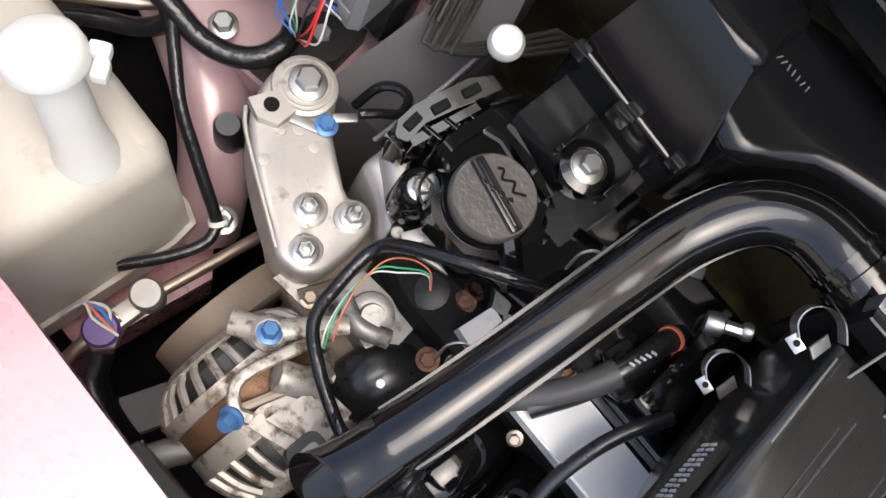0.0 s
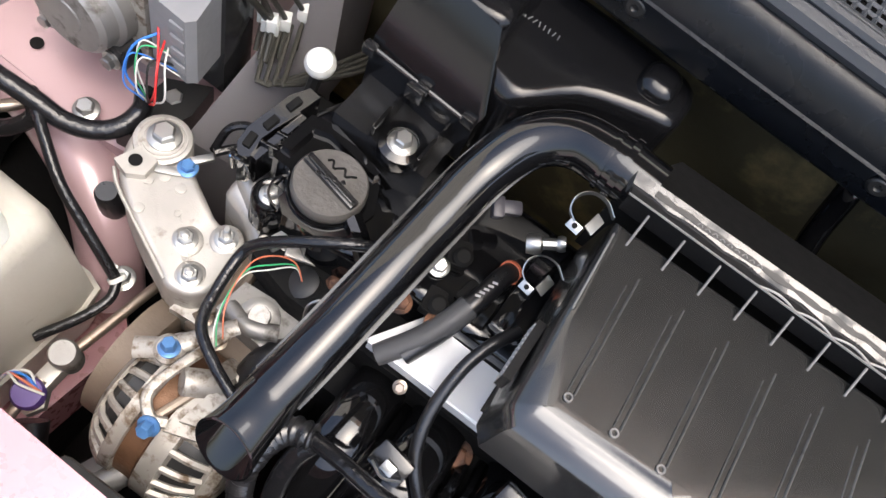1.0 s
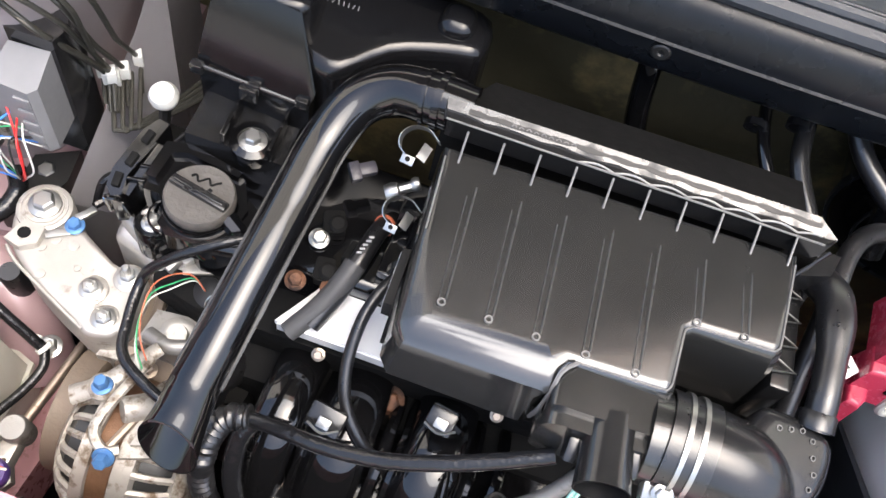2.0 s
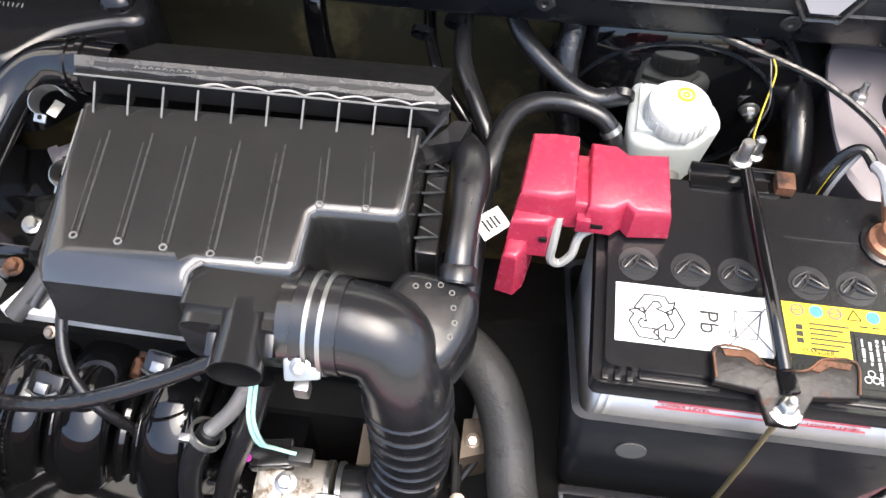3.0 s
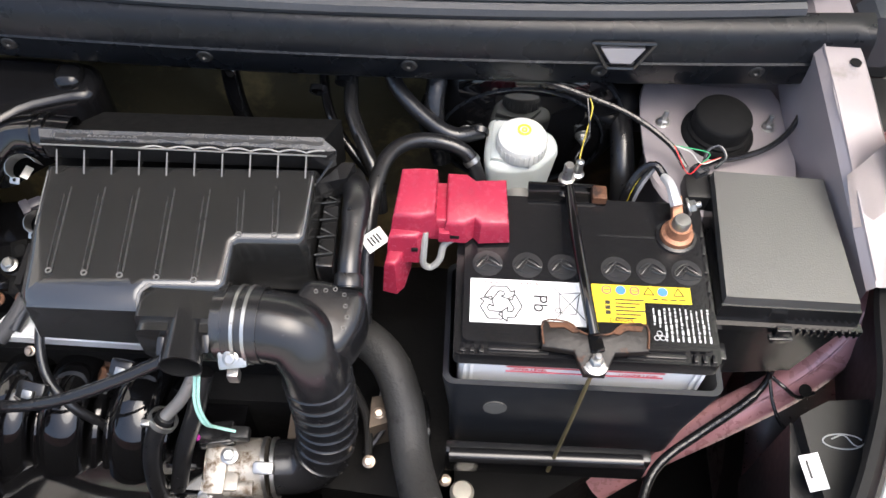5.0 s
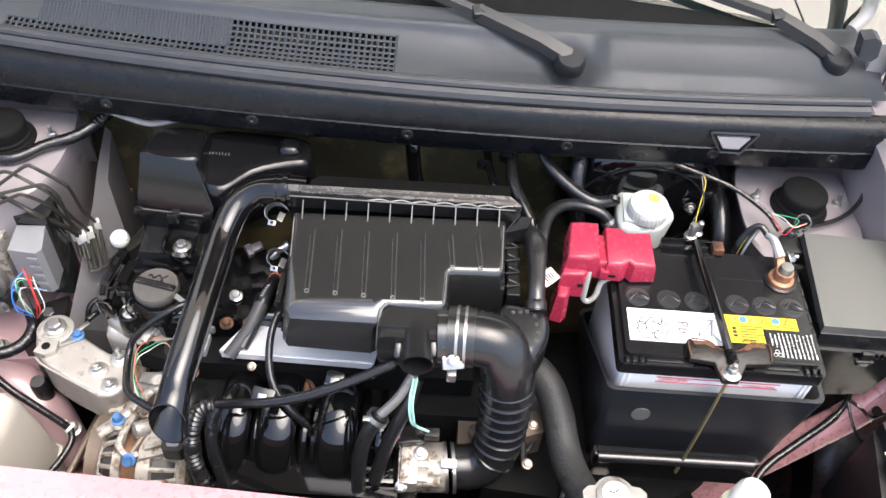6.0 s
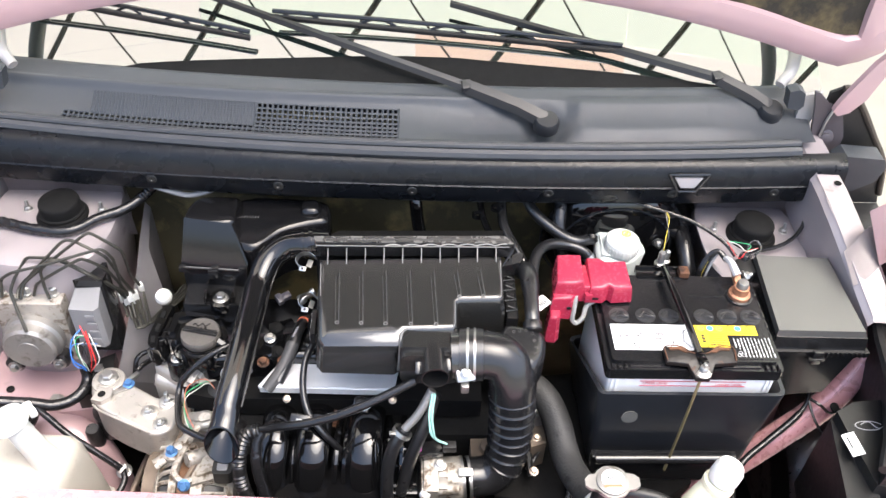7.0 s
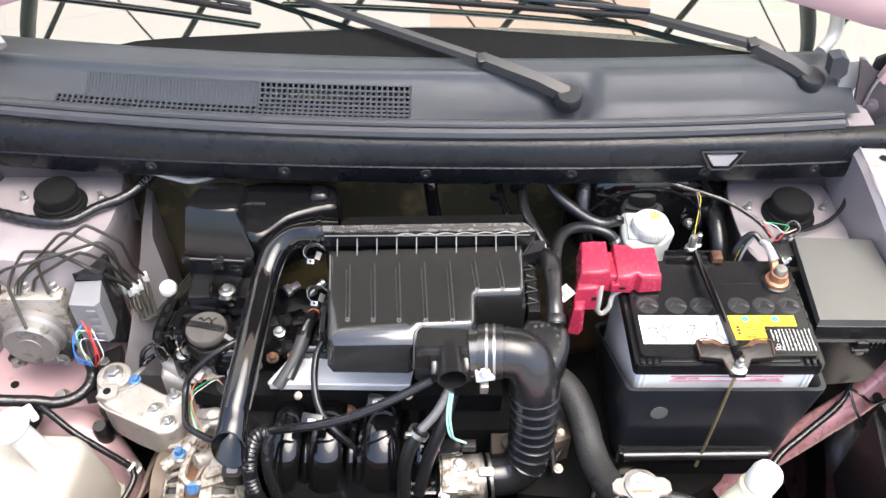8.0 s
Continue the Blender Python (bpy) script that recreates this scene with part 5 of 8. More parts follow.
# outlet tube towards the flow meter
bm = B()
M_YZ = Matrix(((1, 0, 0, 0), (0, 0, -1, 0), (0, 1, 0, 0), (0, 0, 0, 1)))
prism(bm, rounded(0.004, 0.078, 0.818, 0.872, 0.012), -0.036, 0.008, 0.006, 3, m=M_YZ)
prism(bm, rounded(0.004, 0.078, 0.846, 0.877, 0.006), -0.040, -0.002, 0.004, 3, m=M_YZ)
tube(bm, [(0.070, 0.012, 0.850), (0.092, 0.012, 0.852)], 0.031, 24, 1)
part("outlet_tube", bm, LID, air)
# worn arrises of the lid, edge glare painted in with the pale colour
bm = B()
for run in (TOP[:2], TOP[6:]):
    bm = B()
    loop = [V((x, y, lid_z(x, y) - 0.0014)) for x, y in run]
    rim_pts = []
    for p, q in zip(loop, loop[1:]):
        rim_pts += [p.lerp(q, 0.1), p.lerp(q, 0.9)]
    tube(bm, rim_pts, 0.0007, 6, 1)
    part("lid_edge", bm, EDGE, air, "worn pale lid edge with painted glare")
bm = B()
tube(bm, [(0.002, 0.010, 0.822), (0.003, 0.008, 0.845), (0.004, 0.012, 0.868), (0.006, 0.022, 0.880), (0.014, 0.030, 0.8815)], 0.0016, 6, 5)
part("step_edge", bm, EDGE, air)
bm = B()
span(bm, (0.144, 0.070, 0.80), (0.160, 0.156, 0.858), 0.003)
part("side_shelf", bm, SATIN, air)
for k in range(4):
    bm = B()
    y = 0.080 + 0.019 * k
    tube(bm, [(0.143, y, 0.861), (0.159, y + 0.003, 0.861), (0.146, y + 0.009, 0.862)], 0.0009, 5, 1)
    part("side_fin", bm, RIB, air)
bm = B()
prism(bm, [(0.138, 0.140), (0.152, 0.156), (0.160, 0.168), (0.172, 0.168), (0.166, 0.150)], 0.862, 0.884, 0.003)
tube(bm, [(0.139, 0.138, 0.886), (0.155, 0.155, 0.902)], 0.0012, 6, 1)
part("corner_bracket", bm, SATIN, air)

# spring clips on the box
for (x, y, z, s) in ((-0.128, 0.130, 0.887, 1), (-0.127, 0.110, 0.829, 1)):
    clip = thing("spring_clip", "bent zinc-plated spring clip on the air cleaner", "clip", (x, y, z), group="air cleaner clips")
    bm = B()
    pts = [V((x + 0.016, y + 0.015, z + 0.003)), V((x + 0.007, y + 0.020, z + 0.006)), V((x - 0.003, y + 0.019, z + 0.006)), V((x - 0.009, y + 0.012, z + 0.004)), V((x - 0.008, y + 0.004, z + 0.001)), V((x - 0.002, y - 0.001, z))]
    wide = V((0.0005, 0.003, -0.006))
    loft(bm, [[p + wide, p - wide, p - wide + V((0.0008, 0, 0.0004)), p + wide + V((0.0008, 0, 0.0004))] for p in glide(pts, 6)])
    part("loop", bm, ZINC, clip)
    bm = B()
    box(bm, (x, y - 0.004, z + 0.001), (0.009, 0.006, 0.0012), 0.0003, (40, 0, -8))
    box(bm, (x + 0.009, y + 0.004, z + 0.003), (0.007, 0.013, 0.0012), 0.0003, (0, 25, -10))
    part("tongue", bm, ZINC, clip)
    bm = B()
    lathe(bm, [(0.0018, 0), (0.0018, 0.0004)], (x, y - 0.004, z + 0.0019), (0, -0.42, 0.9), 10)
    part("hole", bm, DARK, clip)

# ---- intake pipe with flared mouth ----
pipe = thing("intake_pipe", "glossy black moulded air intake pipe with flared mouth", "intake pipe", (-0.19, 0.05, 0.8))
PP = [(-0.2125, -0.035, 0.797), (-0.2085, -0.006, 0.8065), (-0.2025, 0.052, 0.820), (-0.1975, 0.105, 0.829), (-0.192, 0.150, 0.839), (-0.180, 0.181, 0.853), (-0.158, 0.195, 0.864), (-0.130, 0.194, 0.871), (-0.098, 0.192, 0.872)]
bm = B()
tube(bm, PP, lambda k: 0.0175 - 0.001 * math.sin(math.pi * min(1, k * 1.8)) + 0.0025 * max(0, k - 0.6) / 0.4, 24, 8, caps=False)
tube(bm, PP, lambda k: 0.0155, 24, 8, caps=False)
part("duct", bm, GLOSS, pipe)
MOUTH = (((-0.2125, -0.035, 0.797), (0.0, -0.30, 0.95), 0.0175, 0.0175), ((-0.2132, -0.046, 0.792), (0.0, 0.0, 1.0), 0.0178, 0.0195), ((-0.2140, -0.056, 0.786), (0.0, 0.25, 0.97), 0.0185, 0.0225), ((-0.2152, -0.065, 0.780), (0.0, 0.26, 0.97), 0.0200, 0.0250), ((-0.2164, -0.073, 0.774), (0.0, 0.28, 0.96), 0.0218, 0.0290), ((-0.2166, -0.0745, 0.773), (0.0, 0.28, 0.96), 0.0222, 0.0294), ((-0.2166, -0.0748, 0.773), (0.0, 0.28, 0.96), 0.0208, 0.0278), ((-0.2152, -0.066, 0.779), (0.0, 0.26, 0.97), 0.0180, 0.0232), ((-0.2138, -0.052, 0.788), (0.0, 0.15, 0.98), 0.0162, 0.0190), ((-0.2125, -0.035, 0.797), (0.0, -0.30, 0.95), 0.0155, 0.0155))
rings = []
for c, up, w, h in MOUTH:
    u = V(up).normalized()
    rings.append([V(c) + w * math.cos(q) * V((1, -0.10, 0)).normalized() + h * math.sin(q) * u for q in (2 * math.pi * j / 32 for j in range(32))])
bm = B()
loft(bm, rings[:7], caps=False)
flare = part("mouth_flare", bm, GLOSS, pipe, "oval flared open mouth of the pipe", sharp=60)
bm = B()
loft(bm, rings[6:], caps=False)
part("mouth_lining", bm, GLOSS, flare, "dull dark inside of the pipe mouth")
bm = B()
lathe(bm, [(0.0156, 0), (0.0156, 0.001)], (-0.105, 0.193, 0.872), (1, 0, 0), 24)
part("inner_dark", bm, DARK, pipe)
bm = B()
g = glide(PP, 8)
for s in (-1, 1):
    rings = []
    for i, p in enumerate(g[1:46]):
        q = g[i + 2] - g[i]
        side = V((q.y, -q.x, 0)).normalized() * s
        rings.append([p + side * 0.0160 + V((0, 0, 0.0012)), p + side * 0.0185 + V((0, 0, 0.0012)), p + side * 0.0185 - V((0, 0, 0.0012)), p + side * 0.0160 - V((0, 0, 0.0012))])
    loft(bm, rings)
part("seam_flange", bm, SATIN, pipe)
bm = B()
ring(bm, (-0.122, 0.1935, 0.8715), (1, -0.05, 0.08), 0.0188, 0.0032, 0.005)
ring(bm, (-0.132, 0.194, 0.8705), (1, -0.03, 0.15), 0.0187, 0.0022, 0.003)
part("collar", bm, GLOSS, pipe)

# ---- resonator box with duct ----
RESO = mat("resonator_black", (0.006, 0.006, 0.0066), 0.16, var=0.25, scale=14, rvar=0.05, spec=0.42, bump=0.03, bscale=500)
reso = thing("resonator_box", "glossy black resonator box with hinged lid and duct", "resonator", (-0.26, 0.22, 0.8))
bm = B()
prism(bm, [(-0.310, 0.194), (-0.304, 0.226), (-0.238, 0.222), (-0.216, 0.194), (-0.218, 0.186)], 0.775, lambda x, y: 0.824 + max(0, y - 0.190) * 1.75, 0.0055, 4)
part("lid", bm, RESO, reso)
bm = B()
pillow(bm, smooth([(-0.303, 0.229), (-0.240, 0.225), (-0.236, 0.260), (-0.240, 0.298), (-0.300, 0.292)]), 0.77, lambda x, y: 0.881 - 0.22 * max(0, y - 0.24), 0.010)
pillow(bm, smooth([(-0.244, 0.222), (-0.222, 0.204), (-0.200, 0.206), (-0.172, 0.236), (-0.134, 0.252), (-0.108, 0.262), (-0.108, 0.300), (-0.150, 0.310), (-0.244, 0.304)], 3), 0.77, lambda x, y: 0.856 + 0.06 * (y - 0.25), 0.012, 6)
pillow(bm, smooth(rounded(-0.148, -0.118, 0.266, 0.298, 0.012)), 0.82, lambda x, y: 0.868 + 0.10 * (y - 0.28), 0.011)
part("duct", bm, RESO, reso)
bm = B()
tube(bm, [(-0.312, 0.189, 0.826), (-0.219, 0.187, 0.822)], 0.0019, 8, 1)
for x in (-0.308, -0.262, -0.224):
    box(bm, (x, 0.188, 0.824), (0.010, 0.008, 0.009), 0.0015)
part("hinge_bar", bm, SATIN, reso)
bm = B()
span(bm, (-0.272, 0.180, 0.812), (-0.258, 0.187, 0.826), 0.0015)
part("lid_catch", bm, SATIN, reso)
bm = B()
prism(bm, [(-0.305, 0.150), (-0.305, 0.195), (-0.225, 0.192), (-0.225, 0.150)], 0.70, 0.79, 0.006)
part("lower_body", bm, SATIN, reso)
bm = B()
for s in (-1, 1):
    box(bm, (-0.254 + s * 0.019, 0.168, 0.800), (0.003, 0.040, 0.016), 0.001)
lathe(bm, [(0.016, -0.01), (0.018, 0.0), (0.018, 0.006), (0.012, 0.008), (0.011, 0.002), (0, 0.002)], (-0.254, 0.162, 0.785), n=20)
part("mount_lug", bm, GLOSS, reso)
bm = B()
lathe(bm, [(0.0112, 0), (0.0112, 0.002), (0.008, 0.003)], (-0.254, 0.162, 0.7885), n=18)
bolt(bm, (-0.254, 0.162, 0.790), (0, 0, 1), 0.0070, 0.007)
part("flange_bolt", bm, ZINC, reso, "large zinc flange bolt")
bm = B()
rnd = random.Random(2)
for k in range(9):
    box(bm, (-0.240 + 0.0040 * k, 0.264, 0.8570), (0.0008, 0.0045, 0.0008), 0.0, (0, 0, rnd.uniform(-25, 25)))
part("moulded_script", bm, mat("moulded_grey", (0.15, 0.15, 0.15), 0.4), reso, "faint moulded lettering strokes")

# ---- rubber intake elbow and bellows ----
elb = thing("intake_elbow", "black rubber intake elbow with ribbed bellows", "intake hose", (0.15, 0.0, 0.7))
EP = [(0.088, 0.012, 0.852), (0.114, 0.010, 0.854), (0.134, 0.007, 0.849), (0.147, -0.002, 0.830), (0.151, -0.009, 0.797), (0.153, -0.015, 0.755), (0.153, -0.022, 0.715), (0.147, -0.034, 0.680), (0.128, -0.042, 0.662), (0.098, -0.046, 0.660)]
bm = B()


def bell(s):
    w = 0.0312 - 0.0035 * min(1, max(0, (s - 0.3) / 0.5))
    if 0.36 < s < 0.80:
        w += 0.0021 * (0.5 + 0.5 * math.cos((s - 0.36) / 0.44 * 7 * 2 * math.pi)) ** 16 - 0.0004
    return w


tube(bm, EP, bell, 28, 26)
ELBOW = mat("dressed_rubber", (0.012, 0.012, 0.013), 0.24, var=0.3, scale=26, bump=0.05, bscale=90, rvar=0.09, coat=0.12, spec=0.5)
part("hose", bm, ELBOW, elb)
bm = B()
pillow(bm, smooth([(0.126, 0.008), (0.134, 0.044), (0.148, 0.055), (0.184, 0.051), (0.193, 0.036), (0.186, 0.006), (0.168, -0.010)]), 0.812, lambda x, y: 0.864 + 0.14 * (y - 0.03) - 0.16 * (x - 0.15), 0.012, 5)
gus = part("gusset", bm, ELBOW, elb, "flat moulded gusset with small raised digits")
bm = B()
rnd = random.Random(7)
for k, (x, y) in enumerate(((0.150, 0.040), (0.158, 0.042), (0.166, 0.044), (0.174, 0.040), (0.176, 0.030), (0.178, 0.020), (0.176, 0.010))):
    ring(bm, (x, y, 0.8642 + 0.14 * (y - 0.03) - 0.16 * (x - 0.15)), (0.1, -0.25, 1), 0.0014, 0.0006, 0.001, 8)
part("raised_digits", bm, RUBBER, gus)
for x in (0.090, 0.099):
    bm = B()
    ring(bm, (x, 0.0117, 0.8526), (1, -0.05, 0.06), 0.0326, 0.0018, 0.0030, 30)
    part("clamp_band", bm, ZINC, elb, "bright worm clamp band")
bm = B()
ring(bm, (0.0945, 0.0117, 0.8526), (1, -0.05, 0.06), 0.0318, 0.0012, 0.030, 30)
part("cuff", bm, RUBBER, elb)
bm = B()
box(bm, (0.086, -0.020, 0.850), (0.024, 0.016, 0.010), 0.003, (40, 0, 10))
box(bm, (0.086, -0.028, 0.836), (0.010, 0.010, 0.014), 0.002)
clampb = part("clamp_housing", bm, ZINC, elb, "pale clamp screw housing")
bm = B()
bolt(bm, (0.086, -0.023, 0.857), (0, -0.6, 0.8), 0.0048, 0.004)
part("clamp_screw", bm, ZINC, clampb)
for x in (0.092, 0.101):
    bm = B()
    ring(bm, (x, -0.0465, 0.660), (1, 0.1, 0.05), 0.0288, 0.002, 0.004, 28)
    part("clamp_band", bm, ZINC, elb)
bm = B()
box(bm, (0.094, -0.058, 0.692), (0.020, 0.012, 0.010), 0.003, (20, 0, 0))
part("clamp_housing", bm, ZINC, elb)

# ---- flow meter stub: open black cup under the outlet ----
stub = thing("breather_cup", "open-ended black plastic duct stub", "duct stub", (0.046, -0.012, 0.83))
bm = B()
d = V((0.06, -1.0, 0.02)).normalized()
a = V((0.046, 0.000, 0.862))
lathe(bm, [(0.0165, -0.01), (0.0165, 0.006), (0.0166, 0.02), (0.0176, 0.036), (0.0160, 0.036), (0.0145, 0.008), (0.0, 0.008)], a, d, 24, caps=False)
part("cup", bm, SATIN, stub)
bm = B()
box(bm, (0.027, -0.012, 0.852), (0.008, 0.016, 0.016), 0.002, (30, 0, 0))
part("side_lug", bm, SATIN, stub)
bm = B()
box(bm, (0.064, -0.010, 0.856), (0.008, 0.016, 0.018), 0.002, (30, 0, 0))
part("side_lug", bm, SATIN, stub)

# ---- breather tube behind the elbow ----
br = thing("breather_tube", "grey-black moulded breather tube beside the air cleaner", "tube", (0.175, 0.1, 0.86))
bm = B()
tube(bm, [(0.176, 0.050, 0.858), (0.176, 0.070, 0.868), (0.177, 0.110, 0.874), (0.176, 0.140, 0.872), (0.170, 0.160, 0.860), (0.164, 0.190, 0.83)], lambda s: 0.0100 + 0.0028 * min(1, max(0, (s - 0.30) / 0.15)), 16, 6)
part("pipe", bm, RUBBER, br)
bm = B()
lathe(bm, [(0.0125, 0), (0.0125, 0.010), (0.011, 0.012)], (0.176, 0.050, 0.858), (0, 1, 0.4), 18)
part("cuff", bm, RUBBER, br)

# ---- engine block, head cover and intake manifold ----
eng = thing("engine", "dark compact engine with glossy black head cover", "engine", (-0.1, 0.08, 0.5))
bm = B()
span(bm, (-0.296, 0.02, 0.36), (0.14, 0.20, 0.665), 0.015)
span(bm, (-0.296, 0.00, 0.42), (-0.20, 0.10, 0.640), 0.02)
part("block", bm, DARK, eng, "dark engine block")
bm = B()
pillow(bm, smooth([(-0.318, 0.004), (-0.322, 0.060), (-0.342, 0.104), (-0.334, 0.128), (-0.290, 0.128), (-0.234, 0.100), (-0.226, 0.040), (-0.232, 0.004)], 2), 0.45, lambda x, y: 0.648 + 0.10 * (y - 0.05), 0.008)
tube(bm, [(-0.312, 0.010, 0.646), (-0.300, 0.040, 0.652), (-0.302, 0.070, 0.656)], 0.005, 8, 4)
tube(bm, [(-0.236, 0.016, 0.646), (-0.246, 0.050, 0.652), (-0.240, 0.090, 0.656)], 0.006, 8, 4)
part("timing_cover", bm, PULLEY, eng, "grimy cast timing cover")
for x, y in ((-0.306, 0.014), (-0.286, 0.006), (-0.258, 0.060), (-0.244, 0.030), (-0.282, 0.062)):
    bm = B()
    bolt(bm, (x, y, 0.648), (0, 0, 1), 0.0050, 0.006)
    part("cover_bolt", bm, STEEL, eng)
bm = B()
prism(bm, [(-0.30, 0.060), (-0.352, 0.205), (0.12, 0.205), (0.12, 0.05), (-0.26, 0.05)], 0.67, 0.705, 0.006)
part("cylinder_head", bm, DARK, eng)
bm = B()
pillow(bm, smooth([(-0.352, 0.094), (-0.350, 0.114), (-0.338, 0.118), (-0.300, 0.106), (-0.262, 0.104), (-0.244, 0.104), (-0.246, 0.088), (-0.270, 0.074), (-0.292, 0.066), (-0.306, 0.070), (-0.322, 0.082), (-0.338, 0.088)], 3), 0.58, lambda x, y: 0.690 + 0.34 * (y - 0.09), 0.008, 4)
pillow(bm, smooth([(-0.350, 0.104), (-0.348, 0.116), (-0.336, 0.118), (-0.322, 0.100), (-0.306, 0.090), (-0.294, 0.088), (-0.296, 0.080), (-0.312, 0.082), (-0.334, 0.094)], 3), 0.66, lambda x, y: 0.706 + 0.28 * (y - 0.09), 0.005, 3)
box(bm, (-0.288, 0.082, 0.712), (0.010, 0.026, 0.010), 0.002, (10, 0, -25))
box(bm, (-0.276, 0.088, 0.710), (0.006, 0.020, 0.014), 0.0015, (10, 0, -35))
box(bm, (-0.258, 0.086, 0.704), (0.052, 0.009, 0.005), 0.0015, (0, 8, 22))
for px, py, pr in ((-0.285, 0.082, 0.008), (-0.270, 0.094, 0.007), (-0.300, 0.074, 0.006)):
    lathe(bm, [(pr, 0), (pr * 0.9, 0.012), (pr * 0.6, 0.014)], (px, py, 0.692), n=14)
tube(bm, [(-0.296, 0.070, 0.666), (-0.276, 0.084, 0.672), (-0.250, 0.098, 0.676)], 0.0055, 8, 4)
part("timing_casting", bm, ALU, eng, "grey cast timing side of the head", sharp=30)
bm = B()
pillow(bm, [(-0.318, 0.110), (-0.334, 0.122), (-0.334, 0.150), (-0.318, 0.188), (-0.20, 0.205), (0.11, 0.205), (0.11, 0.09), (-0.20, 0.09), (-0.238, 0.084), (-0.268, 0.080), (-0.298, 0.098)], 0.70, 0.752, 0.010)
prism(bm, [(-0.322, 0.106), (-0.319, 0.146), (-0.300, 0.150), (-0.252, 0.140), (-0.240, 0.116), (-0.246, 0.090), (-0.262, 0.077), (-0.290, 0.076), (-0.300, 0.084), (-0.298, 0.098), (-0.308, 0.106)], 0.735, lambda x, y: 0.765 + 0.10 * (y - 0.115), 0.005, 1)
prism(bm, [(-0.322, 0.114), (-0.319, 0.146), (-0.300, 0.150), (-0.254, 0.141), (-0.256, 0.136), (-0.300, 0.142), (-0.311, 0.138), (-0.314, 0.114)], 0.755, lambda x, y: 0.772 + 0.12 * (y - 0.115), 0.0025, 1)
prism(bm, [(-0.310, 0.150), (-0.302, 0.186), (-0.215, 0.196), (-0.205, 0.155), (-0.245, 0.144), (-0.262, 0.150)], 0.740, 0.760, 0.004, 1)
prism(bm, [(-0.244, 0.128), (-0.236, 0.122), (-0.224, 0.094), (-0.232, 0.088), (-0.242, 0.108)], 0.735, 0.762, 0.003, 1)
lathe(bm, [(0.0300, 0), (0.0298, 0.004), (0.0290, 0.0055), (0.0280, 0.005)], (-0.276, 0.110, 0.760), n=30)
tube(bm, [(-0.226, 0.090, 0.752), (-0.240, 0.098, 0.760), (-0.252, 0.104, 0.766)], 0.008, 8, 3)
hc = part("head_cover", bm, GLOSS, eng, "glossy wet-look black head cover")
bm = B()
lathe(bm, [(0.0150, -0.02), (0.0145, 0.014), (0.0130, 0.016), (0.0100, 0.014)], (-0.310, 0.091, 0.727), n=24)
ring(bm, (-0.300, 0.096, 0.748), (0.1, -0.1, 1), 0.0125, 0.0018, 0.006, 24)
part("cover_lug", bm, GLOSS, hc)
for k in range(3):
    bm = B()
    box(bm, (-0.330 + 0.004 * k, 0.112 + 0.014 * k, 0.756), (0.014, 0.003, 0.016), 0.0008, (0, 0, 12))
    part("cover_fin", bm, GLOSS, hc)
bm = B()
prism(bm, [(-0.342, 0.092), (-0.349, 0.100), (-0.350, 0.114), (-0.342, 0.150), (-0.334, 0.163), (-0.324, 0.162), (-0.330, 0.140), (-0.337, 0.112), (-0.335, 0.096)], 0.722, lambda x, y: 0.762 + 0.20 * (y - 0.10), 0.003, 1)
prism(bm, [(-0.337, 0.100), (-0.328, 0.146), (-0.323, 0.146), (-0.331, 0.099)], 0.722, lambda x, y: 0.757 + 0.20 * (y - 0.10), 0.0015, 1)
tube(bm, [(-0.347, 0.094, 0.735), (-0.346, 0.091, 0.758), (-0.340, 0.089, 0.764), (-0.334, 0.092, 0.758), (-0.332, 0.096, 0.735)], 0.0022, 8, 5)
part("breather_rail", bm, GLOSS, hc, "curved glossy breather rail")
# raised near-black boxes paint the shade of recesses in the rail
for p, q in (((-0.3425, 0.106, 0.7640), 5), ((-0.3390, 0.125, 0.7678), -11), ((-0.3350, 0.146, 0.7718), -12)):
    bm = B()
    box(bm, p, (0.0062, 0.012, 0.004), 0.0012, (11, 0, q))
    part("rail_recess", bm, DARK, hc)
for k, (x, y, z, w, turn) in enumerate(((-0.176, 0.136, 0.752, 0.018, 20), (-0.152, 0.118, 0.746, 0.015, -12), (-0.170, 0.098, 0.744, 0.016, 8))):
    bm = B()
    box(bm, (x, y, z), (w, 0.020, 0.020), 0.004, (8, 0, turn))
    lathe(bm, [(0.007, 0), (0.0075, 0.004), (0.005, 0.006)], (x + 0.004, y - 0.004, z + 0.009), (0.1, -0.2, 1), 14)
    tube(bm, [(x - 0.008, y - 0.010, z + 0.008), (x, y - 0.013, z + 0.011), (x + 0.009, y - 0.009, z + 0.008)], 0.0009, 6, 4)
    part("coil_plug", bm, DARK, hc, "black ignition coil plug")
for x, y, z, m in ((-0.182, 0.118, 0.756, ZINC), (-0.160, 0.084, 0.748, COPPER), (-0.188, 0.082, 0.746, COPPER)):
    bm = B()
    bolt(bm, (x, y, z), (0.1, -0.2, 1), 0.0058, 0.006)
    part("coil_bolt", bm, m, hc)
for k in range(5):
    bm = B()
    span(bm, (-0.13 + 0.05 * k, 0.10, 0.750), (-0.105 + 0.05 * k, 0.19, 0.768), 0.003)
    part("cover_rib", bm, GLOSS, hc)
for (x, y, z) in ((-0.310, 0.091, 0.741),):
    bm = B()
    bolt(bm, (x, y, z), (0, 0, 1), 0.006, 0.006, 0.002)
    part("cover_bolt", bm, ZINC, hc)
cap = thing("oil_filler_cap", "round grey-black oil filler cap with grip bar", "oil cap", (-0.276, 0.110, 0.7650))
bm = B()
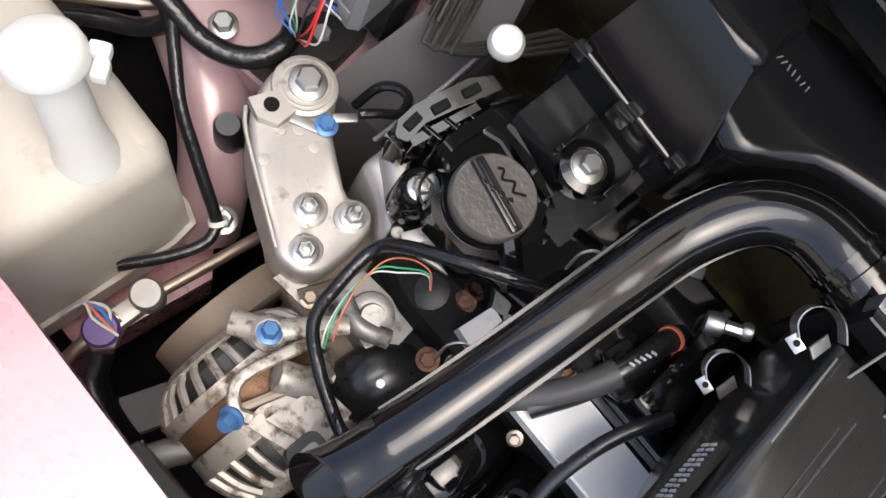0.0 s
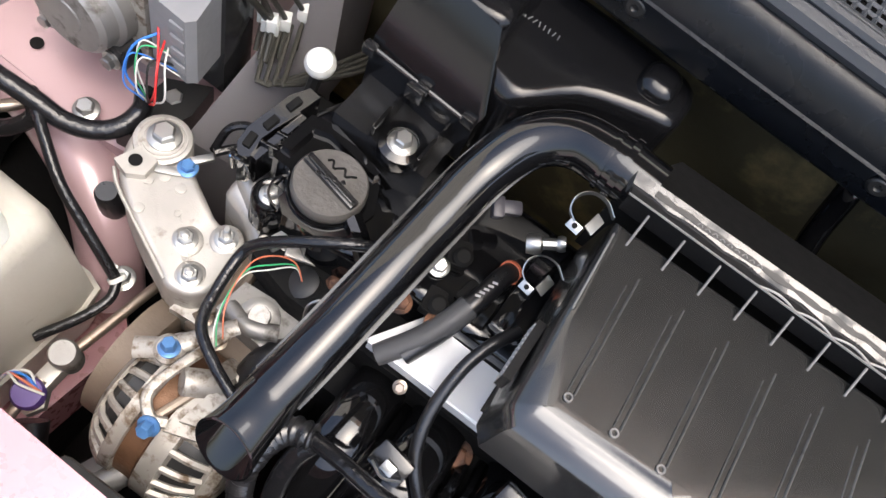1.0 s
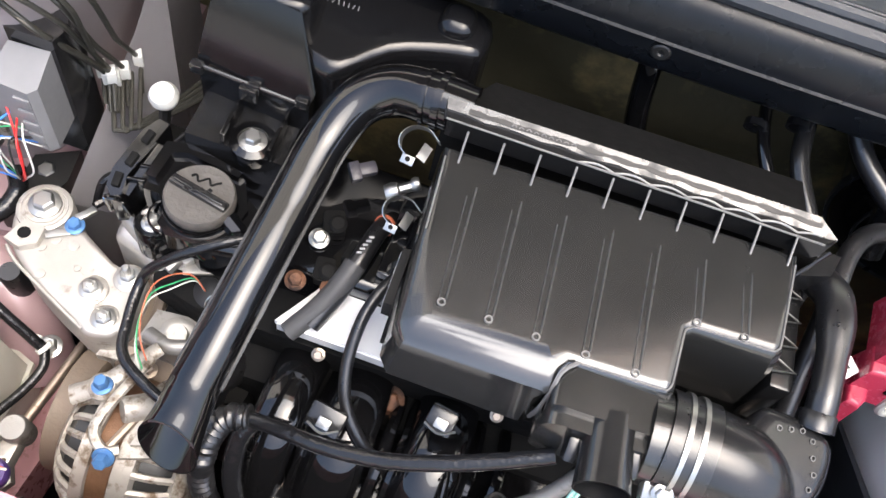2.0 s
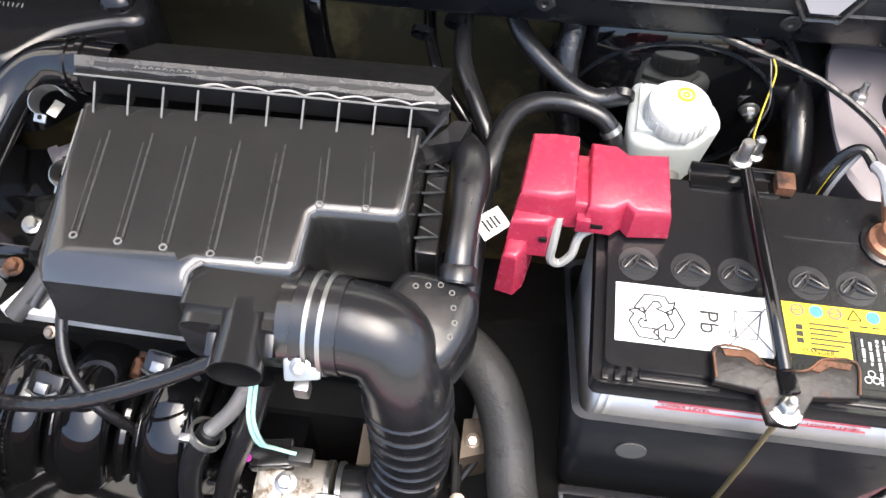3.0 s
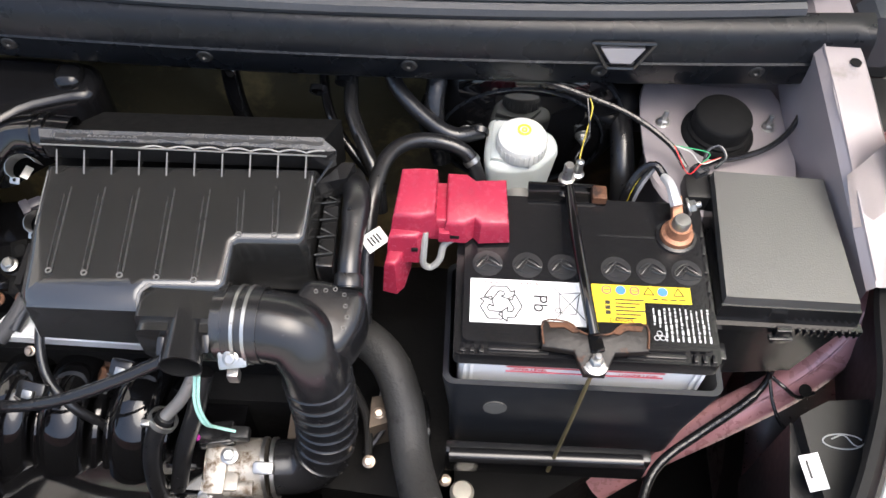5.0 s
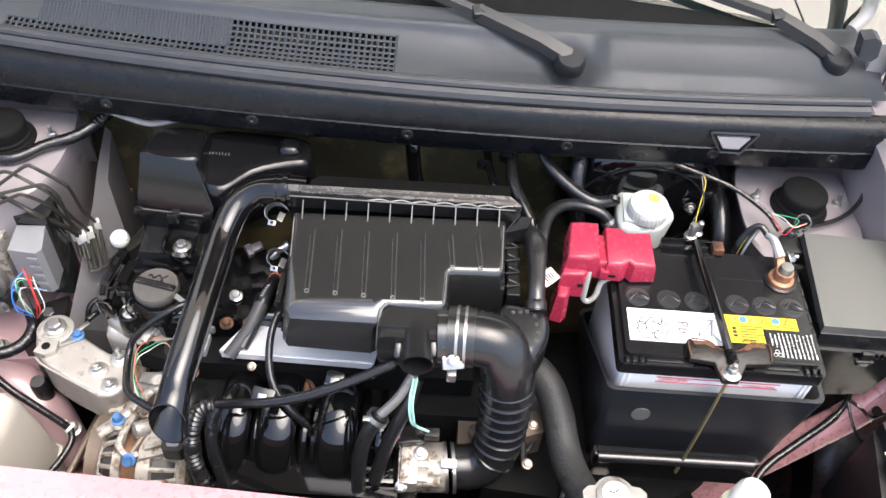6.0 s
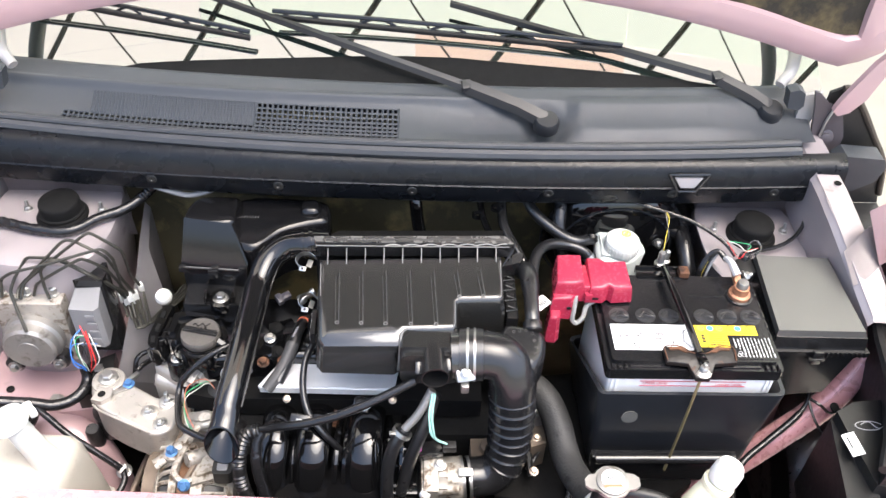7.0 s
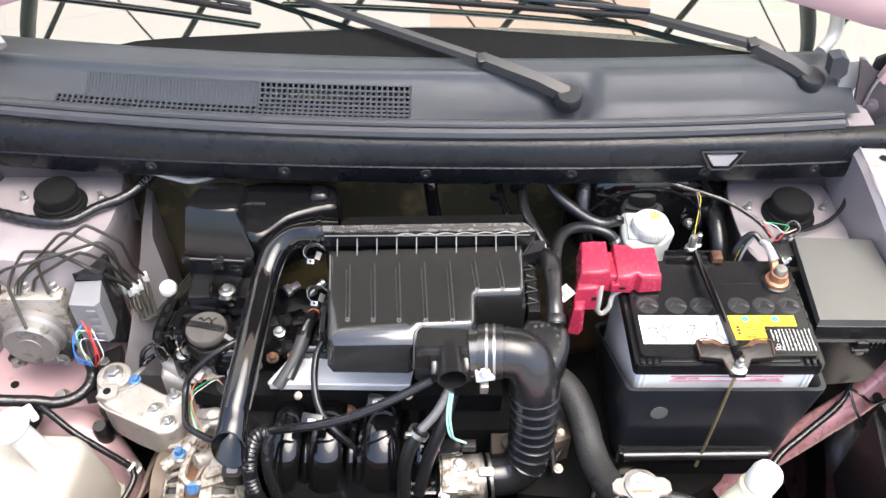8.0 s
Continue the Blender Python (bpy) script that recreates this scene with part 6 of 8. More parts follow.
lathe(bm, [(0.0265, 0), (0.0275, 0.003), (0.0275, 0.010), (0.0260, 0.0122), (0.0, 0.0122)], (-0.276, 0.110, 0.7650), n=30)
OILC = mat("oil_cap_plastic", (0.085, 0.079, 0.073), 0.33, var=0.35, scale=60, bump=0.5, bscale=230)
part("disc", bm, OILC, cap)
bm = B()
ring(bm, (-0.276, 0.110, 0.7765), (0, 0, 1), 0.0246, 0.0014, 0.0016, 36)
part("rim_ring", bm, OILC, cap)
bm = B()
box(bm, (-0.276, 0.110, 0.7785), (0.0085, 0.050, 0.006), 0.002, (0, 0, 78))
box(bm, (-0.276, 0.110, 0.782), (0.0035, 0.044, 0.002), 0.0008, (0, 0, 78))
part("grip_bar", bm, SATIN, cap)
for k in range(4):
    bm = B()
    box(bm, (-0.286 + 0.006 * k, 0.1080 + 0.0015 * k, 0.7832), (0.003, 0.0035, 0.001), 0.0003, (0, 0, 20 * k))
    part("embossed_mark", bm, SATIN, cap)
bm = B()
tube(bm, [(-0.288 + 0.0034 * k, 0.1225 + 0.0028 * math.sin(k * 2.1), 0.7776) for k in range(8)], 0.0010, 6, 4)
part("embossed_squiggle", bm, SATIN, cap)

# bright steel heat plate
bm = B()
prism(bm, [(-0.192, 0.050), (-0.168, 0.090), (0.002, 0.086), (-0.004, 0.047)], 0.729, 0.735, 0.0015)
prism(bm, [(-0.190, 0.050), (-0.006, 0.047), (-0.006, 0.0455), (-0.190, 0.0485)], 0.722, 0.733, 0.0005)
hp = solid("fuel_rail_plate", bm, mat("brushed_plate", (0.80, 0.81, 0.82), 0.34, metal=0.3, var=0.05, scale=30, bump=0.04, bscale=400), "plain bright aluminium plate above the manifold", "metal plate", at=(-0.09, 0.06, 0.72))
for x in (-0.153, -0.006):
    bm = B()
    bolt(bm, (x, 0.042, 0.716), (0, -0.5, 0.85), 0.0038, 0.004)
    part("plate_bolt", bm, STEEL, hp)

man = thing("intake_manifold", "glossy black intake manifold with curved runners", "intake manifold", (-0.09, -0.03, 0.6))
for k, (x, w) in enumerate(((-0.165, 0.019), (-0.112, 0.022), (-0.040, 0.023))):
    bm = B()
    tube(bm, [(x, 0.075, 0.650), (x, 0.035, 0.688), (x - 0.001, -0.005, 0.694), (x - 0.003, -0.040, 0.672), (x - 0.004, -0.066, 0.625), (x - 0.004, -0.075, 0.56)], lambda s: w * 1.12 * (1 - 0.12 * s), 20, 6, flat=0.62)
    part("runner", bm, GLOSS, man)
for x in (-0.138, -0.080, -0.066, -0.010, 0.012):
    bm = B()
    tube(bm, [(x, 0.060, 0.655), (x, 0.020, 0.682), (x - 0.002, -0.020, 0.680), (x - 0.004, -0.055, 0.645), (x - 0.004, -0.070, 0.60)], 0.0055, 8, 6)
    part("stiffening_rib", bm, GLOSS, man)
bm = B()
prism(bm, [(-0.185, -0.09), (-0.185, 0.05), (0.06, 0.05), (0.06, -0.09)], 0.50, 0.655, 0.012, 3)
span(bm, (-0.18, -0.100, 0.600), (0.05, -0.06, 0.622), 0.004)
part("plenum", bm, GLOSS, man)
bm = B()
for x in (-0.14, -0.105, -0.068, -0.03):
    span(bm, (x - 0.010, -0.066, 0.640), (x + 0.010, -0.052, 0.652), 0.002)
part("rib_block", bm, SATIN, man)

# throttle body
thr = thing("throttle_body", "bright cast aluminium throttle body", "throttle body", (0.06, -0.05, 0.65))
bm = B()
tube(bm, [(0.036, -0.049, 0.658), (0.092, -0.047, 0.660)], 0.030, 22, 1)
box(bm, (0.048, -0.052, 0.668), (0.022, 0.058, 0.05), 0.006, (10, 0, 0))
tube(bm, [(0.036, -0.076, 0.676), (0.085, -0.074, 0.678)], 0.008, 10, 1)
box(bm, (0.063, -0.070, 0.676), (0.016, 0.020, 0.022), 0.004)
part("casting", bm, ALUG, thr)
bm = B()
bolt(bm, (0.060, -0.048, 0.694), (0, -0.2, 1), 0.006, 0.005)
part("throttle_bolt", bm, ZINC, thr)
bm = B()
bolt(bm, (0.040, -0.084, 0.678), (0, -0.6, 1), 0.005, 0.005)
part("throttle_bolt", bm, ZINC, thr)
bm = B()
box(bm, (0.010, -0.050, 0.640), (0.05, 0.05, 0.05), 0.006)
part("motor_housing", bm, GLOSS, thr)

# small plug tucked under the upper spring clip
sp0 = thing("violet_plug", "dull violet-grey wiring plug beside the spring clips", "connector", (-0.165, 0.178, 0.775))
bm = B()
box(bm, (-0.165, 0.178, 0.780), (0.016, 0.011, 0.010), 0.003, (15, 0, 35))
box(bm, (-0.173, 0.172, 0.780), (0.009, 0.016, 0.010), 0.002, (15, 0, 35))
part("shell", bm, SMOKE, sp0)
dip2 = thing("link_rod", "small zinc ball-ended link beside the air box", "link", (-0.13, 0.155, 0.80))
bm = B()
lathe(bm, [(0.0065, 0), (0.0075, 0.005), (0.0065, 0.010), (0.003, 0.012)], (-0.142, 0.150, 0.80), (0.8, 0.4, 0.3), 14)
tube(bm, [(-0.135, 0.154, 0.803), (-0.124, 0.160, 0.807)], 0.0042, 8, 1)
lathe(bm, [(0.005, 0), (0.006, 0.003), (0.005, 0.006)], (-0.125, 0.160, 0.807), (0.8, 0.4, 0.3), 12)
part("ball_end", bm, ZINC, dip2)


# ---- engine mount ----
mnt = thing("engine_mount", "dusty cast aluminium engine mount arm with bolts", "engine mount", (-0.38, 0.07, 0.65))
OUT = [(-0.425, 0.054), (-0.438, 0.070), (-0.446, 0.091), (-0.443, 0.108), (-0.432, 0.119), (-0.417, 0.122), (-0.403, 0.114), (-0.389, 0.098), (-0.364, 0.084), (-0.345, 0.076), (-0.329, 0.081), (-0.318, 0.073), (-0.314, 0.060), (-0.313, 0.030), (-0.320, 0.016), (-0.330, 0.011), (-0.343, 0.010), (-0.359, 0.019), (-0.384, 0.030), (-0.405, 0.041)]
bm = B()
pillow(bm, smooth(OUT, 3), 0.622, lambda x, y: 0.686 - 0.010 * math.exp(-((x + 0.352) ** 2 + (y - 0.055) ** 2) / 0.0005), 0.006)
prism(bm, [(-0.335, 0.005), (-0.330, 0.03), (-0.300, 0.040), (-0.293, 0.022), (-0.305, 0.008)], 0.62, 0.655, 0.004)
lathe(bm, [(0.024, 0), (0.023, 0.004), (0.020, 0.005), (0, 0.005)], (-0.423, 0.101, 0.685), n=24)
prism(bm, [(-0.437, 0.062), (-0.430, 0.082), (-0.411, 0.082), (-0.410, 0.066), (-0.422, 0.058)], 0.684, 0.694, 0.002)
for x, y, r in ((-0.354, 0.047, 0.0135), (-0.331, 0.067, 0.013), (-0.332, 0.026, 0.0135)):
    lathe(bm, [(r, 0), (r, 0.008), (r - 0.003, 0.010), (0, 0.010)], (x, y, 0.676), n=22)
for x, y in ((-0.409, 0.068), (-0.401, 0.078), (-0.398, 0.045), (-0.385, 0.078)):
    lathe(bm, [(0.0045, 0), (0.0045, 0.0012), (0.003, 0.0014)], (x, y, 0.6855), n=12)
arm = part("arm", bm, ALU, mnt)
for x, y, z, r, st in ((-0.423, 0.103, 0.690, 0.0095, 0), (-0.354, 0.047, 0.686, 0.0066, 0.005), (-0.331, 0.067, 0.686, 0.0066, 0.012), (-0.332, 0.026, 0.686, 0.0066, 0.005)):
    bm = B()
    bolt(bm, (x, y, z), (0, 0, 1), r, r * 0.9, st)
    part("mount_bolt", bm, ZINC, mnt)
for x, y, r in ((-0.423, 0.101, 0.0185), (-0.423, 0.101, 0.0150)):
    bm = B()
    ring(bm, (x, y, 0.6905), (0, 0, 1), r, 0.0012, 0.0014, 30)
    part("cast_ring", bm, ALU, arm)
for x, y, q in ((-0.404, 0.086, 20), (-0.373, 0.060, -30), (-0.345, 0.036, 10)):
    bm = B()
    ring(bm, (x, y, 0.6862), (0, 0, 1), 0.0026, 0.0006, 0.0008, 12)
    box(bm, (x + 0.006, y - 0.003, 0.6862), (0.006, 0.0009, 0.0008), 0.0002, (0, 0, q))
    part("cast_mark", bm, ALU, arm)
bm = B()
tube(bm, [(-0.436, 0.060, 0.684), (-0.424, 0.050, 0.684), (-0.400, 0.038, 0.684), (-0.372, 0.025, 0.684), (-0.346, 0.013, 0.684)], 0.0016, 6, 4)
part("cast_ridge", bm, ALU, arm)
bm = B()
lathe(bm, [(0.0055, 0), (0.0055, 0.001)], (-0.424, 0.0715, 0.6935), n=14)
part("threaded_hole", bm, DARK, arm)
bm = B()
lathe(bm, [(0.030, 0), (0.030, 0.04), (0.022, 0.05)], (-0.425, 0.092, 0.595), n=24)
part("rubber_bush", bm, RUBBER, mnt)
bm = B()
lathe(bm, [(0.011, 0), (0.012, 0.012), (0.011, 0.05), (0.009, 0.055)], (-0.450, 0.063, 0.575), (0.03, -0.1, 1), 16)
part("rubber_stop", bm, RUBBER, mnt, "grey rubber buffer")
gw = thing("ground_lead", "black ground lead with crimped eyelet on the mount", "cable", (-0.39, 0.1, 0.69))
bm = B()
tube(bm, [(-0.384, 0.116, 0.694), (-0.376, 0.128, 0.694), (-0.368, 0.142, 0.690), (-0.373, 0.155, 0.688), (-0.384, 0.156, 0.686), (-0.394, 0.146, 0.682), (-0.398, 0.132, 0.66)], 0.0038, 8, 6)
part("sleeve", bm, TAPE, gw)
bm = B()
lathe(bm, [(0.0085, 0), (0.0085, 0.0015)], (-0.392, 0.094, 0.6865), n=14)
box(bm, (-0.388, 0.107, 0.690), (0.007, 0.018, 0.005), 0.0015, (0, 0, -35))
box(bm, (-0.402, 0.083, 0.6885), (0.007, 0.020, 0.002), 0.0006, (0, 0, -60))
part("eyelet", bm, ZINC, gw)
bm = B()
bolt(bm, (-0.392, 0.094, 0.688), (0, 0, 1), 0.0058, 0.006)
part("eyelet_bolt", bm, BLUEB, gw, "blue-dyed eyelet bolt")

for thing_ob in (mnt, gw):
    for ob in thing_ob.children_recursive:
        ob.data.transform(Matrix.Translation((0.002, 0.0, -0.010)))

# ---- washer tank ----
wt = thing("washer_tank", "aged cream plastic fluid tank with white filler cap", "fluid tank", (-0.50, -0.05, 0.5))
bm = B()
t = bmesh.new()
flank = lambda g: [(-0.600, 0.004 + g), (-0.496, 0.005 + g), (-0.445, 0.003 + g), (-0.431 + g, -0.004 + 0.8 * g), (-0.427 + g, -0.016), (-0.430 + g, -0.070), (-0.434 + g, -0.150), (-0.600, -0.150)]
rings = [[(x, y, z) for x, y in flank(g)] for z, g in ((0.480, 0.008), (0.540, 0.010), (0.600, 0.006), (0.672, 0.0), (0.684, -0.003), (0.691, -0.009), (0.694, -0.018))]
loft(t, rings)
merge(bm, t)
prism(bm, flank(0.014), 0.536, 0.542, 0.0015)
part("tank", bm, TANK, wt, sharp=50)
bm = B()
lathe(bm, [(0.0225, -0.008), (0.0185, 0.004), (0.0165, 0.02), (0.0155, 0.075)], (-0.462, -0.044, 0.694), (-0.33, 0.06, 1), 26)
part("neck", bm, mat("pale_neck_plastic", (0.56, 0.575, 0.54), 0.35, var=0.03, sss=0.4), wt)
bm = B()
lathe(bm, [(0.0205, 0), (0.0235, 0.003), (0.0240, 0.010), (0.0220, 0.017), (0.0180, 0.020), (0, 0.021)], (-0.486, -0.040, 0.764), (-0.33, 0.06, 1), 30)
box(bm, (-0.476, -0.014, 0.768), (0.013, 0.010, 0.010), 0.003, (0, 0, 40))
box(bm, (-0.468, -0.020, 0.764), (0.010, 0.013, 0.010), 0.003, (0, 0, 40))
part("filler_cap", bm, WHITE, wt, "chunky white filler cap")
# near-black solid box painting the shade of the hollow under the tank
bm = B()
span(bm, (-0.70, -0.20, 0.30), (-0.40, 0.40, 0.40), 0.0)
part("hollow_shade", bm, DARK, body)

# ---- anti-lock brake unit ----
ab = thing("brake_hydraulic_unit", "grey cast brake hydraulic unit with round motor", "hydraulic unit", (-0.53, 0.16, 0.65))
bm = B()
span(bm, (-0.575, 0.150, 0.665), (-0.478, 0.205, 0.785), 0.003)
part("valve_block", bm, ALUG, ab, "pale machined valve block")
bm = B()
lathe(bm, [(0.043, 0), (0.043, 0.014), (0.039, 0.018), (0.038, 0.030), (0.034, 0.034), (0.016, 0.034), (0.015, 0.035), (0.0, 0.035)], (-0.529, 0.152, 0.720), (0, -1, 0.05), 32)
part("motor", bm, ALUD, ab, "dull grey motor drum")
for x, z in ((-0.499, 0.680), (-0.566, 0.672)):
    bm = B()
    lathe(bm, [(0.014, 0), (0.014, 0.018), (0.010, 0.02)], (x, 0.150, z), (0, -1, 0.05), 18)
    part("rubber_mount", bm, RUBBER, ab)
    bm = B()
    bolt(bm, (x, 0.130, z), (0, -1, 0.05), 0.0065, 0.006)
    part("mount_bolt", bm, ZINC, ab)
bm = B()
prism(bm, [(-0.464, 0.178), (-0.464, 0.214), (-0.426, 0.216), (-0.421, 0.190), (-0.424, 0.178)], 0.655, 0.806, 0.004)
part("control_case", bm, SATIN, ab, "black control unit case")
bm = B()
prism(bm, [(-0.465, 0.142), (-0.463, 0.176), (-0.428, 0.178), (-0.424, 0.146), (-0.430, 0.140)], 0.706, lambda x, y: 0.786 + 0.25 * (y - 0.15), 0.003)
con = part("connector", bm, GREYC, ab, "grey multi-pin connector")
for k in range(4):
    bm = B()
    span(bm, (-0.444, 0.1388, 0.716 + 0.016 * k), (-0.431, 0.142, 0.726 + 0.016 * k), 0.0006)
    part("connector_rib", bm, GREYC, con)
ports = [(-0.566, 0.170), (-0.548, 0.185), (-0.530, 0.170), (-0.512, 0.185), (-0.492, 0.170)]
for x, y in ports:
    bm = B()
    lathe(bm, [(0.008, 0), (0.008, 0.003), (0.0055, 0.004), (0.0055, 0.012), (0.003, 0.014)], (x, y, 0.785), n=6)
    part("line_nut", bm, ZINC, ab)
LINE = mat("line_olive", (0.048, 0.046, 0.038), 0.42, metal=0.4, var=0.2, scale=60)
lines = thing("brake_lines", "bundle of bent olive steel brake lines held by white clips", "brake lines", (-0.45, 0.2, 0.75))
runs = [
    [(-0.560, 0.158, 0.790), (-0.558, 0.169, 0.815), (-0.534, 0.159, 0.838), (-0.484, 0.165, 0.850), (-0.411, 0.179, 0.868), (-0.400, 0.183, 0.845), (-0.406, 0.197, 0.790), (-0.423, 0.226, 0.722)],
    [(-0.522, 0.120, 0.760), (-0.535, 0.140, 0.775), (-0.546, 0.159, 0.800), (-0.540, 0.171, 0.815), (-0.524, 0.185, 0.838), (-0.518, 0.186, 0.842), (-0.479, 0.181, 0.846), (-0.434, 0.174, 0.820), (-0.414, 0.197, 0.770), (-0.415, 0.221, 0.722)],
    [(-0.517, 0.162, 0.790), (-0.512, 0.168, 0.805), (-0.497, 0.165, 0.820), (-0.439, 0.173, 0.855), (-0.415, 0.184, 0.825), (-0.409, 0.202, 0.775), (-0.408, 0.222, 0.722)],
    [(-0.538, 0.155, 0.790), (-0.537, 0.169, 0.800), (-0.469, 0.189, 0.868), (-0.460, 0.191, 0.872), (-0.449, 0.189, 0.872), (-0.409, 0.182, 0.850), (-0.404, 0.202, 0.785), (-0.404, 0.232, 0.722)],
    [(-0.533, 0.155, 0.790), (-0.527, 0.169, 0.810), (-0.433, 0.187, 0.885), (-0.426, 0.190, 0.887), (-0.418, 0.188, 0.885), (-0.390, 0.195, 0.850), (-0.399, 0.222, 0.775), (-0.400, 0.249, 0.722)],
    [(-0.493, 0.156, 0.790), (-0.498, 0.163, 0.805), (-0.499, 0.168, 0.830), (-0.494, 0.171, 0.842), (-0.485, 0.174, 0.848), (-0.467, 0.176, 0.848), (-0.431, 0.177, 0.815), (-0.410, 0.200, 0.765), (-0.407, 0.217, 0.732)],
]
for run in runs:
    a = [V(q) for q in run]
    c = a[-1]
    a.append(c + V((0.010, -0.022, -0.020)))
    fine = [a[0]]
    for p, q in zip(a, a[1:]):
        fine += [p.lerp(q, 0.15), p.lerp(q, 0.85)]
    fine.append(a[-1])
    bm = B()
    tube(bm, fine, 0.0023, 8, 3)
    part("brake_line", bm, LINE, lines)
    bm = B()
    box(bm, c + V((0, -0.002, 0.002)), (0.0085, 0.011, 0.014), 0.001, (0, 0, 30))
    part("line_clip", bm, WHITE, lines, "white plastic line clip")
# second bundle dropping behind the dipstick
dl = thing("brake_line_loop", "folded dark steel brake line loop beside the engine", "brake lines", (-0.37, 0.22, 0.68))
for k in range(4):
    bm = B()
    o = 0.006 * k
    a = [V((-0.414 + o, 0.224 + o, 0.716)), V((-0.394 + o, 0.182 + o * 0.6, 0.702)), V((-0.385 + o, 0.186 + o, 0.700)), V((-0.360 + o, 0.230 + o * 0.5, 0.702)), V((-0.343 + o, 0.272, 0.702)), V((-0.326 + o, 0.285 - o * 0.5, 0.695)), V((-0.318, 0.270, 0.62))]
    fine = []
    for p, q in zip(a, a[1:]):
        fine += [p, p.lerp(q, 0.15), p.lerp(q, 0.85)]
    tube(bm, fine + [a[-1]], 0.0022, 8, 3)
    part("brake_line", bm, LINE, dl)
# ECU wires
wires = thing("hydraulic_unit_wires", "bright coloured wires running from the grey connector", "wires", (-0.46, 0.14, 0.69))
for k, (m, r, o) in enumerate(((WIRER, 0.0017, (0.004, 0.0, 0.0)), (WIREB, 0.0020, (-0.016, -0.004, -0.002)), (WIRER, 0.0017, (0.012, -0.010, 0.002)), (WIREW, 0.0015, (0.014, -0.004, 0.0)), (WIREG, 0.0012, (-0.008, -0.004, 0.004)), (WIREW, 0.0013, (-0.010, 0.0, 0.006)), (INK, 0.0018, (0.002, -0.006, -0.004)), (WIREB, 0.0014, (-0.014, -0.008, -0.006)), (WIREW, 0.0012, (-0.004, -0.008, -0.002)))):
    o = V(o)
    bm = B()
    tube(bm, [V((-0.458 + 0.003 * k, 0.143, 0.752 - 0.006 * k)), V((-0.452, 0.130, 0.736)) + o, V((-0.450, 0.122, 0.708)) + o * 1.3, V((-0.452, 0.122, 0.684)) + o * 0.5, V((-0.458, 0.124, 0.664))], r * 0.55, 6, 5)
    part("wire", bm, m, wires)
har = thing("apron_harness", "black cloth-taped wiring harness along the apron", "wiring harness", (-0.48, 0.1, 0.66))
bm = B()
tube(bm, [(-0.463, 0.128, 0.676), (-0.460, 0.118, 0.660), (-0.463, 0.098, 0.655), (-0.478, 0.082, 0.652), (-0.500, 0.072, 0.655), (-0.525, 0.068, 0.665), (-0.58, 0.06, 0.68), (-0.64, 0.06, 0.69)], 0.0085, 12, 6)
part("taped_trunk", bm, TAPE, har)
bm = B()
tube(bm, [(-0.525, 0.068, 0.662), (-0.500, 0.052, 0.655), (-0.470, 0.034, 0.640), (-0.440, 0.024, 0.618), (-0.412, 0.016, 0.595), (-0.398, 0.012, 0.582)], 0.0050, 10, 6)
tube(bm, [(-0.398, 0.012, 0.582), (-0.393, -0.004, 0.578), (-0.402, -0.03, 0.572), (-0.420, -0.062, 0.565)], 0.0046, 10, 6)
part("taped_branch", bm, TAPE, har)
bm = B()
ring(bm, (-0.399, 0.013, 0.584), (0.5, -0.2, -0.4), 0.0066, 0.0012, 0.004, 14)
box(bm, (-0.407, 0.019, 0.588), (0.008, 0.004, 0.004), 0.001)
part("cable_tie", bm, WIREW, har, "pale cable tie")
for (x, y, z) in ((-0.509, 0.103, 0.624), (-0.458, 0.155, 0.632), (-0.401, 0.020, 0.566)):
    bm = B()
    bolt(bm, (x, y, z), (0, -0.1, 1), 0.0080, 0.008)
    part("apron_bolt", bm, ZINC, body)
bm = B()
lathe(bm, [(0.006, 0), (0.006, 0.0014)], (-0.586, 0.126, 0.6215), n=16)
part("apron_hole", bm, DARK, body)
bm = B()
prism(bm, [(-0.475, 0.100), (-0.475, 0.165), (-0.44, 0.185), (-0.435, 0.150), (-0.45, 0.105)], 0.585, 0.640, 0.004)
part("bracket_pocket", bm, MATTE, body, "black bracket beside the mount")
# harness across the tower
th = thing("tower_harness", "black corrugated harness lying across the strut tower", "wiring harness", (-0.48, 0.25, 0.85))
bm = B()
tube(bm, [(-0.62, 0.262, 0.846), (-0.575, 0.255, 0.846), (-0.522, 0.240, 0.846), (-0.476, 0.240, 0.845), (-0.444, 0.266, 0.846), (-0.410, 0.286, 0.848), (-0.385, 0.31, 0.855), (-0.36, 0.33, 0.875)], lambda s: 0.0078 + 0.0006 * math.sin(s * 300), 12, 12)
part("sleeve", bm, TAPE, th)
bm = B()
tube(bm, [(-0.37, 0.30, 0.886), (-0.340, 0.299, 0.874), (-0.315, 0.298, 0.868), (-0.29, 0.298, 0.874), (-0.264, 0.298, 0.886)], 0.0042, 8, 6)
part("foil_lead", bm, GREYC, th, "silvery wrapped lead under the cowl")

# ---- dipstick with white knob ----
dip = thing("dipstick", "white round dipstick knob on a dark stem", "dipstick", (-0.35, 0.2, 0.7))
bm = B()
tube(bm, [(-0.349, 0.199, 0.744), (-0.352, 0.19, 0.70), (-0.362, 0.18, 0.60)], 0.0055, 8, 4)
part("stem", bm, MATTE, dip)
bm = B()
lathe(bm, [(0.004, -0.012), (0.010, -0.007), (0.0125, 0.0), (0.0125, 0.004), (0.010, 0.009), (0.004, 0.0115), (0, 0.012)], (-0.349, 0.199, 0.752), (0, -0.3, 1), 22)
part("knob", bm, WHITE, dip)

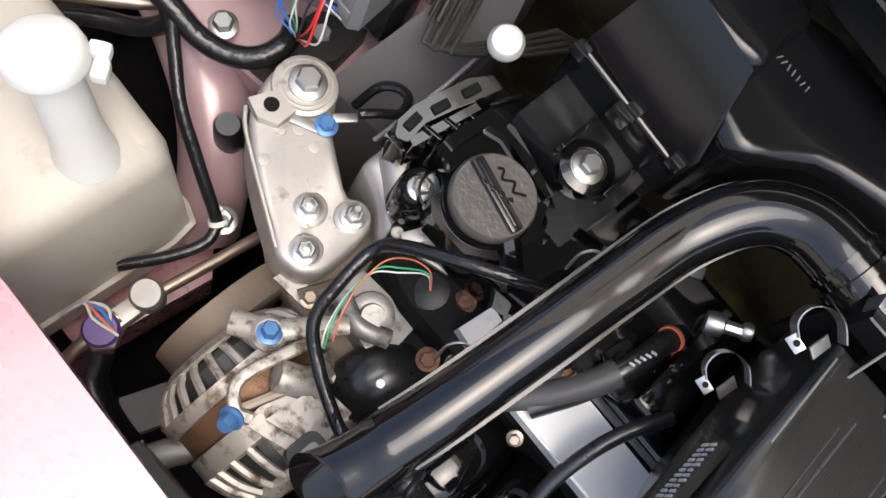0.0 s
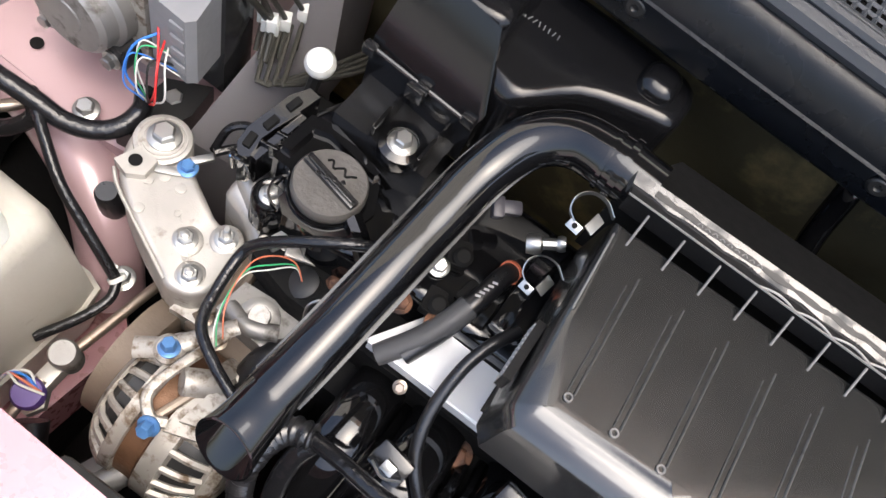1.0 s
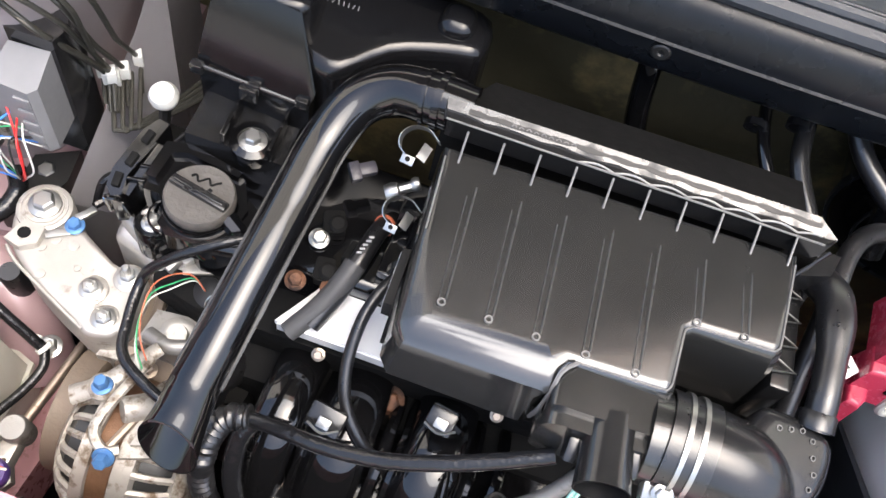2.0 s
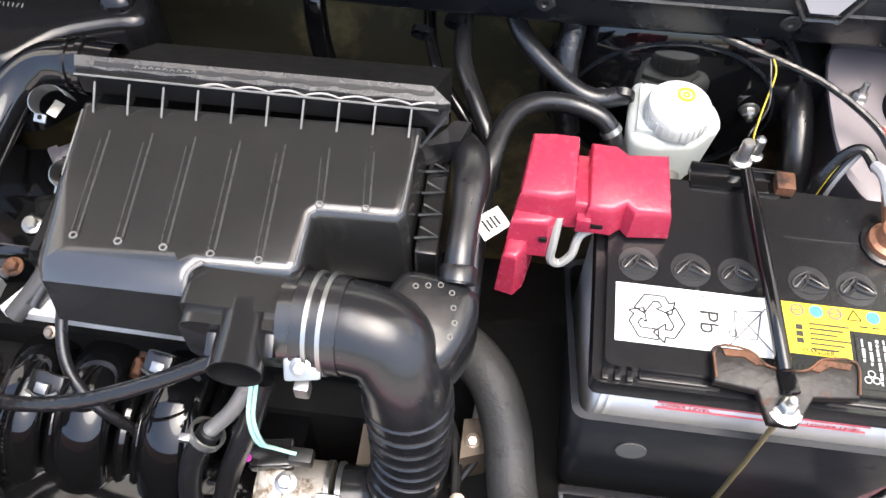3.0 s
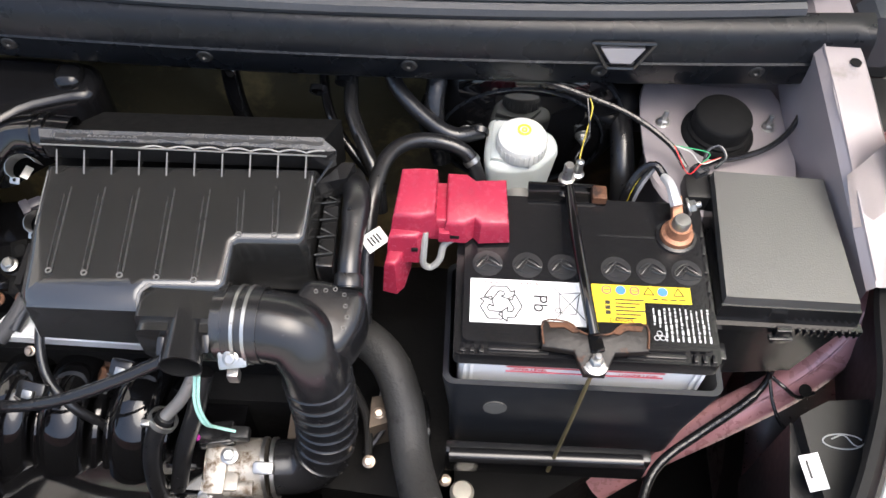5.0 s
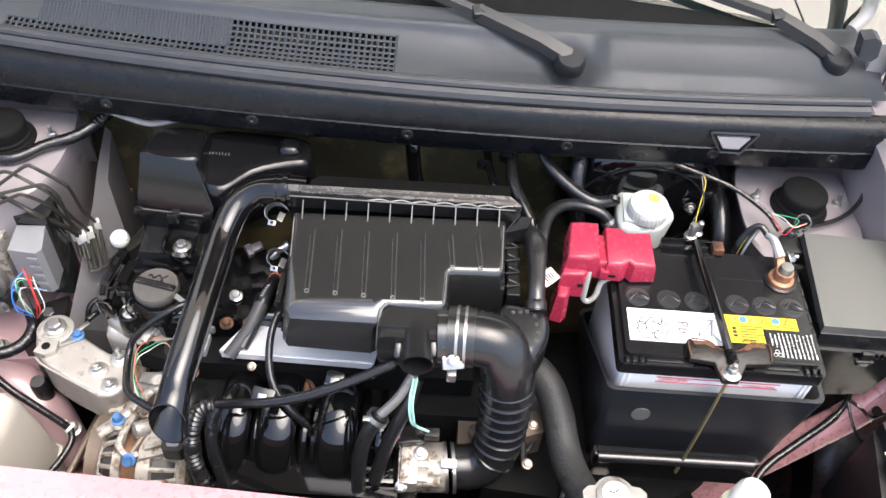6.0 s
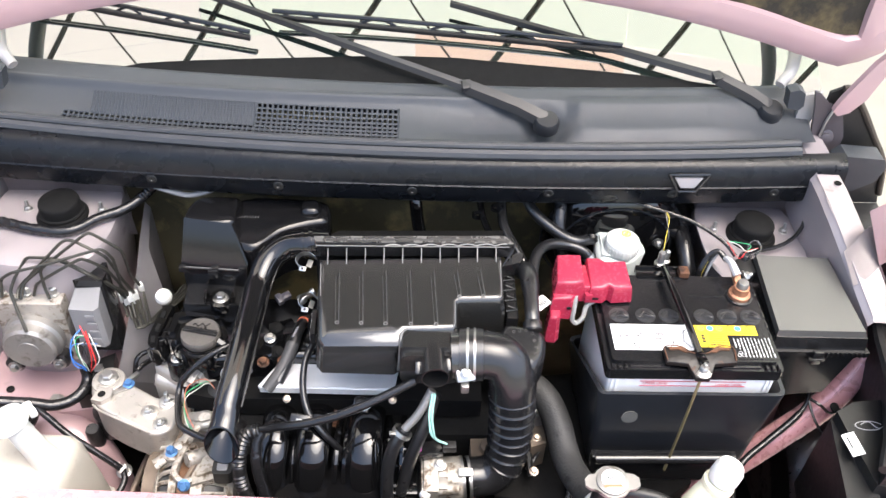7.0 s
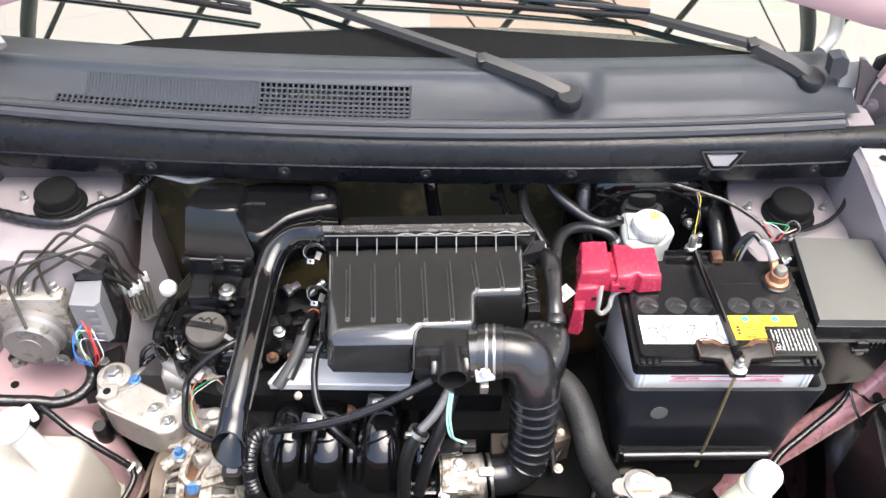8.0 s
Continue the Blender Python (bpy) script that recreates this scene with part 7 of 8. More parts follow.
# ---- alternator and drive pulley ----
alt = thing("alternator", "dusty cast aluminium alternator with copper winding", "alternator", (-0.27, -0.05, 0.6))
c0 = V((0, -0.052, 0.622))
for x0, prof in ((-0.323, [(0.020, 0), (0.040, 0.004), (0.050, 0.012), (0.052, 0.034)]), (-0.270, [(0.053, 0), (0.053, 0.022), (0.046, 0.040), (0.030, 0.050), (0, 0.050)])):
    bm = B()
    lathe(bm, prof, (x0, c0.y, c0.z), (1, 0, 0), 36)
    part("core", bm, MATTE, alt)
for x0, prof in ((-0.300, [(0.053, 0), (0.0605, 0.001), (0.0605, 0.011), (0.053, 0.012)]), (-0.325, [(0.022, 0), (0.036, 0.001), (0.046, 0.006), (0.044, 0.008), (0.034, 0.004), (0.022, 0.003)]), (-0.271, [(0.053, 0), (0.0605, 0.001), (0.0605, 0.016), (0.053, 0.018)]), (-0.229, [(0.044, 0), (0.047, 0.004), (0.040, 0.012), (0.018, 0.016), (0, 0.016)])):
    bm = B()
    lathe(bm, prof, (x0, c0.y, c0.z), (1, 0, 0), 40)
    part("housing_ring", bm, ALUG, alt)
for k in range(24):
    a = 2 * math.pi * k / 24
    u = V((0, math.cos(a), math.sin(a)))
    for line in ([(-0.318, 0.040), (-0.311, 0.051), (-0.298, 0.0585)], [(-0.256, 0.0585), (-0.240, 0.053), (-0.226, 0.043)]):
        bm = B()
        tube(bm, [V((x, c0.y, c0.z)) + u * r for x, r in line], 0.0031, 6, 3)
        part("vent_fin", bm, ALUG, alt)
bm = B()
lathe(bm, [(0.0545, 0), (0.0565, 0.002), (0.0565, 0.018), (0.0545, 0.020)], (-0.290, c0.y, c0.z), (1, 0, 0), 40)
part("winding", bm, WIND, alt, "copper-brown stator winding")
bm = B()
prism(bm, [(-0.268, -0.075), (-0.264, -0.024), (-0.230, -0.020), (-0.224, -0.060)], 0.645, 0.684, 0.006, 3)
prism(bm, [(-0.262, -0.064), (-0.258, -0.034), (-0.242, -0.032), (-0.238, -0.056)], 0.680, 0.690, 0.003, 3)
lathe(bm, [(0.004, 0), (0.004, 0.002), (0.002, 0.0025)], (-0.246, -0.028, 0.684), n=10)
part("regulator_cover", bm, ALUG, alt)
bm = B()
prism(bm, rounded(-0.240, -0.214, -0.070, -0.046, 0.006), 0.68, 0.702, 0.003)
plug = part("socket", bm, MATTE, alt, "black oval socket")
bm = B()
prism(bm, rounded(-0.234, -0.220, -0.065, -0.051, 0.003), 0.699, 0.7030, 0.0008)
part("socket_insert", bm, GREYC, plug)
bm = B()
tube(bm, [(-0.276, 0.004, 0.690), (-0.287, -0.036, 0.693), (-0.291, -0.058, 0.693), (-0.287, -0.068, 0.692), (-0.277, -0.074, 0.690), (-0.268, -0.070, 0.688)], 0.0042, 8, 6, flat=0.8)
part("adjuster_strap", bm, ALUG, alt, "bent adjuster strap")
bm = B()
tube(bm, [(-0.324, -0.040, 0.676), (-0.304, -0.026, 0.683), (-0.287, -0.004, 0.687), (-0.274, 0.014, 0.690)], lambda s: 0.0085 - 0.002 * s, 10, 5, flat=0.55)
lathe(bm, [(0.0115, 0), (0.0115, 0.006), (0.009, 0.008)], (-0.302, -0.028, 0.680), n=18)
part("mounting_ear", bm, ALUG, alt)
bm = B()
lathe(bm, [(0.0095, -0.014), (0.0105, -0.012), (0.0105, 0.012), (0.0095, 0.014)], (-0.268, -0.034, 0.686), (0.75, 0.55, -0.3), 18)
part("pivot_sleeve", bm, ALUG, alt, "smooth pale sleeve")
bm = B()
tube(bm, [(-0.278, -0.074, 0.686), (-0.266, -0.036, 0.684)], lambda s: 0.0034 + 0.0004 * math.sin(s * 160), 8, 40)
part("threaded_rod", bm, STEEL, alt)
for p, ax in (((-0.276, -0.078, 0.688), (0.1, -0.7, 0.6)), ((-0.302, -0.028, 0.687), (-0.1, 0.1, 1))):
    bm = B()
    bolt(bm, p, ax, 0.0058, 0.0085)
    part("adjuster_bolt", bm, BLUEB, alt, "bolt head dabbed with blue paint")
bm = B()
tube(bm, [(-0.262, -0.080, 0.622), (-0.285, -0.115, 0.615), (-0.298, -0.150, 0.610)], 0.010, 10, 3)
lathe(bm, [(0.014, 0), (0.014, 0.010)], (-0.291, -0.130, 0.612), (-0.4, -1, 0), 16)
part("pivot_bar", bm, ALUD, alt)
pl = thing("drive_pulley", "dusty brown drive belt pulley", "pulley", (-0.33, -0.03, 0.58))
bm = B()
lathe(bm, [(0.020, 0), (0.052, 0.002), (0.056, 0.003), (0.056, 0.024), (0.053, 0.026), (0.020, 0.026)], (-0.349, -0.028, 0.590), (1, 0, 0), 40)
part("wheel", bm, PULLEY, pl)

# ---- steel pressure pipe with sensor ----
pp = thing("pressure_pipe", "steel refrigerant pipe with block fitting and sensor", "pipe", (-0.38, -0.05, 0.57))
bm = B()
tube(bm, [(-0.360, 0.085, 0.560), (-0.372, 0.046, 0.566), (-0.380, -0.020, 0.572), (-0.384, -0.050, 0.574)], 0.0048, 10, 4)
tube(bm, [(-0.388, -0.085, 0.572), (-0.388, -0.118, 0.568), (-0.384, -0.138, 0.560), (-0.366, -0.150, 0.545), (-0.350, -0.16, 0.50)], 0.0050, 10, 5)
part("tube", bm, STEEL, pp)
bm = B()
lathe(bm, [(0.0115, -0.02), (0.0125, -0.004), (0.0125, 0.010), (0.0105, 0.013), (0, 0.013)], (-0.387, -0.060, 0.574), (0, -0.1, 1), 22)
part("cap_fitting", bm, ALUD, pp, "knurled grey service cap")
bm = B()
box(bm, (-0.388, -0.080, 0.562), (0.016, 0.030, 0.020), 0.004)
lathe(bm, [(0.012, -0.012), (0.015, -0.008), (0.015, 0.004), (0.012, 0.006)], (-0.388, -0.100, 0.560), (0, -0.1, 1), 6)
part("block", bm, ALU, pp)
bm = B()
lathe(bm, [(0.013, 0), (0.0135, 0.012), (0.0115, 0.016), (0, 0.016)], (-0.388, -0.099, 0.566), (0.1, -0.1, 1), 18)
ssen = part("sensor_body", bm, VIOLET, pp, "violet-black pressure sensor plug")
for k, m in enumerate((WIREW, WIREB, WIREO, WIREW)):
    bm = B()
    tube(bm, [(-0.384 + 0.003 * k, -0.094, 0.582), (-0.394, -0.088 - 0.004 * k, 0.590), (-0.408, -0.098, 0.584), (-0.414, -0.115, 0.565)], 0.0012, 5, 5)
    part("sensor_wire", bm, m, ssen)
fan = thing("lower_radiator_hose", "dark rubber hose below the front crossmember", "hose", (-0.36, -0.13, 0.5))
bm = B()
tube(bm, [(-0.392, -0.11, 0.50), (-0.375, -0.13, 0.49), (-0.335, -0.14, 0.48), (-0.28, -0.14, 0.46)], 0.016, 12, 5)
part("hose", bm, RUBBER, fan)
bm = B()
prism(bm, [(-0.36, -0.12), (-0.345, -0.08), (-0.315, -0.10), (-0.33, -0.14)], 0.36, 0.40, 0.004)
prism(bm, [(-0.35, -0.06), (-0.355, -0.02), (-0.33, -0.01), (-0.32, -0.05)], 0.36, 0.42, 0.004)
solid("fan_shroud_plate", bm, GREYC, "flat grey shroud plate low in front of the engine", "plate", at=(-0.34, -0.08, 0.36))

# ---- wiring over the timing side ----
ew = thing("engine_harness", "black taped engine harness arching over the alternator", "wiring harness", (-0.27, 0.03, 0.7))
bm = B()
tube(bm, [(-0.222, -0.038, 0.715), (-0.235, -0.037, 0.722), (-0.266, -0.025, 0.725), (-0.288, -0.010, 0.725), (-0.296, 0.015, 0.726), (-0.299, 0.044, 0.732), (-0.290, 0.054, 0.748), (-0.262, 0.066, 0.772), (-0.234, 0.082, 0.780), (-0.215, 0.096, 0.776)], lambda s: 0.0044, 10, 6)
part("taped_trunk", bm, TAPE, ew)
for m, dz, dy in ((WIREO, 0.008, 0.003), (WIREG, 0.004, -0.004), (WIREW, 0.000, -0.007)):
    bm = B()
    tube(bm, [(-0.272, -0.010 + dy, 0.716), (-0.281, 0.002 + dy, 0.722 + dz), (-0.288, 0.022 + dy, 0.724 + dz), (-0.289, 0.044 + dy, 0.724 + dz), (-0.279, 0.058 + dy, 0.722 + dz), (-0.266, 0.066, 0.718 + dz), (-0.256, 0.064, 0.706)], 0.0006, 5, 5)
    part("wire", bm, m, ew)
bm = B()
lathe(bm, [(0.012, 0), (0.014, 0.006), (0.013, 0.018), (0.009, 0.020)], (-0.252, 0.068, 0.690), (-0.3, -0.2, 1), 16)
part("plug", bm, MATTE, ew)
ig = thing("ignition_module", "pale grey ignition module with connector", "ignition module", (-0.22, 0.07, 0.74))
bm = B()
prism(bm, [(-0.2275, 0.0600), (-0.2235, 0.0880), (-0.2125, 0.0860), (-0.2135, 0.0580)], 0.690, 0.716, 0.003, 3)
part("body", bm, ALU2, ig)
bm = B()
box(bm, (-0.211, 0.098, 0.722), (0.016, 0.022, 0.014), 0.003, (0, 0, -25))
part("plug", bm, GREYC, ig)
for p in ((-0.213, 0.117, 0.795), (-0.224, 0.022, 0.792)):
    wc = thing("wire_bail_clip", "small bright wire bail clip by the intake pipe", "clip", p, group="wire bail clips")
    bm = B()
    c = V(p)
    tube(bm, [c + V((-0.004, -0.006, -0.012)), c + V((-0.006, 0.0, 0.004)), c + V((0.0, 0.007, 0.008)), c + V((0.008, 0.004, 0.004)), c + V((0.010, -0.004, -0.006))], 0.0010, 6, 6)
    part("bail", bm, ZINC, wc)
    bm = B()
    box(bm, c + V((0.006, -0.002, -0.008)), (0.010, 0.012, 0.012), 0.002, (0, 0, 30))
    part("foot", bm, SATIN, wc)
sh = thing("coolant_outlet", "black rubber coolant outlet elbow", "hose", (-0.23, 0.01, 0.64))
bm = B()
tube(bm, [(-0.222, 0.040, 0.640), (-0.230, 0.026, 0.658), (-0.238, 0.010, 0.660), (-0.240, -0.008, 0.640), (-0.236, -0.02, 0.60)], lambda s: 0.018 + 0.004 * math.sin(math.pi * s), 16, 6)
part("elbow", bm, RUBBER, sh)
bm = B()
lathe(bm, [(0.003, 0), (0.003, 0.001)], (-0.232, 0.006, 0.684), n=10)
part("paint_dot", bm, PAPER, sh)
for x, y in ((-0.240, 0.113), (-0.237, 0.079), (-0.225, 0.035)):
    bm = B()
    bolt(bm, (x, y, 0.704), (0, -0.3, 1), 0.0055, 0.006)
    part("head_bolt", bm, COPPER, eng)
bm = B()
prism(bm, [(-0.300, 0.020), (-0.296, 0.050), (-0.245, 0.055), (-0.240, 0.015)], 0.62, 0.672, 0.010, 3)
lathe(bm, [(0.017, 0), (0.016, 0.010), (0.012, 0.012), (0.009, 0.012), (0.008, 0.020)], (-0.270, 0.034, 0.668), (0.1, -0.2, 1), 20)
tube(bm, [(-0.292, 0.026, 0.676), (-0.270, 0.020, 0.682), (-0.250, 0.030, 0.680)], 0.007, 10, 4)
part("timing_boss", bm, ALUD, eng, "dull grey cast boss at the timing side")

# ---- hoses and harness round the manifold ----
h1 = thing("breather_hose", "short black breather hose with orange clip", "hose", (-0.14, 0.12, 0.75))
bm = B()
tube(bm, [(-0.133, 0.160, 0.748), (-0.140, 0.140, 0.760), (-0.145, 0.112, 0.762), (-0.152, 0.085, 0.752), (-0.165, 0.055, 0.736)], 0.0078, 14, 5)
part("hose", bm, RUBBER, h1)
bm = B()
tube(bm, [(-0.1475, 0.104, 0.762), (-0.152, 0.090, 0.756), (-0.163, 0.068, 0.744), (-0.180, 0.046, 0.730)], lambda k: 0.0092 - 0.001 * k, 16, 5)
part("sleeve", bm, mat("grey_sleeve", (0.055, 0.055, 0.057), 0.5, var=0.2, scale=40, bump=0.1, bscale=300), h1, "dull grey protective sleeve")
bm = B()
ring(bm, (-0.1375, 0.148, 0.757), (0.3, 1, -0.5), 0.0080, 0.0012, 0.003, 20)
part("orange_clip", bm, WIREO, h1, "orange-red hose clip")
bm = B()
for k in range(5):
    box(bm, (-0.1425 - 0.0012 * k, 0.126 - 0.004 * k, 0.7712), (0.004, 0.0016, 0.0005), 0.0, (0, 0, 20))
part("hose_print", bm, GREYI, h1)
h2 = thing("vacuum_hose", "thin black vacuum hose curving to the manifold", "hose", (-0.12, 0.04, 0.75))
bm = B()
tube(bm, [(-0.110, 0.105, 0.775), (-0.120, 0.085, 0.776), (-0.127, 0.060, 0.768), (-0.127, 0.030, 0.750), (-0.118, 0.005, 0.732), (-0.098, -0.012, 0.712), (-0.080, -0.016, 0.685), (-0.074, -0.014, 0.655)], 0.0048, 10, 6)
part("hose", bm, RUBBER, h2)
mh = thing("manifold_harness", "black taped harness running over the intake manifold", "wiring harness", (-0.1, -0.03, 0.75))
bm = B()
tube(bm, [(0.024, -0.012, 0.828), (-0.010, -0.024, 0.815), (-0.045, -0.034, 0.802), (-0.080, -0.040, 0.788), (-0.120, -0.040, 0.772), (-0.155, -0.034, 0.756), (-0.185, -0.030, 0.742)], 0.0058, 10, 6)
part("taped_trunk", bm, TAPE, mh)
bm = B()
tube(bm, [(-0.178, -0.030, 0.744), (-0.195, -0.034, 0.738), (-0.204, -0.050, 0.720), (-0.204, -0.068, 0.690), (-0.194, -0.082, 0.650), (-0.190, -0.09, 0.60)], lambda s: 0.0095 + 0.0011 * math.sin(s * 190), 12, 14)
part("corrugated_tube", bm, RUBBER, mh)
bm = B()
tube(bm, [(-0.176, -0.032, 0.744), (-0.182, -0.045, 0.728), (-0.180, -0.065, 0.700), (-0.168, -0.085, 0.65), (-0.165, -0.095, 0.60)], 0.0075, 10, 6)
part("taped_branch", bm, TAPE, mh)
for p, s in (((-0.128, -0.010, 0.735), (0.028, 0.02, 0.012)), ((-0.047, 0.018, 0.735), (0.022, 0.02, 0.02))):
    inj = thing("injector_plug", "black injector connector on the manifold", "connector", p, group="injector plugs")
    bm = B()
    box(bm, p, s, 0.003, (25, 0, -10))
    part("shell", bm, SATIN, inj)
    bm = B()
    box(bm, (p[0], p[1] - 0.006, p[2] + 0.008), (0.010, 0.008, 0.004), 0.001, (25, 0, -10))
    tube(bm, [(p[0] - 0.012, p[1] - 0.008, p[2] + 0.007), (p[0], p[1] - 0.013, p[2] + 0.006), (p[0] + 0.012, p[1] - 0.008, p[2] + 0.007)], 0.0010, 5, 4)
    part("wire_bail", bm, ZINC, inj)
bm = B()
bolt(bm, (-0.089, 0.040, 0.676), (0, -0.5, 0.9), 0.0085, 0.009)
part("rusty_bolt", bm, COPPER, man, "rust-brown bolt head")
ph = thing("pcv_hose", "grey and dark rubber hose with clamp beside the manifold", "hose", (0.01, -0.04, 0.73))
bm = B()
tube(bm, [(0.046, -0.014, 0.812), (0.030, -0.028, 0.782), (0.010, -0.038, 0.758)], 0.0058, 12, 4)
part("upper_pipe", bm, ALUD, ph, "pale grey pipe section")
bm = B()
tube(bm, [(0.012, -0.037, 0.760), (-0.002, -0.048, 0.735), (-0.010, -0.062, 0.700), (-0.010, -0.078, 0.650), (-0.004, -0.085, 0.600)], 0.0088, 14, 6)
part("lower_hose", bm, RUBBER, ph)
bm = B()
tube(bm, [(0.050, -0.010, 0.800), (0.038, -0.030, 0.760), (0.020, -0.050, 0.710), (0.008, -0.070, 0.660)], 0.0085, 12, 5)
part("second_hose", bm, RUBBER, ph)
bm = B()
ring(bm, (0.0085, -0.039, 0.755), (0.6, 0.4, 0.9), 0.0118, 0.0018, 0.006, 18)
box(bm, (-0.004, -0.046, 0.762), (0.008, 0.006, 0.005), 0.001)
part("hose_clamp", bm, ZINC, ph)
mw = thing("sensor_wire", "mint green ribbon wire to the throttle sensor", "wire", (0.05, -0.03, 0.77))
for o in (0, 0.0035):
    bm = B()
    tube(bm, [(0.046 + o, -0.020, 0.812), (0.043 + o, -0.034, 0.785), (0.046 + o, -0.040, 0.755), (0.054, -0.036, 0.735), (0.068, -0.034, 0.722)], 0.0016, 6, 6)
    part("wire", bm, WIRET, mw)
bm = B()
box(bm, (0.072, -0.034, 0.716), (0.018, 0.012, 0.012), 0.002)
part("plug", bm, MATTE, mw)
bm = B()
box(bm, (0.046, -0.030, 0.700), (0.034, 0.022, 0.014), 0.002, (0, 0, 10))
part("plug_housing", bm, SATIN, mw)
bm = B()
lathe(bm, [(0.003, 0), (0.003, 0.003)], (0.032, -0.040, 0.716), n=10)
part("violet_tag", bm, mat("magenta_plastic", (0.55, 0.03, 0.35), 0.4), mw)

# ---- radiator hose, radiator cap, filler ----
rh = thing("radiator_hose", "worn thick black radiator hose with flaked surface", "hose", (0.22, -0.02, 0.74))
bm = B()
tube(bm, [(0.150, 0.095, 0.700), (0.182, 0.072, 0.722), (0.208, 0.046, 0.722), (0.224, 0.014, 0.706), (0.231, -0.018, 0.692), (0.238, -0.050, 0.690), (0.250, -0.090, 0.702), (0.262, -0.128, 0.722)], 0.0195, 18, 6)
part("hose", bm, HOSE, rh)
bm = B()
ring(bm, (0.258, -0.119, 0.7205), (0.35, -0.92, 0.12), 0.0192, 0.0018, 0.009, 24)
part("clamp_band", bm, ZINC, rh, "bright hose clamp")
hb = thing("heater_hose", "smooth dark grey hose looping behind the red cover", "hose", (0.22, 0.2, 0.83))
bm = B()
tube(bm, [(0.184, 0.060, 0.775), (0.184, 0.110, 0.815), (0.187, 0.155, 0.843), (0.196, 0.200, 0.850), (0.216, 0.228, 0.845), (0.245, 0.240, 0.835), (0.275, 0.235, 0.825), (0.290, 0.222, 0.80)], 0.0078, 14, 7)
part("hose", bm, RUBBER, hb)
bm = B()
ring(bm, (0.281, 0.231, 0.818), (0.6, -0.4, -0.7), 0.0076, 0.0014, 0.005, 20)
part("clamp_band", bm, ZINC, hb)
rc = thing("radiator", "black radiator top tank with bright winged cap", "radiator", (0.08, -0.145, 0.52))
bm = B()
prism(bm, [(0.298, -0.1255), (0.292, -0.120), (0.283, -0.119)] + circle(0.264, -0.131, 0.0225, n=8, a0=30, a1=150) + [(0.246, -0.120), (0.237, -0.121), (0.231, -0.127), (0.231, -0.136), (0.237, -0.141), (0.246, -0.143)] + circle(0.264, -0.131, 0.0225, n=8, a0=210, a1=330) + [(0.283, -0.142), (0.292, -0.141), (0.298, -0.136)], 0.784, 0.788, 0.0015)
lathe(bm, [(0.0195, 0), (0.0195, 0.004), (0.015, 0.0055), (0, 0.006)], (0.264, -0.131, 0.787), n=26)
rcap = part("radiator_cap", bm, ALUD, rc, "bright metal radiator cap with two wings")
bm = B()
lathe(bm, [(0.014, 0), (0.014, 0.0006)], (0.264, -0.131, 0.7930), n=22)
part("cap_sticker", bm, PAPER, rcap, "round white sticker with orange band")
bm = B()
span(bm, (0.252, -0.142, 0.7930), (0.274, -0.138, 0.7940), 0)
part("orange_band", bm, WIREO, rcap)
bm = B()
tube(bm, [(0.257, -0.128, 0.7938), (0.262, -0.130, 0.7938), (0.268, -0.126, 0.7938)], 0.0008, 5, 3)
part("sticker_mark", bm, INK, rcap)
bm = B()
lathe(bm, [(0.020, 0), (0.020, 0.055), (0.017, 0.062)], (0.264, -0.131, 0.722), n=24)
tube(bm, [(0.264, -0.128, 0.765), (0.32, -0.138, 0.766), (0.36, -0.155, 0.75)], 0.0075, 10, 4)
part("filler_neck", bm, MATTE, rc)
bm = B()
span(bm, (-0.30, -0.165, 0.52), (0.46, -0.125, 0.722), 0.006)
part("top_tank", bm, MATTE, rc)
wf = thing("filler_bottle", "cream washer filler with bulbous white cap", "fluid filler", (0.39, -0.14, 0.75))
bm = B()
lathe(bm, [(0.0165, 0), (0.0180, 0.006), (0.0178, 0.020), (0.015, 0.027), (0.008, 0.030), (0, 0.0305)], (0.391, -0.140, 0.808), (0.25, 0.10, 1), 24)
FILL = mat("filler_plastic", (0.56, 0.55, 0.42), 0.36, var=0.06, scale=30, sss=0.2)
part("cap", bm, WHITE, wf)
bm = B()
lathe(bm, [(0.0165, 0), (0.0195, 0.002), (0.0195, 0.008), (0.016, 0.010)], (0.387, -0.1415, 0.796), (0.25, 0.10, 1), 24)
part("collar", bm, FILL, wf, "cream collar under the cap")
bm = B()
tube(bm, [(0.350, -0.160, 0.70), (0.363, -0.152, 0.75), (0.376, -0.145, 0.780), (0.388, -0.141, 0.800)], lambda s: 0.023 - 0.007 * s, 18, 4)
part("neck", bm, FILL, wf)

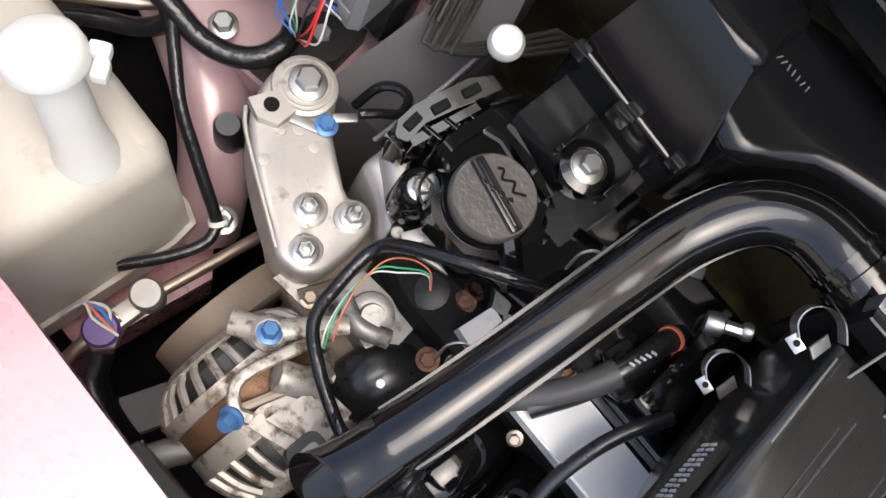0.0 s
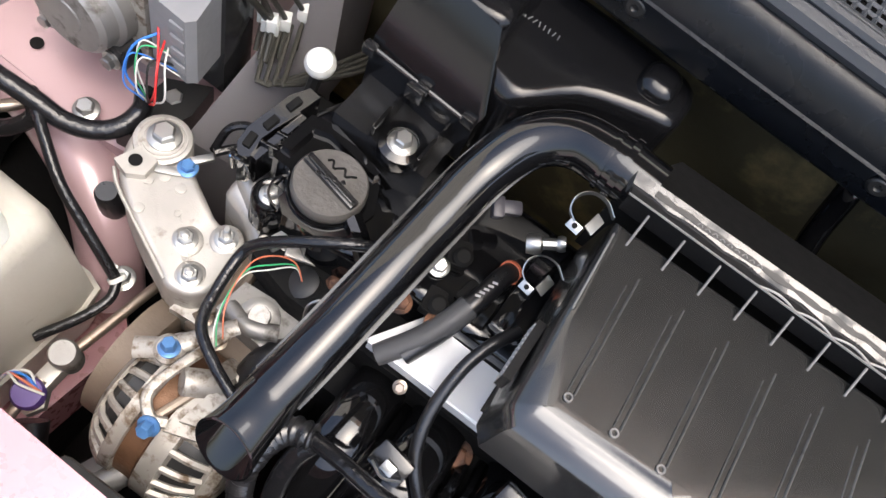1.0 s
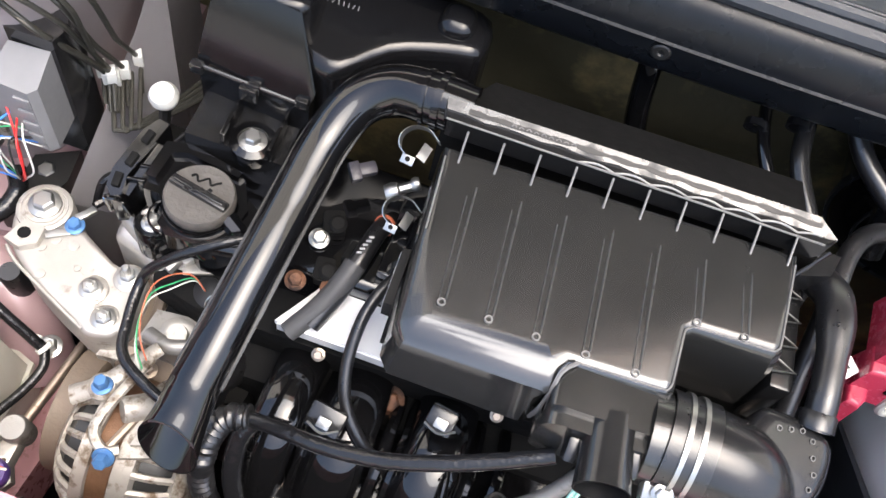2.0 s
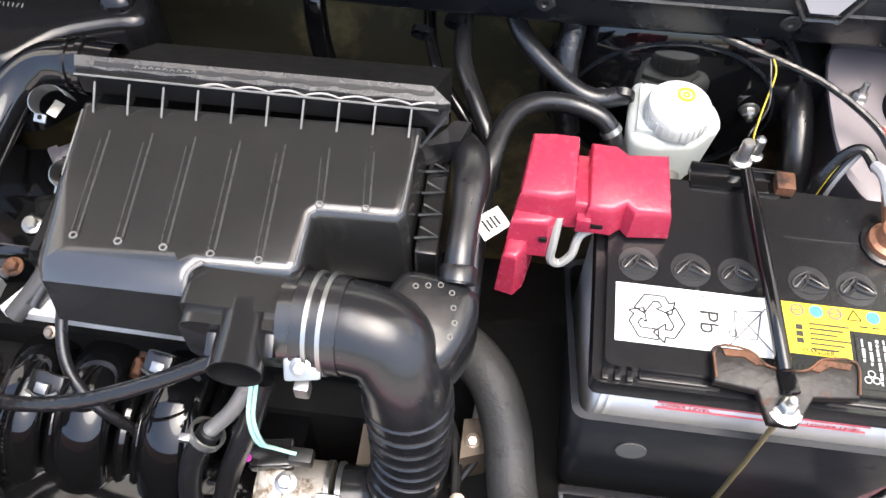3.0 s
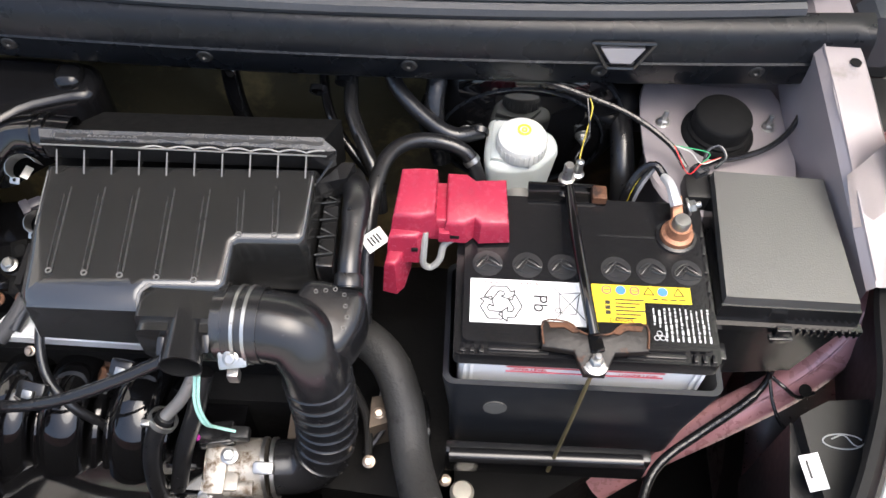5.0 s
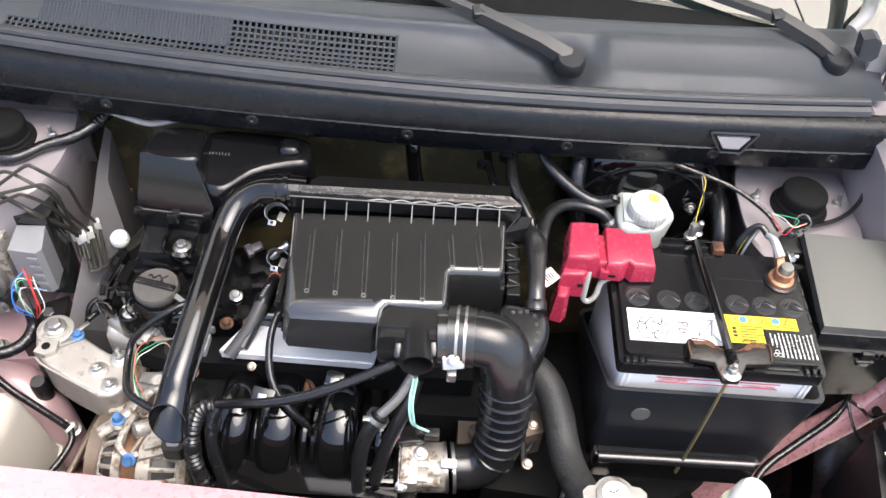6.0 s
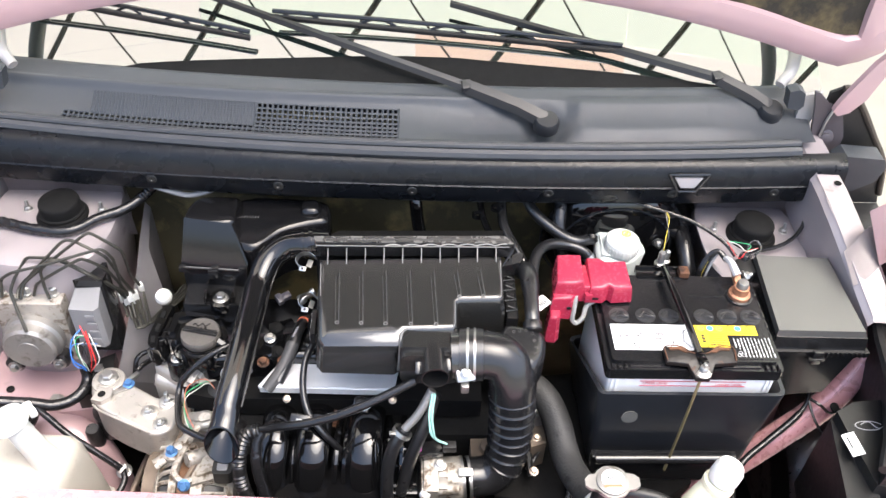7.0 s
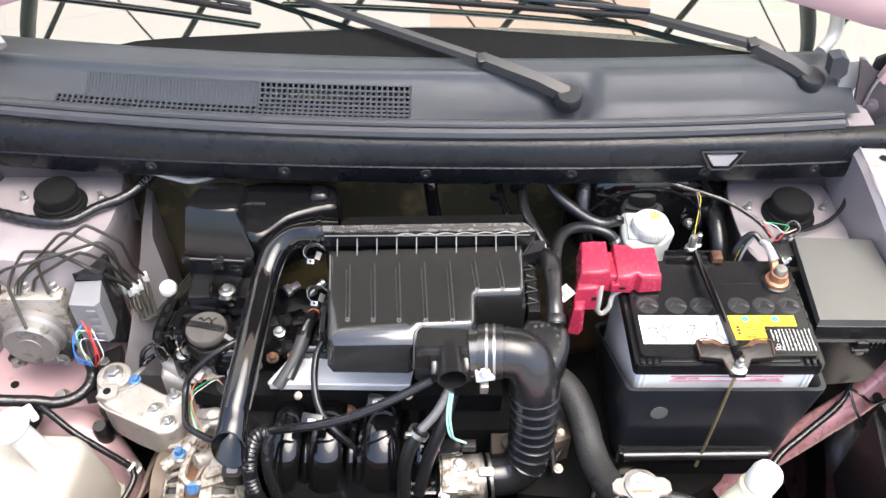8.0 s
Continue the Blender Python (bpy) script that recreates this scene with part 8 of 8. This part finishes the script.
# ---- pipes along the firewall ----
fp = thing("firewall_pipes", "glossy dark pipes and hoses in front of the firewall", "pipes", (0.18, 0.28, 0.83))
for pts, r, m in (([(0.150, 0.335, 0.87), (0.153, 0.300, 0.850), (0.156, 0.270, 0.840), (0.172, 0.232, 0.830), (0.186, 0.205, 0.815), (0.19, 0.19, 0.78)], 0.0078, SATIN), ([(0.120, 0.33, 0.85), (0.126, 0.295, 0.835), (0.140, 0.260, 0.825), (0.165, 0.232, 0.81), (0.19, 0.22, 0.78)], 0.0055, GLOSS), ([(0.185, 0.335, 0.87), (0.200, 0.300, 0.850), (0.232, 0.268, 0.838), (0.262, 0.252, 0.832), (0.290, 0.265, 0.825)], 0.0085, RUBBER), ([(0.235, 0.34, 0.88), (0.242, 0.31, 0.860), (0.240, 0.28, 0.83), (0.25, 0.26, 0.78)], 0.011, TAPE), ([(0.02, 0.35, 0.87), (0.022, 0.32, 0.85), (0.03, 0.30, 0.80), (0.05, 0.29, 0.74)], 0.010, GLOSS)):
    bm = B()
    tube(bm, pts, r, 10, 6)
    part("pipe", bm, m, fp)
for p in ((0.118, 0.30, 0.838), (0.146, 0.30, 0.853), (0.288, 0.262, 0.828)):
    bm = B()
    ring(bm, p, (0.1, 1, 0.4), 0.0080, 0.002, 0.006, 16)
    part("pipe_clamp", bm, SATIN, fp)
gr = thing("firewall_grommet", "large black rubber grommet on the firewall", "grommet", (0.445, 0.34, 0.77))
bm = B()
lathe(bm, [(0.036, 0), (0.034, 0.008), (0.026, 0.014), (0.022, 0.05), (0.016, 0.058), (0, 0.058)], (0.445, 0.372, 0.790), (-0.05, -1, 0.15), 26)
tube(bm, [(0.442, 0.318, 0.798), (0.443, 0.290, 0.795), (0.445, 0.255, 0.775), (0.448, 0.23, 0.73)], 0.013, 12, 5)
part("boot", bm, RUBBER, gr)

# ---- wiring by the battery and strut tower ----
bw = thing("battery_wiring", "yellow, black and white leads at the battery terminal", "wires", (0.46, 0.18, 0.85))
for m, r, o in ((WIREY, 0.0010, 0.002), (TAPE, 0.0040, 0.004), (WIREY, 0.0010, 0.0085), (TAPE, 0.0026, 0.011), (GREYC, 0.0026, 0.014)):
    bm = B()
    tube(bm, [(0.463 + o * 0.2, 0.180, 0.866), (0.452 + o * 0.3, 0.192, 0.872), (0.436 + o, 0.190, 0.862), (0.426 + o, 0.180, 0.840), (0.424 + o, 0.176, 0.80)], r, 8, 6)
    part("lead", bm, m, bw)
tw = thing("tower_wiring", "taped wiring across the strut tower with clear connector", "wiring harness", (0.51, 0.22, 0.85))
bm = B()
tube(bm, [(0.620, 0.305, 0.885), (0.614, 0.285, 0.868), (0.600, 0.262, 0.853), (0.578, 0.244, 0.846), (0.550, 0.232, 0.843), (0.522, 0.222, 0.846), (0.508, 0.212, 0.850)], 0.0030, 8, 6)
part("taped_lead", bm, TAPE, tw)
bm = B()
box(bm, (0.503, 0.207, 0.848), (0.018, 0.014, 0.012), 0.004, (0, 15, 35))
tube(bm, [(0.506, 0.212, 0.852), (0.512, 0.226, 0.858), (0.524, 0.232, 0.857), (0.530, 0.222, 0.852), (0.518, 0.210, 0.850)], 0.0016, 8, 6)
part("clear_connector", bm, mat("smoky_connector", (0.030, 0.032, 0.036), 0.2, var=0.4, scale=120, coat=0.5), tw)
for m, a in ((WIRER, (0.490, 0.200, 0.852)), (WIREW, (0.494, 0.222, 0.858)), (WIREG, (0.512, 0.222, 0.858))):
    bm = B()
    tube(bm, [(0.478, 0.228, 0.860), a, (0.503, 0.208, 0.858), (0.525, 0.222, 0.852)], 0.0006, 6, 5)
    part("wire", bm, m, tw)
bm = B()
box(bm, (0.503, 0.190, 0.825), (0.030, 0.030, 0.045), 0.004)
part("black_plug", bm, MATTE, tw)
bm = B()
box(bm, (0.625, 0.318, 0.905), (0.016, 0.020, 0.030), 0.003, (20, 0, 0))
part("cowl_plug", bm, MATTE, tw)
bm = B()
box(bm, (0.622, 0.322, 0.930), (0.016, 0.008, 0.024), 0.002, (20, 0, 0))
part("pale_clip", bm, WIREW, tw)
rw = thing("lamp_harness", "black taped harness along the rose channel to the lamp", "wiring harness", (0.55, 0.03, 0.67))
bm = B()
tube(bm, [(0.592, 0.075, 0.76), (0.592, 0.066, 0.735), (0.590, 0.052, 0.705), (0.570, 0.034, 0.692), (0.530, 0.010, 0.672), (0.492, -0.016, 0.66), (0.474, -0.040, 0.652), (0.462, -0.080, 0.65), (0.46, -0.13, 0.64)], lambda s: 0.0050 if s > 0.25 else 0.0036, 10, 6)
part("taped_trunk", bm, TAPE, rw)
for pts, m, r in (([(0.592, 0.056, 0.712), (0.596, 0.030, 0.70), (0.606, 0.012, 0.69), (0.622, 0.006, 0.69)], TAPE, 0.0020), ([(0.594, 0.056, 0.712), (0.606, 0.044, 0.712), (0.622, 0.040, 0.70), (0.640, 0.046, 0.70)], TAPE, 0.0022)):
    bm = B()
    tube(bm, pts, r, 8, 6)
    part("branch", bm, m, rw)

# ---- front corner: splash panel and headlamp ----
sp = thing("splash_panel", "matt black corner splash panel with chalk mark and sticker", "panel", (0.62, -0.05, 0.76))
bm = B()
prism(bm, [(0.588, -0.013), (0.617, 0.003), (0.668, 0.008), (0.655, -0.06), (0.625, -0.13), (0.600, -0.125), (0.592, -0.06)], 0.755, 0.775, 0.003)
prism(bm, [(0.560, -0.16), (0.585, -0.013), (0.60, -0.013), (0.61, -0.16)], 0.60, 0.757, 0.004)
part("panel", bm, MATTE, sp)
bm = B()
tube(bm, [(0.622 + 0.018 * math.cos(a), -0.036 + 0.007 * math.sin(a), 0.7755) for a in [0.3 + 0.35 * k for k in range(17)]], 0.0007, 4, 2)
tube(bm, [(0.612, -0.034, 0.7755), (0.624, -0.030, 0.7755), (0.634, -0.040, 0.7755), (0.652, -0.030, 0.7755)], 0.0007, 4, 4)
part("chalk_mark", bm, GREYI, sp)
bm = B()
prism(bm, [(-0.0085, -0.016), (0.0085, -0.016), (0.0085, 0.016), (-0.0085, 0.016)], 0, 0.0006, 0, m=pose(0.590, -0.066, 0.7762, 6, -12, 10))
stk = part("sticker", bm, PAPER, sp, "small white printed sticker")
bm = B()
for k in range(3):
    box(bm, (0.586 + 0.004 * k, -0.064, 0.7772 - 0.0008 * k), (0.0018, 0.016 - 0.004 * k, 0.0004), 0, (6, -12, 10))
part("sticker_print", bm, INK, stk)
hl = thing("headlamp", "clear headlamp with bright trim line in the front corner", "headlamp", (0.70, 0.0, 0.75))
edge = [(0.706, 0.235), (0.694, 0.155), (0.674, 0.074), (0.662, 0.0), (0.638, -0.066), (0.610, -0.125)]
bm = B()
prism(bm, [(x + 0.026, y) for x, y in edge] + [(0.69, -0.25), (0.76, -0.16), (0.80, 0.0), (0.80, 0.22)], 0.68, lambda x, y: 0.838 + 0.10 * (y - 0.05) * (y < 0.05) - 0.3 * max(0, x - 0.70), 0.006, 3)
part("lens", bm, LENS, hl)
bm = B()
prism(bm, [(x - 0.008, y) for x, y in edge] + [(x + 0.028, y) for x, y in edge[::-1]], 0.70, lambda x, y: 0.822 + 0.10 * (y - 0.05) * (y < 0.05), 0.003)
part("gutter", bm, MATTE, hl, "black gutter beside the lens")
bm = B()
tube(bm, [(x, y, 0.842 + 0.10 * (y - 0.05) * (y < 0.05)) for x, y in edge], 0.0032, 8, 5)
part("trim_line", bm, ALU2, hl, "bright trim line")
bm = B()
tube(bm, [(x - 0.012, y, 0.825 + 0.10 * (y - 0.05) * (y < 0.05)) for x, y in edge], 0.009, 8, 5)
part("seal", bm, MATTE, hl)
bm = B()
box(bm, (0.700, 0.150, 0.852), (0.018, 0.022, 0.010), 0.003)
bolt(bm, (0.700, 0.150, 0.857), (0, 0, 1), 0.006, 0.005)
part("lamp_screw", bm, ZINC, hl)
# low clutter behind the bellows
gb = thing("gearbox", "dark gearbox casing with small bright bolts", "gearbox", (0.22, 0.03, 0.5))
bm = B()
prism(bm, [(0.14, -0.05), (0.14, 0.14), (0.27, 0.16), (0.29, 0.02), (0.25, -0.06)], 0.42, 0.62, 0.02, 3)
part("casing", bm, DARK, gb)
bm = B()
prism(bm, [(0.190, -0.004), (0.190, 0.030), (0.210, 0.034), (0.212, 0.004)], 0.62, 0.672, 0.004)
part("shift_bracket", bm, PULLEY, gb, "yellowish shift bracket")
for p in ((0.199, 0.012, 0.672), (0.192, -0.035, 0.66), (0.27, -0.03, 0.60)):
    bm = B()
    bolt(bm, p, (0, -0.3, 1), 0.0046, 0.005)
    part("casing_bolt", bm, STEEL, gb)
bm = B()
lathe(bm, [(0.012, 0), (0.013, 0.010), (0.010, 0.016), (0, 0.017)], (0.288, -0.045, 0.60), n=18)
part("breather_cap", bm, TANK, gb, "small cream cap")

for pts, r, m in (([(0.150, 0.060, 0.66), (0.170, 0.040, 0.668), (0.186, 0.010, 0.660), (0.190, -0.030, 0.640)], 0.0045, MATTE), ([(0.200, 0.080, 0.655), (0.214, 0.050, 0.664), (0.206, 0.010, 0.655), (0.186, -0.020, 0.64)], 0.0035, RUBBER), ([(0.235, 0.06, 0.64), (0.248, 0.02, 0.65), (0.246, -0.03, 0.63), (0.236, -0.07, 0.62)], 0.004, TAPE)):
    bm = B()
    tube(bm, pts, r, 8, 6)
    part("control_cable", bm, m, gb)
bm = B()
prism(bm, [(0.196, 0.030), (0.200, 0.078), (0.226, 0.082), (0.232, 0.060), (0.218, 0.052), (0.214, 0.030)], 0.655, 0.660, 0.001)
part("bracket_plate", bm, ALUD, gb, "dull grey bracket plate")
for p in ((0.205, 0.066, 0.660), (0.222, 0.070, 0.660)):
    bm = B()
    bolt(bm, p, (0, -0.2, 1), 0.0055, 0.006)
    part("bracket_bolt", bm, ZINC, gb)
bm = B()
prism(bm, [(0.106, -0.030), (0.106, 0.030), (0.150, 0.034), (0.152, -0.026)], 0.60, 0.655, 0.008, 3)
lathe(bm, [(0.012, 0), (0.011, 0.010), (0.008, 0.012)], (0.130, 0.004, 0.655), n=16)
part("bell_housing", bm, PULLEY, gb, "dirty brown casting")
